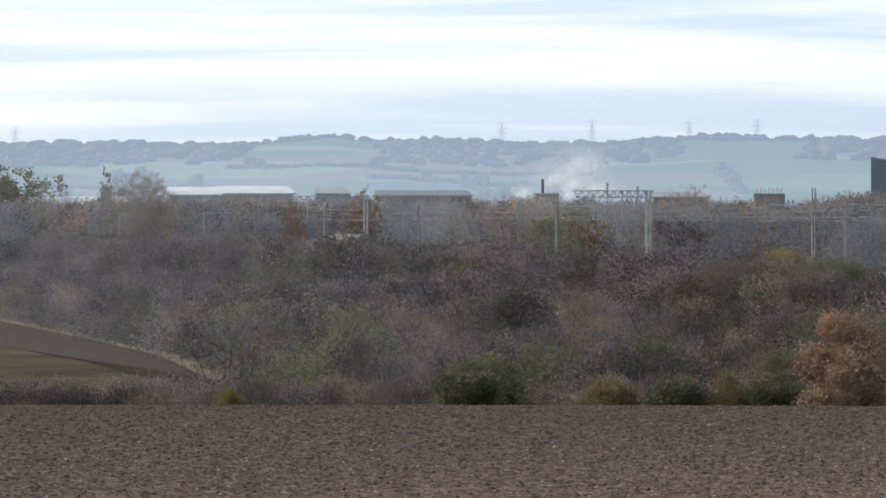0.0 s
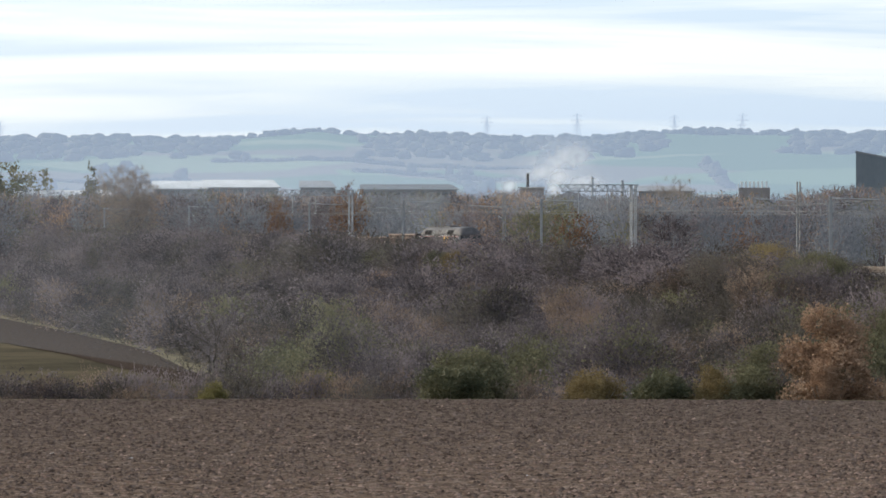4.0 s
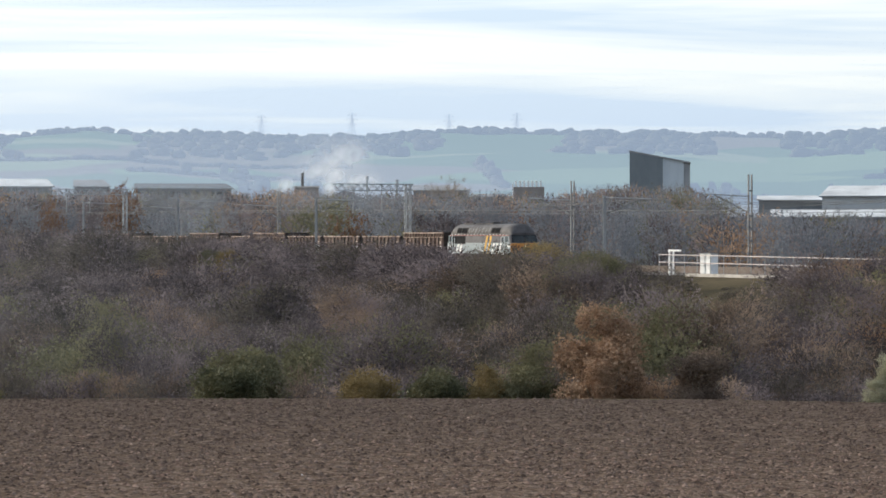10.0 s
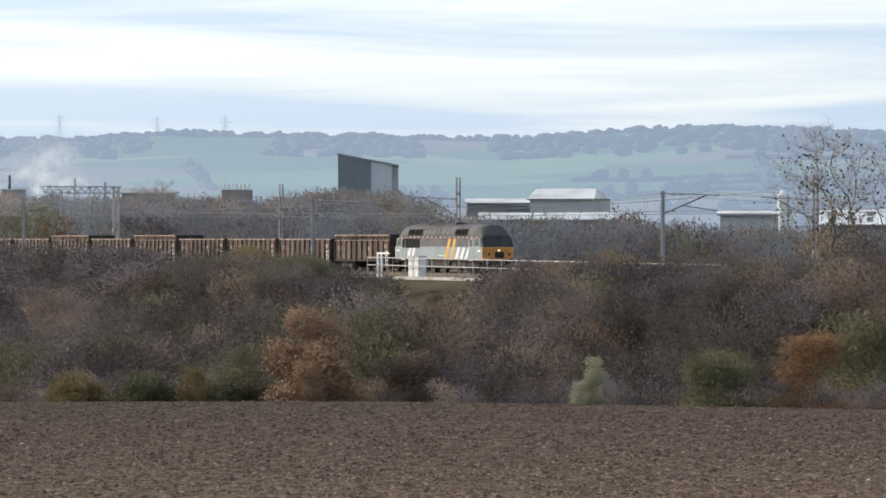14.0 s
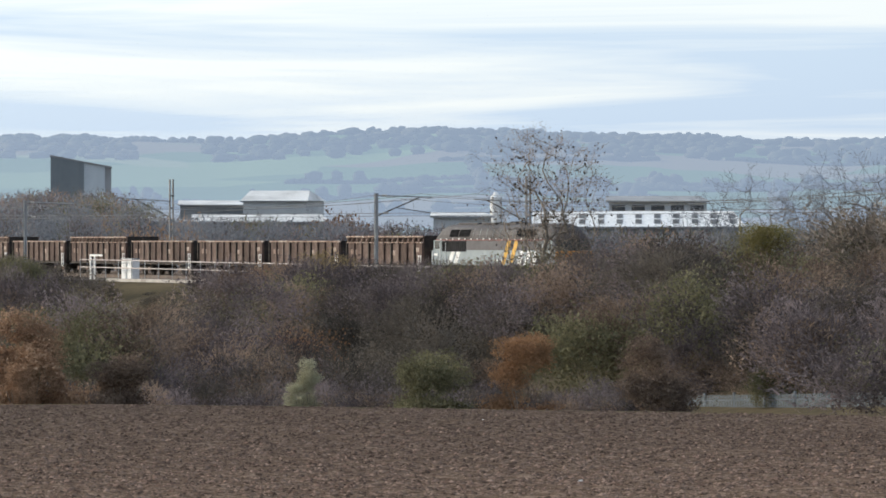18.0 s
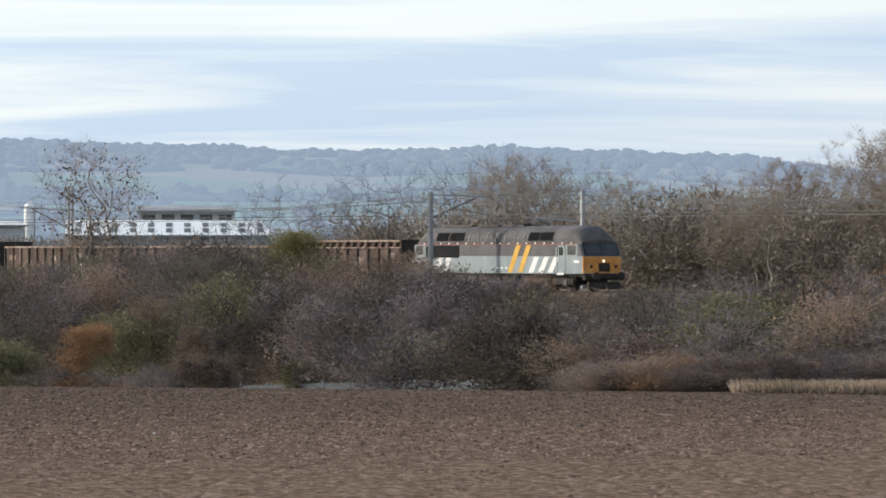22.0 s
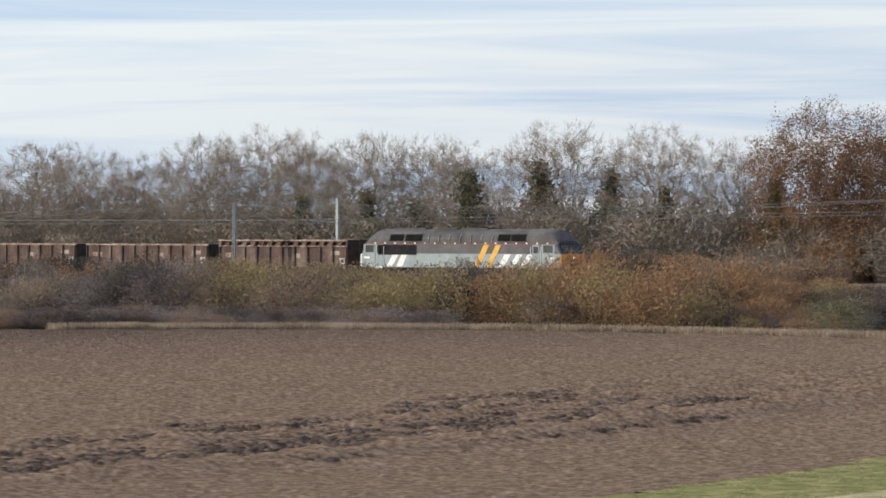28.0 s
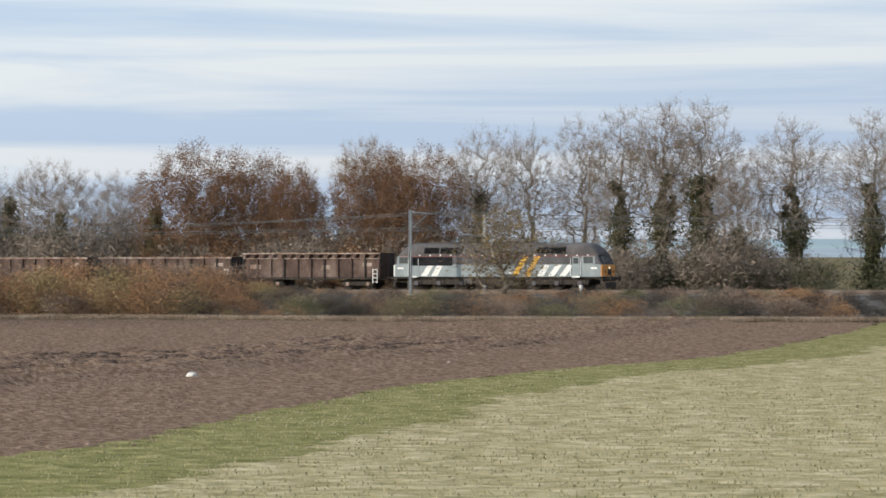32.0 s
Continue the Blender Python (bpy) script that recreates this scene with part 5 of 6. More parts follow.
shed("distant grey shed with pale gable end", 157.13, 156.27, 900, 15.5, 13.3, WALL_PALE, ROOF_PALE, turn=-14)
shed("long low shed with pale roof", 157.95, 157.11, 950, 13.9, 12.9, WALL_DARK, ROOF_PALE)
shed("long dark shed with a pinkish pale roof edge", 157.77, 155.99, 800, 9.9, 8.5, WALL_DARK, ROOF_PALE, depth=12)
shed("low dark shed beside the line", 158.9, 157.3, 820, 9.0, 8.4, WALL_DARK, ROOF_GREY, windows=8)
shed("long shed with a bright white roof and rooflights", 153.24, 150.49, 600, 9.1, 6.9, WALL_DARK, WHITE, depth=14, lights=11)
shed("pale flat-roofed building beyond the bare tree", 154.59, 153.82, 640, 9.2, 8.6, WALL_PALE, ROOF_PALE)
shed("two-storey office with a curved grey roof", 152.26, 150.96, 700, 12.3, 11.4, WALL_PALE, ROOF_GREY, windows=5)
shed("small white-gabled building in the trees", 158.56, 158.42, 650, 8.7, 7.9, WALL_DARK, WHITE, gable=True, depth=6)
shed("small white-gabled building in the trees", 158.42, 158.28, 650, 8.7, 7.9, WALL_DARK, WHITE, gable=True, depth=6)
shed("low pale shed near the line", 156.3, 155.2, 520, 6.6, 6.0, WALL_DARK, ROOF_GREY)

# faces lie side by side; their tone difference is put into the colours
TOWER_DARK = mat("warehouse_dark_face", [(0.112, 0.138, 0.154), (0.165, 0.189, 0.203)], 0.7, 0.1, 1.0, 0.1, stretch=(1, 1, 0.3))
TOWER_PALE = mat("warehouse_pale_face", [(0.42, 0.47, 0.51), (0.52, 0.57, 0.60)], 0.6, 0.1, 1.0, 0.1, stretch=(1, 1, 0.3))
tower = thing("tall_warehouse", "tall windowless warehouse with one dark and one pale side", "building", at=facing(159.22, 1500))


def sloping(x0, x1, y0, y1, z0, za, zb):
    """A block whose top falls from za at x0 to zb at x1."""
    bm = box(fresh(), x0, x1, y0, y1, z0, za)
    for w in bm.verts:
        if w.co.z > za - 0.01 and w.co.x > (x0 + x1) / 2:
            w.co.z = zb
    return bm


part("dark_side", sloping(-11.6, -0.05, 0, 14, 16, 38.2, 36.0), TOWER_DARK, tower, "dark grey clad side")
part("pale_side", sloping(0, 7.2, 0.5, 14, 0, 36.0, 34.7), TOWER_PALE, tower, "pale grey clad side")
part("corner_bay", sloping(7.25, 9.4, 1.0, 14, 0, 34.6, 34.2), ROOF_GREY, tower)
part("base_block", box(fresh(), -11.4, -0.05, 0.3, 13, 0, 15.95), TOWER_PALE, tower)
bm = box(fresh(), -11.8, 9.6, -0.2, 14.2, 38.25, 38.75)
for w in bm.verts:
    if w.co.x > 0:
        w.co.z -= 4.05
part("parapet", bm, ROOF_GREY, tower)
silo = thing("silo", "white cylindrical silo beside the bare tree", "silo", at=facing(153.76, 660))
part("drum", rod(fresh(), (0, 0, 0), (0, 0, 15.6), 0.85, None, 24), WHITE, silo)
part("cone", rod(fresh(), (0, 0, 15.6), (0, 0, 16.4), 0.85, 0.2, 24), WHITE, silo)
part("ladder", box(fresh(), 0.8, 0.95, -0.4, -0.2, 0, 15.6), STEEL, silo)
block = thing("boiler_house", "square brick boiler house with a dark chimney", "building", at=facing(163.95, 1200))
part("wall", box(fresh(), -3.3, 3.3, 0, 7, 0, 22.4), WALL_BRICK, block)
part("coping", box(fresh(), -3.5, 3.5, -0.2, 7.2, 22.4, 22.8), CONCRETE, block)
part("chimney", rod(fresh(), (-1.2, 2, 22.4), (-1.2, 2, 26.6), 0.42, 0.36, 14), DARK, block)
vents = thing("vent_house", "works building with a row of white roof vents", "building", at=facing(161.0, 1200))
part("wall", box(fresh(), -4.3, 4.3, 0, 10, 0, 22.6), WALL_BRICK, vents)
part("end_wall", box(fresh(), -4.6, -4.3, -0.1, 10, 0, 23.6), WHITE, vents)
for k in range(7):
    part("vent", rod(fresh(), (-3.6 + k * 1.15, 1, 22.6), (-3.6 + k * 1.15, 1, 24.3), 0.28, 0.34, 10), WHITE, vents)
for az, r, z0, z1 in ((163.15, 1150, 16, 20.5), (162.75, 1150, 16, 19.6)):
    stack = thing("flue_stack", "thin pale flue stack on the works", "chimney", at=facing(az, r))
    part("pipe", rod(fresh(), (0, 0, 0), (0, 0, z1 + 4), 0.35, None, 10), WALL_PALE, stack)
    part("cap", rod(fresh(), (0, 0, z1 + 4), (0, 0, z1 + 4.4), 0.5, 0.3, 10), ROOF_GREY, stack)


# ---- smoke that drifts from the works ----
def smoke_material():
    """Thin white smoke that thins out towards each puff's rim."""
    m = bpy.data.materials.new("white_smoke")
    m.use_nodes = True
    n, l = m.node_tree.nodes, m.node_tree.links
    n.remove(n["Principled BSDF"])
    c, t, mp, ln = n.new("ShaderNodeTexCoord"), n.new("ShaderNodeTexNoise"), n.new("ShaderNodeMapping"), n.new("ShaderNodeVectorMath")
    t.inputs["Scale"].default_value, t.inputs["Detail"].default_value = 0.22, 5.0
    l.new(c.outputs["Object"], t.inputs["Vector"])
    mp.inputs["Location"].default_value, mp.inputs["Scale"].default_value = (-1.0, 0, -1.0), (2.0, 0.0, 2.0)
    l.new(c.outputs["Generated"], mp.inputs["Vector"])
    ln.operation = "LENGTH"
    l.new(mp.outputs["Vector"], ln.inputs[0])
    rim, wisp = n.new("ShaderNodeMapRange"), n.new("ShaderNodeMapRange")
    rim.interpolation_type = "SMOOTHSTEP"
    for node, lo, hi, a, b in ((rim, 0.05, 0.90, 0.60, 0.0), (wisp, 0.30, 0.64, 0.15, 1.0)):
        for key, value in (("From Min", lo), ("From Max", hi), ("To Min", a), ("To Max", b)):
            node.inputs[key].default_value = value
    l.new(ln.outputs["Value"], rim.inputs["Value"])
    l.new(t.outputs["Fac"], wisp.inputs["Value"])
    k = n.new("ShaderNodeMath")
    k.operation = "MULTIPLY"
    l.new(rim.outputs["Result"], k.inputs[0])
    l.new(wisp.outputs["Result"], k.inputs[1])
    a, b, s, x, both_ways = n.new("ShaderNodeBsdfDiffuse"), n.new("ShaderNodeBsdfTranslucent"), n.new("ShaderNodeMixShader"), n.new("ShaderNodeBsdfTransparent"), n.new("ShaderNodeMixShader")
    for q in (a, b):
        q.inputs["Color"].default_value = (0.93, 0.965, 1.0, 1)
    l.new(a.outputs[0], both_ways.inputs[1])
    l.new(b.outputs[0], both_ways.inputs[2])
    l.new(k.outputs[0], s.inputs[0])
    l.new(x.outputs[0], s.inputs[1])
    l.new(both_ways.outputs[0], s.inputs[2])
    l.new(s.outputs[0], n["Material Output"].inputs["Surface"])
    return m


SMOKE = smoke_material()
PUFFS = []
for i, (az, z, sx, sz) in enumerate(((163.66, 16.5, 2.6, 3.4), (163.70, 18.5, 3.6, 4.0), (163.62, 22.0, 6.5, 5.0), (163.85, 24.0, 11.0, 6.5), (163.55, 29.0, 15.0, 8.5), (164.36, 16.5, 2.6, 3.4), (164.28, 20.0, 5.0, 4.5), (163.35, 21.0, 12.0, 6.0))):
    puff = thing("smoke_puff", "thin white smoke drifting over the works", "smoke", "smoke over the works")
    bm = fresh()
    bmesh.ops.create_icosphere(bm, subdivisions=3, radius=1.0)
    for w in bm.verts:
        w.co *= 1 + 0.15 * noise.noise(w.co * 1.6 + Vector((az, z, 0)))
        w.co = Vector((w.co.x * sx, w.co.y * 1.5, w.co.z * sz))
    bmesh.ops.delete(bm, geom=[q for q in bm.faces if q.calc_center_median().y > 0], context="FACES")
    part("billow", bm, SMOKE, puff, smooth=True)
    PUFFS.append((puff, facing(az, 1250 + 8 * i) @ Matrix.Translation((0, 0, z + 4))))

# ---- the train ----
GREY_LIGHT = mat("weathered_light_grey", [(0.175, 0.208, 0.218), (0.24, 0.283, 0.295), (0.30, 0.34, 0.35)], 0.5, 0.8, 7.0, 0.1, 0.005, stretch=(1, 1, 0.4))
GREY_DARK = mat("weathered_dark_grey", [(0.050, 0.048, 0.054), (0.075, 0.072, 0.08), (0.10, 0.097, 0.105)], 0.55, 0.8, 7.0, 0.1, 0.005)
ROOF = mat("sooty_roof", [(0.040, 0.036, 0.036), (0.07, 0.064, 0.064), (0.11, 0.102, 0.10)], 0.7, 0.7, 6.0, 0.15, 0.01)
CAB_YELLOW = mat("warning_orange_yellow", [(0.42, 0.17, 0.04), (0.58, 0.26, 0.065), (0.66, 0.33, 0.10)], 0.55, 1.5, 9.0, 0.1, 0.005)
STRIPE_GOLD = mat("golden_stripe", [(0.55, 0.30, 0.04), (0.72, 0.42, 0.07)], 0.5, 1.5, 9.0, 0.0)
STRIPE_WHITE = mat("white_stripe", [(0.62, 0.62, 0.60), (0.84, 0.84, 0.81)], 0.5, 1.5, 9.0, 0.0)
BLACK = mat("black_paint", [(0.012, 0.012, 0.013), (0.03, 0.03, 0.032)], 0.85, 1.5, 9.0, 0.0, spec=0.1)
SCREEN = mat("cab_glass", [(0.02, 0.028, 0.03), (0.05, 0.065, 0.07)], 0.08, 1.5, 5.0, 0.0, spec=0.9)
LAMP = mat("headlamp_lens", [(0.9, 0.85, 0.7), (0.95, 0.92, 0.8)], 0.2, 2.0, 9.0, 0.0, glow=((1.0, 0.9, 0.65), 1.2))
RED_LINE = mat("dull_red_line", [(0.25, 0.06, 0.05), (0.34, 0.09, 0.07)], 0.6, 1.5, 9.0, 0.0)
LENGTH = 18.9


def slanted(x_bottom, x_top, w, z0, z1, y=-1.362):
    """A slanted painted stripe, a few millimetres proud of the side."""
    bm = fresh()
    vs = [bm.verts.new(p) for p in ((x_bottom - w / 2, y, z0), (x_bottom + w / 2, y, z0), (x_top + w / 2, y, z1), (x_top - w / 2, y, z1), (x_bottom - w / 2, y + 0.01, z0), (x_bottom + w / 2, y + 0.01, z0), (x_top + w / 2, y + 0.01, z1), (x_top - w / 2, y + 0.01, z1))]
    for f in ((0, 1, 2, 3), (0, 4, 5, 1), (1, 5, 6, 2), (2, 6, 7, 3), (3, 7, 4, 0)):
        bm.faces.new([vs[i] for i in f])
    bmesh.ops.recalc_face_normals(bm, faces=bm.faces)
    return bm


def plate(x0, x1, z0, z1, y, t=0.012, bevel=0.0):
    return box(fresh(), x0, x1, y - t, y + 0.004, z0, z1, bevel)


def wheel_pair(parent, x, r=0.57, z=None, material=None):
    """Two wheels and their axle; turns about its own axle."""
    ob = thing("wheelset", "", "")
    for key in list(ob.keys()):
        del ob[key]
    ob.parent = parent
    ob.location = (x, 0, r if z is None else z)
    for s in (-1, 1):
        bm = fresh()
        rod(bm, (0, s * 0.69, 0), (0, s * 0.82, 0), r, None, 24)
        rod(bm, (0, s * 0.66, 0), (0, s * 0.69, 0), r + 0.03, None, 24)
        rod(bm, (0, s * 0.82, 0), (0, s * 0.90, 0), r * 0.35, None, 12)
        part("wheel", bm, DARK if material is None else material, ob)
    part("axle", rod(fresh(), (0, -0.95, 0), (0, 0.95, 0), 0.09, None, 10), DARK, ob)
    WHEELS.append((ob, parent, x, r))
    return ob


WHEELS = []
loco = thing("locomotive", "weathered two-tone grey diesel locomotive with an orange-yellow cab end", "locomotive")


def strip(bm, z0, z1, top_back=0.0, y=1.35):
    """The straight body sides between two heights; the ends lean back with height."""
    x0b, x0t, x1b, x1t = -LENGTH, -LENGTH + top_back, 0, -top_back
    q = 0.12
    low = [(x0b, -y + q), (x0b + q, -y), (x1b - q, -y), (x1b, -y + q), (x1b, y - q), (x1b - q, y), (x0b + q, y), (x0b, y - q)]
    high = [(x0t, -y + q), (x0t + q, -y), (x1t - q, -y), (x1t, -y + q), (x1t, y - q), (x1t - q, y), (x0t + q, y), (x0t, y - q)]
    a = [bm.verts.new((px, py, z0)) for px, py in low]
    b = [bm.verts.new((px, py, z1)) for px, py in high]
    for i in range(8):
        j = (i + 1) % 8
        bm.faces.new((a[i], a[j], b[j], b[i]))
    bm.faces.new(a[::-1])
    bm.faces.new(b)
    return bm


part("lower_body", strip(fresh(), 1.08, 2.10, 0.04), GREY_LIGHT, loco, "weathered light grey lower side")
bm = fresh()
x0b, x0t, x1b, x1t = -LENGTH + 0.04, -LENGTH + 0.42, -0.04, -0.42
low = [(x0b, -1.24), (x0b + 0.12, -1.35), (x1b - 0.12, -1.35), (x1b, -1.24), (x1b, 1.24), (x1b - 0.12, 1.35), (x0b + 0.12, 1.35), (x0b, 1.24)]
high = [(x0t, -1.2), (x0t + 0.12, -1.33), (x1t - 0.12, -1.33), (x1t, -1.2), (x1t, 1.2), (x1t - 0.12, 1.33), (x0t + 0.12, 1.33), (x0t, 1.2)]
a = [bm.verts.new((px, py, 2.10)) for px, py in low]
b = [bm.verts.new((px, py, 2.80)) for px, py in high]
for i in range(8):
    j = (i + 1) % 8
    bm.faces.new((a[i], a[j], b[j], b[i]))
bm.faces.new(a[::-1])
bm.faces.new(b)
part("upper_body", bm, GREY_DARK, loco, "dark grey upper side")
bm = fresh()
rings = []
for x in [-18.48, -18.3, -18.1, -17.8, -17.5, -17.2, -16.8, -9.4, -2.1, -1.7, -1.4, -1.1, -0.8, -0.6, -0.42]:
    e = min(-x, x + LENGTH) - 0.42
    k = min(1.0, max(0.0, e / 1.15))
    top, w = 2.80 + 1.08 * (0.22 + 0.78 * math.sin(k * math.pi / 2) ** 0.75), 1.33 * (0.92 + 0.08 * k)
    ring = []
    for i in range(13):
        a = math.pi * i / 12
        ring.append(bm.verts.new((x, -w * (1 if math.cos(a) > 0 else -1) * abs(math.cos(a)) ** 0.75, 2.80 + (top - 2.80) * max(0.0, math.sin(a)) ** 0.85)))
    rings.append(ring)
for a, b in zip(rings[:-1], rings[1:]):
    for i in range(12):
        bm.faces.new((a[i], a[i + 1], b[i + 1], b[i]))
bm.faces.new(rings[0])
bm.faces.new(rings[-1][::-1])
bmesh.ops.recalc_face_normals(bm, faces=bm.faces)
part("roof", bm, ROOF, loco, "sooty dark grey curved roof", smooth=False)
part("cantrail_line", plate(-18.2, -0.7, 2.76, 2.80, -1.35, 0.02), RED_LINE, loco, "dull red line along the roof edge")
for x0, x1, w, m in ((-7.85, -6.87, 0.52, STRIPE_GOLD), (-6.72, -5.78, 0.50, STRIPE_GOLD)):
    part("stripe", slanted(x0, x1, w, 1.14, 2.74), m, loco, "golden slanted stripe")
for x0, x1 in ((-5.55, -4.93), (-4.55, -3.85), (-3.55, -2.80), (-16.1, -15.45), (-15.15, -14.6)):
    part("stripe", slanted(x0, x1, 0.55, 1.14, 2.06), STRIPE_WHITE, loco, "white slanted stripe")
part("radiator_grille", plate(-17.2, -13.5, 2.0, 2.72, -1.35, 0.03), BLACK, loco, "black radiator grille")
for k in range(12):
    part("grille_slat", plate(-17.15 + k * 0.302, -17.0 + k * 0.302, 2.03, 2.69, -1.375, 0.02), BLACK, loco)


def roof_panel(x0, x1, u0, u1, m, lift=0.025):
    """A panel that follows the slope of the roof between two angles."""
    bm = fresh()
    vs = []
    for x in (x0, x1):
        for i in range(4):
            a = u0 + (u1 - u0) * i / 3
            y, z = -(1.33 + lift) * math.cos(a) ** 0.75, 2.80 + (1.08 + lift) * math.sin(a) ** 0.85
            vs.append(bm.verts.new((x, y, z)))
    for i in range(3):
        bm.faces.new((vs[i], vs[i + 4], vs[i + 5], vs[i + 1]))
    bmesh.ops.solidify(bm, geom=bm.faces[:], thickness=0.02)
    return bm


for x0, x1 in ((-16.1, -14.75), (-14.6, -13.0), (-5.9, -4.75), (-4.65, -3.3)):
    part("roof_grille", roof_panel(x0, x1, 0.14, 0.62, BLACK), BLACK, loco, "black roof-side grille")
for k in range(7):
    x = -12.4 + k * 1.0
    part("roof_rib", roof_panel(x - 0.035, x + 0.035, 0.08, 0.62, GREY_LIGHT, 0.04), GREY_LIGHT, loco)
for k in range(18):
    part("grab_bracket", plate(-17.5 + k * 0.95, -17.38 + k * 0.95, 2.80, 2.90, -1.345, 0.03), STRIPE_WHITE, loco)
for x0, x1 in ((-12.6, -10.2), (-9.9, -7.4), (-16.2, -13.2)):
    part("roof_hatch", box(fresh(), x0, x1, -0.62, 0.62, 3.80, 3.95, 0.04), ROOF, loco)
part("exhaust_port", box(fresh(), -8.9, -8.0, -0.3, 0.3, 3.86, 4.02, 0.03), BLACK, loco)
for s, xd in ((-1, -2.35), (1, -17.05)):
    door = part("cab_door", plate(xd - 0.33, xd + 0.33, 1.15, 2.74, -1.35, 0.018), GREY_LIGHT, loco, "light grey cab door")
    part("door_window", plate(xd - 0.22, xd + 0.22, 2.15, 2.62, -1.37, 0.01), SCREEN, door)
    for dx in (-0.45, 0.45):
        part("handrail", rod(fresh(), (xd + dx, -1.40, 1.2), (xd + dx, -1.40, 2.6), 0.022, None, 6), STRIPE_WHITE, loco, "white handrail")
    part("step", plate(xd - 0.35, xd + 0.35, 1.02, 1.14, -1.37, 0.05), STRIPE_WHITE, loco)
    xw = -1.25 if s < 0 else -17.95
    part("cab_side_panel", plate(xw - 0.62, xw + 0.62, 2.11, 2.78, -1.345, 0.02), GREY_LIGHT, loco)
    part("cab_side_window", plate(xw - 0.42, xw + 0.42, 2.18, 2.72, -1.36, 0.02), SCREEN, loco, "cab side window")
for s, x in ((1, 0.0), (-1, -LENGTH)):
    low = part("cab_front", box(fresh(), x - 0.02 * s if s > 0 else x - 0.03, x + 0.03 if s > 0 else x + 0.02, -1.22, 1.22, 1.12, 2.08, 0.01), CAB_YELLOW, loco, "orange-yellow warning panel")
    part("cab_corner", box(fresh(), min(x - s * 0.14, x - s * 0.02), max(x - s * 0.14, x - s * 0.02), -1.365, -1.2, 1.12, 2.06, 0.01), CAB_YELLOW if s > 0 else STRIPE_WHITE, loco)
    part("nose_grille", box(fresh(), min(x, x + s * 0.05), max(x, x + s * 0.05), -0.35, 0.45, 1.2, 1.72, 0.02), DARK, low)
    for y in (-0.85, 0.85):
        part("marker_lamp", rod(fresh(), (x, y, 1.5), (x + s * 0.06, y, 1.5), 0.10, None, 12), DARK, low)
        part("buffer", rod(fresh(), (x, y, 0.95), (x + s * 0.55, y, 0.95), 0.12, None, 12), DARK, loco)
        part("buffer_head", rod(fresh(), (x + s * 0.55, y, 0.95), (x + s * 0.62, y, 0.95), 0.24, None, 16), DARK, loco)
    part("headlamp", rod(fresh(), (x, 0.0, 1.82), (x + s * 0.07, 0.0, 1.82), 0.075, None, 12), LAMP if s > 0 else DARK, low, "lit headlamp" if s > 0 else "")
    for y0, y1 in ((-1.12, -0.04), (0.04, 1.12)):
        bm = fresh()
        xb, xt = x - s * 0.06 + s * 0.03, x - s * 0.40 + s * 0.03
        vs = [bm.verts.new(p) for p in ((xb, y0, 2.18), (xb, y1, 2.18), (xt, y1, 2.78), (xt, y0, 2.78))]
        bm.faces.new(vs)
        bmesh.ops.solidify(bm, geom=bm.faces[:], thickness=0.02)
        part("windscreen", bm, SCREEN, loco, "dark windscreen")
    bm = fresh()
    xb, xt = x - s * 0.05 + s * 0.008, x - s * 0.41 + s * 0.008
    vs = [bm.verts.new(p) for p in ((xb, -1.22, 2.10), (xb, 1.22, 2.10), (xt, 1.19, 2.82), (xt, -1.19, 2.82))]
    bm.faces.new(vs)
    bmesh.ops.solidify(bm, geom=bm.faces[:], thickness=0.012)
    part("windscreen_surround", bm, BLACK, loco, "black windscreen surround")
    part("bufferbeam", box(fresh(), min(x, x - s * 0.3), max(x, x - s * 0.3), -1.25, 1.25, 0.72, 1.12, 0.02), DARK, loco)
    part("snow_plough", box(fresh(), min(x - s * 0.1, x + s * 0.2), max(x - s * 0.1, x + s * 0.2), -1.1, 1.1, 0.18, 0.62, 0.04), DARK, loco)
    part("coupling", box(fresh(), min(x, x + s * 0.62), max(x, x + s * 0.62), -0.08, 0.08, 0.78, 0.98, 0.02), DARK, loco)
part("underframe", box(fresh(), -18.6, -0.3, -1.2, 1.2, 0.92, 1.10, 0.02), DARK, loco)
part("fuel_tank", box(fresh(), -11.6, -7.3, -1.22, 1.22, 0.38, 0.94, 0.08), DARK, loco)
part("battery_box", box(fresh(), -12.5, -11.7, -1.24, 1.24, 0.5, 0.94, 0.04), GREY_DARK, loco)
for k, cx in enumerate((-4.1, -14.8)):
    bogie = part("bogie", box(fresh(), cx - 2.9, cx + 2.9, -1.12, 1.12, 0.62, 0.86, 0.03), DARK, loco)
    for s in (-1, 1):
        part("side_frame", box(fresh(), cx - 2.8, cx + 2.8, s * 1.16 - 0.06, s * 1.16 + 0.06, 0.44, 0.82, 0.03), DARK, bogie)
        for dx in (-2.05, 0, 2.05):
            part("axle_box", box(fresh(), cx + dx - 0.2, cx + dx + 0.2, s * 1.2 - 0.09, s * 1.2 + 0.09, 0.38, 0.72, 0.03), GREY_DARK, bogie)
            part("spring", rod(fresh(), (cx + dx + 0.45, s * 1.18, 0.45), (cx + dx + 0.45, s * 1.18, 0.85), 0.10, None, 8), DARK, bogie)
    for dx in (-2.05, 0, 2.05):
        wheel_pair(loco, cx + dx)
for x in (-18.25, -0.75):
    part("number_panel", plate(x - 0.28, x + 0.28, 1.72, 1.86, -1.352, 0.006), STRIPE_WHITE, loco)
for dx in (0, 0.45, 0.95):
    part("data_panel", plate(-9.3 + dx, -9.05 + dx, 1.35, 1.45, -1.352, 0.006), STRIPE_WHITE, loco)


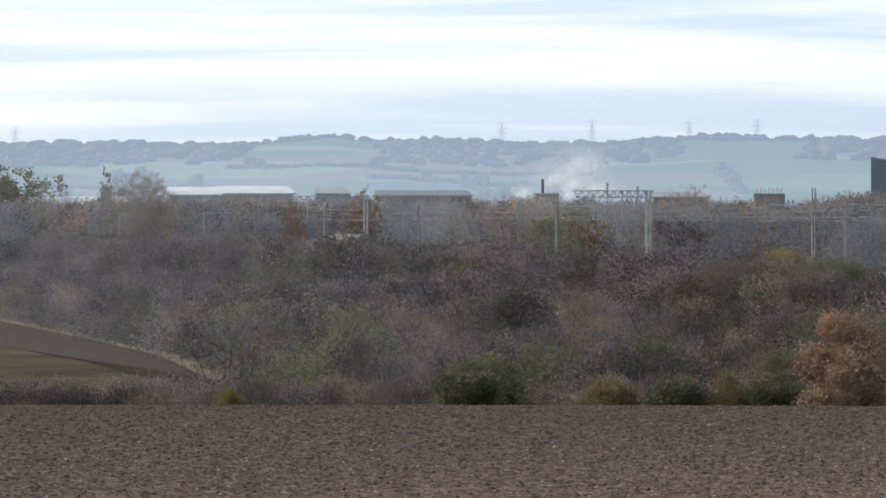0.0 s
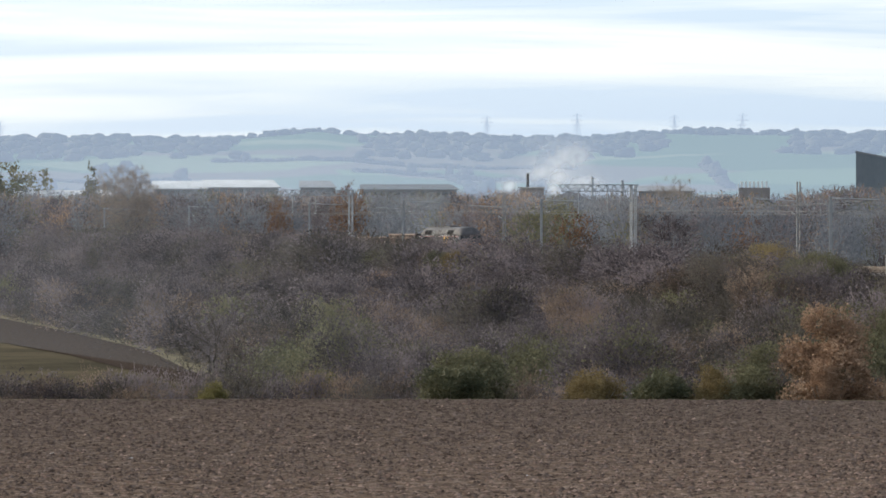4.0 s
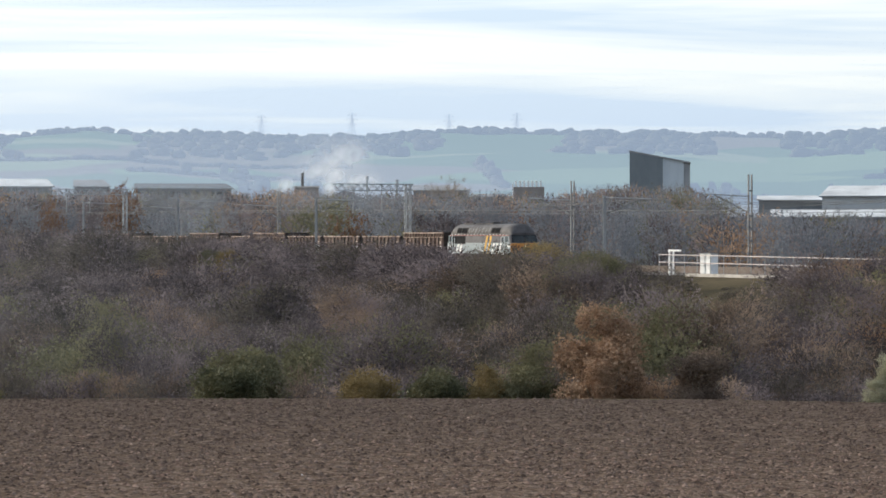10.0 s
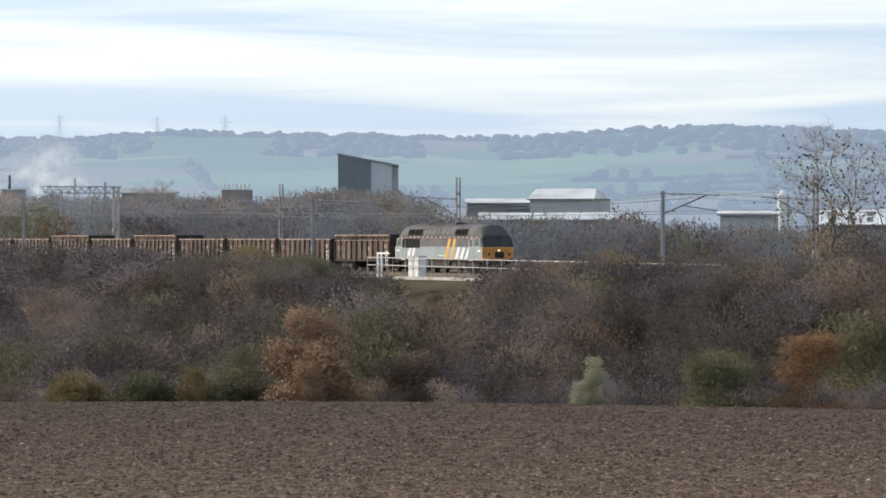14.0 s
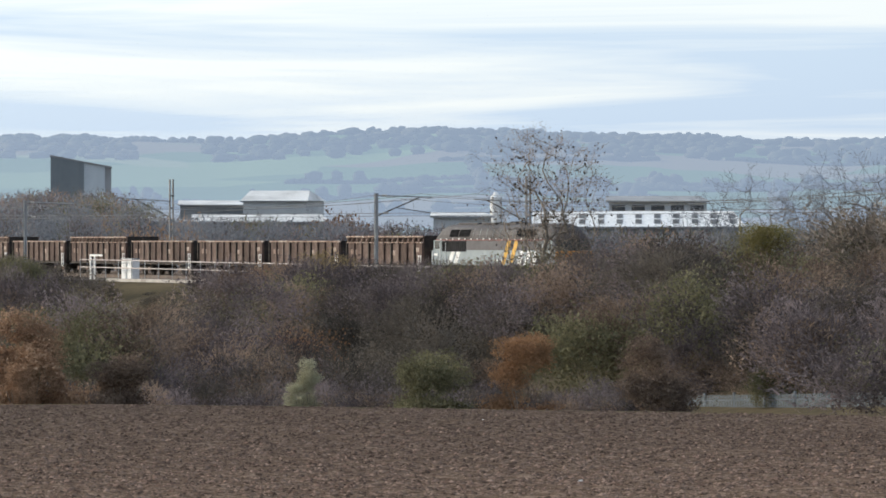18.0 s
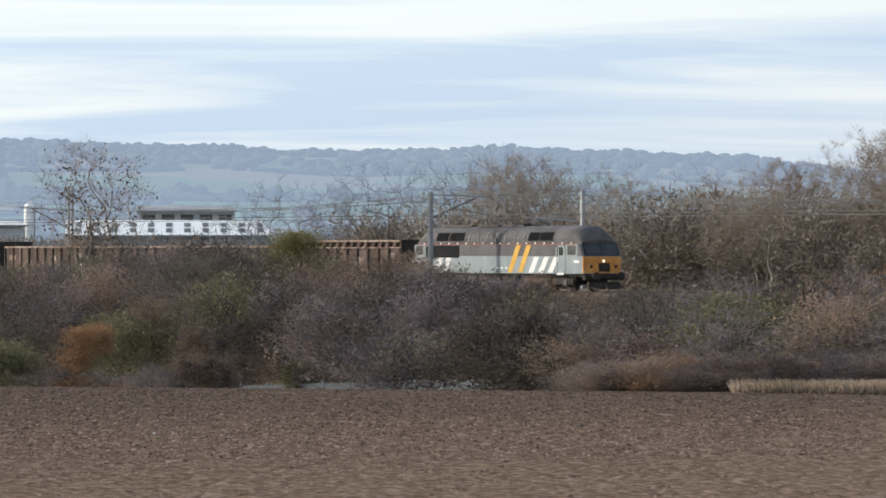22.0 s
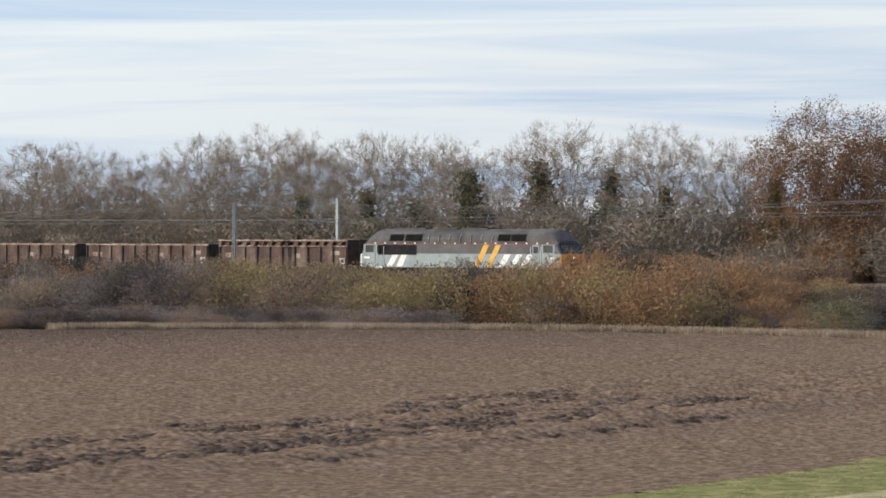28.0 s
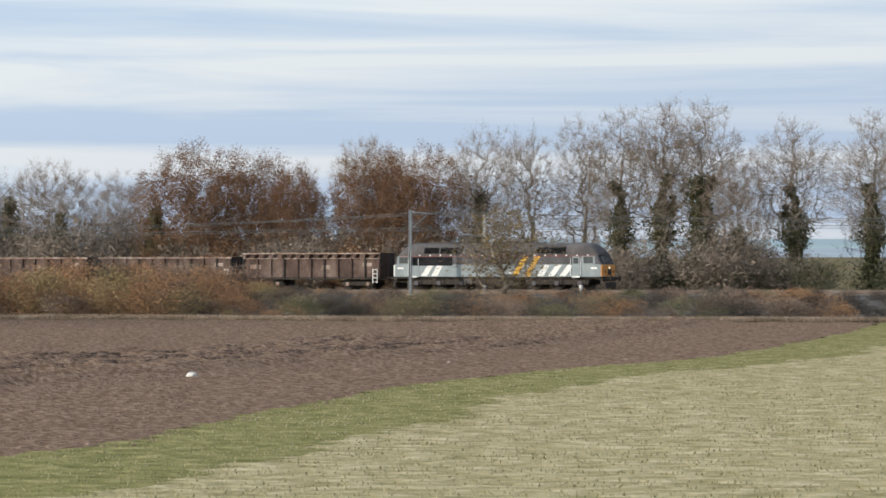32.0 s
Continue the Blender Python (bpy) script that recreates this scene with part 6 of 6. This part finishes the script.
def wagon(tall):
    """A bogie open box wagon, 13 m long over its body; x runs back from its front end."""
    top = 3.08 if tall else 2.74
    label = "rusty brown open box wagon with a raised bracketed rim" if tall else "rusty brown open box wagon with upright ribs"
    base = thing("box_wagon", label, "wagon", "wagons of the train")
    length, y = 12.9, 1.33
    part("floor", box(fresh(), -length, 0, -y + 0.05, y - 0.05, 0.98, 1.12), DARK, base)
    for s in (-1, 1):
        part("side", box(fresh(), -length, 0, s * y - 0.04, s * y + 0.04, 1.05, top - 0.1), RUST, base)
        part("top_rail", box(fresh(), -length - 0.03, 0.03, s * (y + 0.02) - 0.09, s * (y + 0.02) + 0.09, top - 0.12, top, 0.015), RUST_PALE, base, "pale worn top rail")
        part("solebar", box(fresh(), -length, 0, s * (y - 0.02) - 0.06, s * (y - 0.02) + 0.06, 0.86, 1.08, 0.01), DARK, base)
        n = 10
        for k in range(n + 1):
            x = -length + 0.12 + (length - 0.24) * k / n
            part("rib", box(fresh(), x - 0.07, x + 0.07, s * (y + 0.09) - 0.06, s * (y + 0.09) + 0.06, 1.02, top - (0.46 if tall else 0.12), 0.01), RUST if (k + (s > 0)) % 3 else DARK, base)
        if tall:
            part("mid_rail", box(fresh(), -length, 0, s * (y + 0.05) - 0.08, s * (y + 0.05) + 0.08, top - 0.52, top - 0.44, 0.01), RUST_PALE, base)
            for k in range(15):
                x = -length + 0.4 + (length - 0.8) * k / 14
                bm = fresh()
                vs = [bm.verts.new(p) for p in ((x - 0.22, s * (y + 0.12), top - 0.46), (x + 0.02, s * (y + 0.12), top - 0.46), (x + 0.26, s * (y + 0.12), top - 0.12), (x + 0.02, s * (y + 0.12), top - 0.12))]
                bm.faces.new(vs if s < 0 else vs[::-1])
                bmesh.ops.solidify(bm, geom=bm.faces[:], thickness=0.08)
                part("bracket", bm, RUST_PALE, base)
    for x in (-length, 0):
        part("end", box(fresh(), x - 0.04, x + 0.04, -y, y, 1.05, top, 0.01), DARK, base)
        part("end_rib", box(fresh(), x - 0.09, x + 0.09, -0.08, 0.08, 1.05, top - 0.1), RUST, base)
        for yy in (-0.85, 0.85):
            e = 1 if x == 0 else -1
            part("buffer", rod(fresh(), (x, yy, 0.95), (x + e * 0.5, yy, 0.95), 0.11, None, 10), DARK, base)
        part("coupling", box(fresh(), min(x, x + (0.6 if x == 0 else -0.6)), max(x, x + (0.6 if x == 0 else -0.6)), -0.06, 0.06, 0.84, 0.98), DARK, base)
    lad = part("ladder", box(fresh(), -0.62, -0.57, -y - 0.2, -y - 0.15, 0.55, 1.75), STRIPE_WHITE, base, "white-painted end ladder")
    part("ladder_rail", box(fresh(), -0.22, -0.17, -y - 0.2, -y - 0.15, 0.55, 1.75), STRIPE_WHITE, lad)
    for k in range(4):
        part("rung", box(fresh(), -0.6, -0.2, -y - 0.195, -y - 0.155, 0.62 + k * 0.34, 0.68 + k * 0.34), STRIPE_WHITE, lad)
    for x0, x1, z0, z1 in ((-5.4, -4.7, 1.7, 2.05), (-12.2, -11.2, 1.75, 2.1), (-1.6, -0.75, 1.95, 2.25)):
        part("data_panel", plate(x0, x1, z0, z1, -y - 0.042, 0.006), RUST_PALE, base, "worn pale lettering panel")
    for cx in (-2.2, -10.7):
        bogie = part("bogie", box(fresh(), cx - 1.5, cx + 1.5, -1.0, 1.0, 0.55, 0.80, 0.03), DARK, base)
        for s in (-1, 1):
            part("side_frame", box(fresh(), cx - 1.45, cx + 1.45, s * 1.03 - 0.07, s * 1.03 + 0.07, 0.34, 0.66, 0.05), DARK, bogie)
            for dx in (-0.95, 0.95):
                part("axle_box", box(fresh(), cx + dx - 0.16, cx + dx + 0.16, s * 1.1 - 0.07, s * 1.1 + 0.07, 0.32, 0.62, 0.02), RUST_PALE, bogie)
        for dx in (-0.95, 0.95):
            wheel_pair(base, cx + dx, 0.46)
    return base


TALL = wagon(True)
PLAIN = wagon(False)
ORDER = [1, 0, 0, 0, 1, 0, 1, 0, 0, 1, 0, 0, 0]
WAGONS = []
for i, kind in enumerate(ORDER):
    proto = TALL if kind else PLAIN
    if proto in WAGONS:
        WAGONS.append(copy_thing(proto, Matrix.Identity(4)))
        kids = [c for c in WAGONS[-1].children if c.name.startswith("wheelset")]
        WHEELS += [(c, WAGONS[-1], c.location.x, 0.46) for c in kids]
    else:
        WAGONS.append(proto)
PITCH, FIRST = 14.05, LENGTH + 1.25

# nose of the engine along the line
RUN = [(0.0, -528.5), (1.0, -514.0), (2.0, -500.0), (5.0, -456.5), (6.0, -439.8), (8.0, -407.3), (10.0, -374.7), (12.0, -342.7), (14.0, -311.0), (17.0, -264.7), (22.0, -188.9), (24.0, -159.6), (27.0, -114.4), (30.0, -74.6), (31.0, -60.0), (32.0, -44.6)]


def motions():
    walk(loco, [(t, pose(s, TRACK_Y, RAIL_Z)) for t, s in RUN])
    for i, w in enumerate(WAGONS):
        walk(w, [(t, pose(s - FIRST - PITCH * i, TRACK_Y, RAIL_Z)) for t, s in RUN])
    step = 1 / FPS
    for ob, owner, x, r in WHEELS:
        if owner is not loco and owner not in WAGONS[:4]:
            continue
        rows = []
        for k in range(int(32.0 / step) + 1):
            t = k * step
            s = float(np.interp(t, [q[0] for q in RUN], [q[1] for q in RUN]))
            rows.append((t, pose(x, 0, r, 0, math.degrees(s / r) % 360, 0)))
        walk(ob, rows)
    for i, (puff, m) in enumerate(PUFFS):
        walk(puff, [(0.0, m), (16.0, m @ Matrix.Translation((1.2 + 0.05 * i, 0, 0.8))), (32.0, m @ Matrix.Translation((2.4 + 0.1 * i, 0, 1.6)))])

# ---- the distance: hills, hedgerows, pylons ----
def hill_height(az):
    """Height of the skyline ridge by bearing."""
    return np.interp(az, [118, 134, 136, 139, 141, 144.4, 145.7, 147.5, 149.1, 150.6, 152.5, 154.5, 157.35, 159.3, 160, 162.2, 164.5, 166.7, 169, 171.2, 178, 190], [3, 4, 12, 34, 60, 83.8, 90, 91, 88, 91, 94.7, 100, 89.6, 94, 92.6, 93, 88, 93, 88, 85.6, 88, 86])


def hills():
    az = np.radians(np.arange(118, 192, 0.12))
    rr = np.array([1700, 1850, 2000, 2200, 2400, 2600, 2800, 3000, 3200, 3400, 3550, 3700, 4000])
    up = np.array([0.0, 0.04, 0.10, 0.20, 0.30, 0.40, 0.52, 0.66, 0.80, 0.92, 1.0, 1.0, 0.9])
    A, R = np.meshgrid(az, rr, indexing="ij")
    H = hill_height(np.degrees(az))[:, None] * up[None]
    wob = np.array([[noise.noise((a * 40, r / 300, 0.3)) * 6 + noise.noise((a * 160, r / 120, 2.0)) * 1.6 for r in rr] for a in az])
    Z = -4 + H + wob * up[None] * 0.8
    v = np.stack([R * np.cos(A), R * np.sin(A), Z], -1)
    i = np.arange(len(az) * len(rr)).reshape(len(az), len(rr))
    f = np.stack([i[:-1, :-1], i[:-1, 1:], i[1:, 1:], i[1:, :-1]], -1).reshape(-1, 4)
    return v, soup("distant_hills", v.reshape(-1, 3), f), az, rr


# distance haze is painted in as blue emission; nothing here is a lamp
def far_material(name, colors, haze_glow, strength, cells=None):
    m = mat(name, colors, 1.0, 0.004, 0.05, 0.0, spec=0.0, spread=(0.35, 0.65), glow=(haze_glow, strength))
    if cells:
        n, l = m.node_tree.nodes, m.node_tree.links
        ramp = next(x for x in n if x.type == "VALTORGB")
        vor, c = n.new("ShaderNodeTexVoronoi"), n.new("ShaderNodeTexCoord")
        mp = n.new("ShaderNodeMapping")
        mp.inputs["Scale"].default_value = (cells, cells * 1.0, 0.0)
        mp.inputs["Rotation"].default_value = (0, 0, 0.5)
        l.new(c.outputs["Object"], mp.inputs["Vector"])
        l.new(mp.outputs["Vector"], vor.inputs["Vector"])
        vor.inputs["Scale"].default_value = 1.0
        sep = n.new("ShaderNodeSeparateColor")
        l.new(vor.outputs["Color"], sep.inputs["Color"])
        l.new(sep.outputs["Red"], ramp.inputs["Fac"])
        ramp.color_ramp.interpolation = "CONSTANT"
    return m


# blue glow that imitates haze on the far things
HAZE_GLOW = (0.48, 0.61, 0.82)
HILL = far_material("hill_pasture_haze_glow", [(0.045, 0.075, 0.03), (0.075, 0.11, 0.045), (0.10, 0.12, 0.06), (0.085, 0.075, 0.05)], HAZE_GLOW, 0.585, cells=0.006)
HILL_WOOD = far_material("hill_wood_haze_glow", [(0.03, 0.035, 0.025), (0.05, 0.05, 0.035)], HAZE_GLOW, 0.575)
hv, hill_mesh, hill_az, hill_r = hills()
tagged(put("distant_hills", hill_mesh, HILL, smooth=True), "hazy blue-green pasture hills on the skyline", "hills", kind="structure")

frg = np.random.default_rng(31)


def far_clump(rng):
    """A far tree or thicket of radius and height 1: an uneven rounded crown."""
    bm = bmesh.new()
    bmesh.ops.create_icosphere(bm, subdivisions=2, radius=1.0)
    shift = Vector((rng.uniform(0, 50), 0, 0))
    v = np.array([w.co * (0.85 + 0.45 * noise.noise(w.co * 1.5 + shift) + 0.35 * noise.noise(w.co * 4.0 + shift)) for w in bm.verts])
    f = np.array([[w.index for w in q.verts] for q in bm.faces])
    bm.free()
    v = v * [1, 1, 0.5] + [0, 0, 0.45]
    v[:, 2] = np.maximum(v[:, 2], 0.0) / v[:, 2].max()
    return v, f


SPRIG = [far_clump(frg) for _ in range(8)]


def far_spot(az_deg, r, h, wide):
    j = int(np.clip(np.searchsorted(hill_az, radians(az_deg)), 0, len(hill_az) - 1))
    z = float(np.interp(r, hill_r, hv[j, :, 2]))
    return (r * math.cos(radians(az_deg)), r * math.sin(radians(az_deg)), z - 1, wide, h)


spots = []
for az0 in np.arange(140, 178, 0.055):       # skyline trees and the wood below them
    dense = 0.5 + 0.5 * noise.noise((az0 * 0.9, 0.0, 5.0))
    spots.append(far_spot(az0 + frg.normal() * 0.03, 3560 + frg.normal() * 20, frg.uniform(3, 6) * (0.6 + dense), frg.uniform(4, 8)))
    for _ in range(2):
        if noise.noise((az0 * 0.35, 1.0, 9.0)) > -0.15:
            spots.append(far_spot(az0 + frg.normal() * 0.05, frg.uniform(3080, 3500), frg.uniform(5, 9), frg.uniform(5, 10)))
for row in range(84):                        # hedgerows
    a, r = frg.uniform(141, 174), frg.uniform(1780, 3100)
    da, dr = (frg.uniform(1.5, 5.0), frg.normal() * 60) if row % 3 else (frg.uniform(0.1, 0.5), frg.uniform(100, 350))
    for u in np.arange(0, 1, 0.016 if row % 3 else 0.03):
        spots.append(far_spot(a + da * u, min(3500, r + dr * u), frg.uniform(2.5, 4.5) + 6 * (frg.random() < 0.06), frg.uniform(3.5, 7)))
v, f = scatter(frg, SPRIG, spots)
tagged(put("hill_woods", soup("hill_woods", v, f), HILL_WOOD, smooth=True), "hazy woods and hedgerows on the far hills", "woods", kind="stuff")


def pylon(az, top_z):
    r = 3580
    x, y = r * math.cos(radians(az)), r * math.sin(radians(az))
    base = thing("pylon", "grey lattice power pylon on the far ridge", "pylon", "pylons on the skyline", at=Matrix.Translation((x, y, 80)) @ Matrix.Rotation(radians(az + 60), 4, "Z"))
    h = top_z - 80
    bm = fresh()
    for sx, sy in ((1, 1), (1, -1), (-1, 1), (-1, -1)):
        rod(bm, (sx * 3.4, sy * 3.4, 0), (sx * 0.5, sy * 0.5, h * 0.8), 0.2, 0.14, 4)
        rod(bm, (sx * 0.5, sy * 0.5, h * 0.8), (0, 0, h), 0.14, 0.09, 4)
    for k in range(6):
        z0, z1 = h * k / 7.5, h * (k + 1) / 7.5
        w0, w1 = 3.4 - 2.9 * z0 / (h * 0.8), 3.4 - 2.9 * z1 / (h * 0.8)
        for s in (1, -1):
            rod(bm, (-w0, s * w0, z0), (w1, s * w1, z1), 0.09, None, 4)
            rod(bm, (w0, s * w0, z0), (-w1, s * w1, z1), 0.09, None, 4)
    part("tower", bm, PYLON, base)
    for z, w in ((0.62, 5.0), (0.76, 6.2), (0.90, 4.6)):
        bm = fresh()
        rod(bm, (-w, 0, h * z), (w, 0, h * z), 0.14, None, 4)
        rod(bm, (-w, 0, h * z), (0, 0, h * z + 2), 0.10, None, 4)
        rod(bm, (w, 0, h * z), (0, 0, h * z + 2), 0.14, None, 4)
        part("cross_arm", bm, PYLON, base)


PYLON = far_material("pylon_steel_haze_glow", [(0.30, 0.31, 0.32), (0.36, 0.37, 0.38)], HAZE_GLOW, 0.52)
for az, z in ((171.0, 99), (164.55, 104), (163.35, 106), (162.06, 104.6), (161.16, 106)):
    pylon(az, z + 2)

# ---- bare woods and gardens between the line and the works ----
# each a rounded crown over lower growth
spots = {0: [], 1: [], 2: [], 3: []}
for _ in range(1100):
    az = frg.uniform(147.5, 176)
    first = max(400.0, 149 / math.sin(radians(az)))
    r = frg.uniform(first, max(first + 160, 600 if az < 158 else 860))
    x, y = r * math.cos(radians(az)), r * math.sin(radians(az))
    top = 4.9 + r / 7630 * np.interp(az, [147, 150, 153.6, 155, 156, 158.2, 158.7, 159.9, 160.6, 164, 168, 172, 176], [30, 21, 21, 34, 40, 44, 70, 72, 68, 82, 82, 76, 74]) * frg.uniform(0.50, 1.02)
    k = int(frg.choice(4, p=(0.48, 0.07, 0.10, 0.35)))
    w = frg.uniform(2.6, 5.2) * max(0.8, r / 700)
    high = w * frg.uniform(1.5, 2.1)
    spots[k].append((x, y, max(-4.0, top - high), w, high))
    spots[k].append((x, y, -4.0, w, max(2.0, top + 4.0 - high * 0.7)))
# a taller belt that hides the foot of the works
for _ in range(300):
    az = frg.uniform(158.3, 171.6)
    r = frg.uniform(700, 860)
    top = 4.9 + r / 7630 * np.interp(az, [158.3, 158.7, 160.0, 160.6, 164, 168, 172], [60, 88, 88, 74, 80, 80, 74]) * frg.uniform(0.90, 1.03)
    k = int(frg.choice(4, p=(0.36, 0.12, 0.12, 0.40)))
    w = frg.uniform(3.0, 5.4)
    high = w * frg.uniform(1.5, 2.1)
    x, y = r * math.cos(radians(az)), r * math.sin(radians(az))
    spots[k].append((x, y, top - high, w, high))
    spots[k].append((x, y, -4.0, w, max(2.0, top + 4.0 - high * 0.7)))
WOOD_SHRUBS = [shrub(frg, 8, 420, 330, 0.19, 0.011, 0.024) for _ in range(6)]
for k, m, label in ((0, TWIG_HAZED, "grey bare woodland beyond the railway"), (1, LEAF_RUSSET, "scattered russet-leaved trees beyond the railway"), (2, OLIVE, "dull green trees beyond the railway"), (3, SCRUB, "brown bare trees beyond the railway")):
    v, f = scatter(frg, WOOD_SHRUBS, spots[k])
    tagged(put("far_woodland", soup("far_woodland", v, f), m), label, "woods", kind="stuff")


# thin autumn haze imitated by flat see-through sheets before and beyond the line
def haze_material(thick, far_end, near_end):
    m = bpy.data.materials.new("haze_sheet_tint")
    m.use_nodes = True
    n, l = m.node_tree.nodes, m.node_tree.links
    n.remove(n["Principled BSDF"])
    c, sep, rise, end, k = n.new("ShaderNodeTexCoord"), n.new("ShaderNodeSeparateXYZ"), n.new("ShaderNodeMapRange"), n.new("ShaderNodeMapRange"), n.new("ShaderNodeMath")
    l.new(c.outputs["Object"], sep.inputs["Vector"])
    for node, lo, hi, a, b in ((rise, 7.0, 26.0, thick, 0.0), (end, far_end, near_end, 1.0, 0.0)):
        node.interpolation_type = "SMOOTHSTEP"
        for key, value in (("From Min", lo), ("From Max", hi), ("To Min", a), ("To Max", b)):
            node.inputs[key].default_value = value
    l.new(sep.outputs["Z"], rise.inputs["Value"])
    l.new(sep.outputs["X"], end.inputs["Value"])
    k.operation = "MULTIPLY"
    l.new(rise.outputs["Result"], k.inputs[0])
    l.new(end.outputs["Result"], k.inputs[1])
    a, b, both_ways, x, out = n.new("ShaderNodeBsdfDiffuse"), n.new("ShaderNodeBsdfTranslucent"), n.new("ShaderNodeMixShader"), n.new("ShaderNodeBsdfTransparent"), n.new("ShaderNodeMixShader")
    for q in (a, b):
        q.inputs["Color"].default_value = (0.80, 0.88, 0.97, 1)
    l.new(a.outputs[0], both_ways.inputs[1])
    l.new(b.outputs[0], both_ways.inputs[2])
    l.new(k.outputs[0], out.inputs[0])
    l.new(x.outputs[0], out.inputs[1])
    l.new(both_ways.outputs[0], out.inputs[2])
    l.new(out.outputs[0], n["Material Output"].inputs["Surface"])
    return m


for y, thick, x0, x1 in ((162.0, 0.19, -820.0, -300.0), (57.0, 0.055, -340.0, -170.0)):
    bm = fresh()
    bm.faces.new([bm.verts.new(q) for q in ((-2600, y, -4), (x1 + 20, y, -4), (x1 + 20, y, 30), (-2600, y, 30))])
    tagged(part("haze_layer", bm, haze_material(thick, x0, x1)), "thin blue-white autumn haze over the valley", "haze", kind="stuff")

# trees that stand out
CONIFER = tree("tree", "dark narrow conifer among the works", 90, 14, 0.32, 0.05, 300, 1, 3, leaves=LEAF_GREEN, leaf_n=2600, leaf_size=0.35, twig=TWIG_HAZED)
for az, r, top, proto, wide, label in ((169.79, 950, 19.8, CONIFER, 0.55, ""), (170.95, 1010, 22.0, DULL_FAR, 1.1, ""), (171.5, 1020, 20.0, DULL_FAR, 1.2, "broad dull green-brown tree beyond the works"), (169.33, 700, 16.8, BARE[0], 0.9, "bare tree among the factory roofs"), (162.1, 1100, 19.7, BARE[2], 0.8, "bare bush-like tree on the works roofline"),
                                     (158.87, 900, 14.9, COPPER_FAR[1], 0.7, "red-leaved tree in front of the tall building"), (155.85, 480, 8.4, COPPER_FAR[0], 0.75, "orange-leaved tree in front of the sheds"), (167.31, 620, 10.8, COPPER_FAR[1], 0.5, "thin tree with orange leaves"), (166.38, 640, 13.1, COPPER_FAR[0], 0.5, "thin tree with orange leaves"),
                                     (161.14, 540, 8.3, COPPER_FAR[1], 0.6, "small red-leaved tree in the far wood"), (163.39, 560, 8.8, COPPER_FAR[0], 0.6, "small orange-leaved tree in the far wood")):
    plant(proto, r * math.cos(radians(az)), r * math.sin(radians(az)), top, az, wide, label)


# ---- low brown fields and a far rise behind the last trees ----
def far_fields(rr, zz):
    az = np.radians(np.arange(40, 122, 1.0))
    A, R = np.meshgrid(az, np.array(rr, float), indexing="ij")
    Z = np.broadcast_to(np.array(zz, float), A.shape) * (1 + 0.12 * np.sin(A * 9) * (R > 1000))
    v = np.stack([R * np.cos(A) - 40, R * np.sin(A), Z], -1).reshape(-1, 3)
    i = np.arange(A.size).reshape(A.shape)
    return v, np.stack([i[:-1, :-1], i[:-1, 1:], i[1:, 1:], i[1:, :-1]], -1).reshape(-1, 4)


BROWN_LAND = mat("brown_stubble_land", [(0.11, 0.08, 0.052), (0.16, 0.125, 0.08), (0.13, 0.12, 0.07), (0.20, 0.165, 0.11)], 1.0, 0.012, 0.4, 0.0, spec=0.0, stretch=(0.3, 1, 1))
tagged(put("far_fields", soup("far_fields", *far_fields((260, 420, 700, 1100, 1600), (0.6, 2.0, 5.0, 9.0, 12.0))), BROWN_LAND, smooth=True), "brown stubble fields rising to a far skyline", "fields", kind="structure")
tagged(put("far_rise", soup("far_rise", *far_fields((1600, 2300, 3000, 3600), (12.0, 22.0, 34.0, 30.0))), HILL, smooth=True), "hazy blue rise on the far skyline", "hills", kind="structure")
motions()
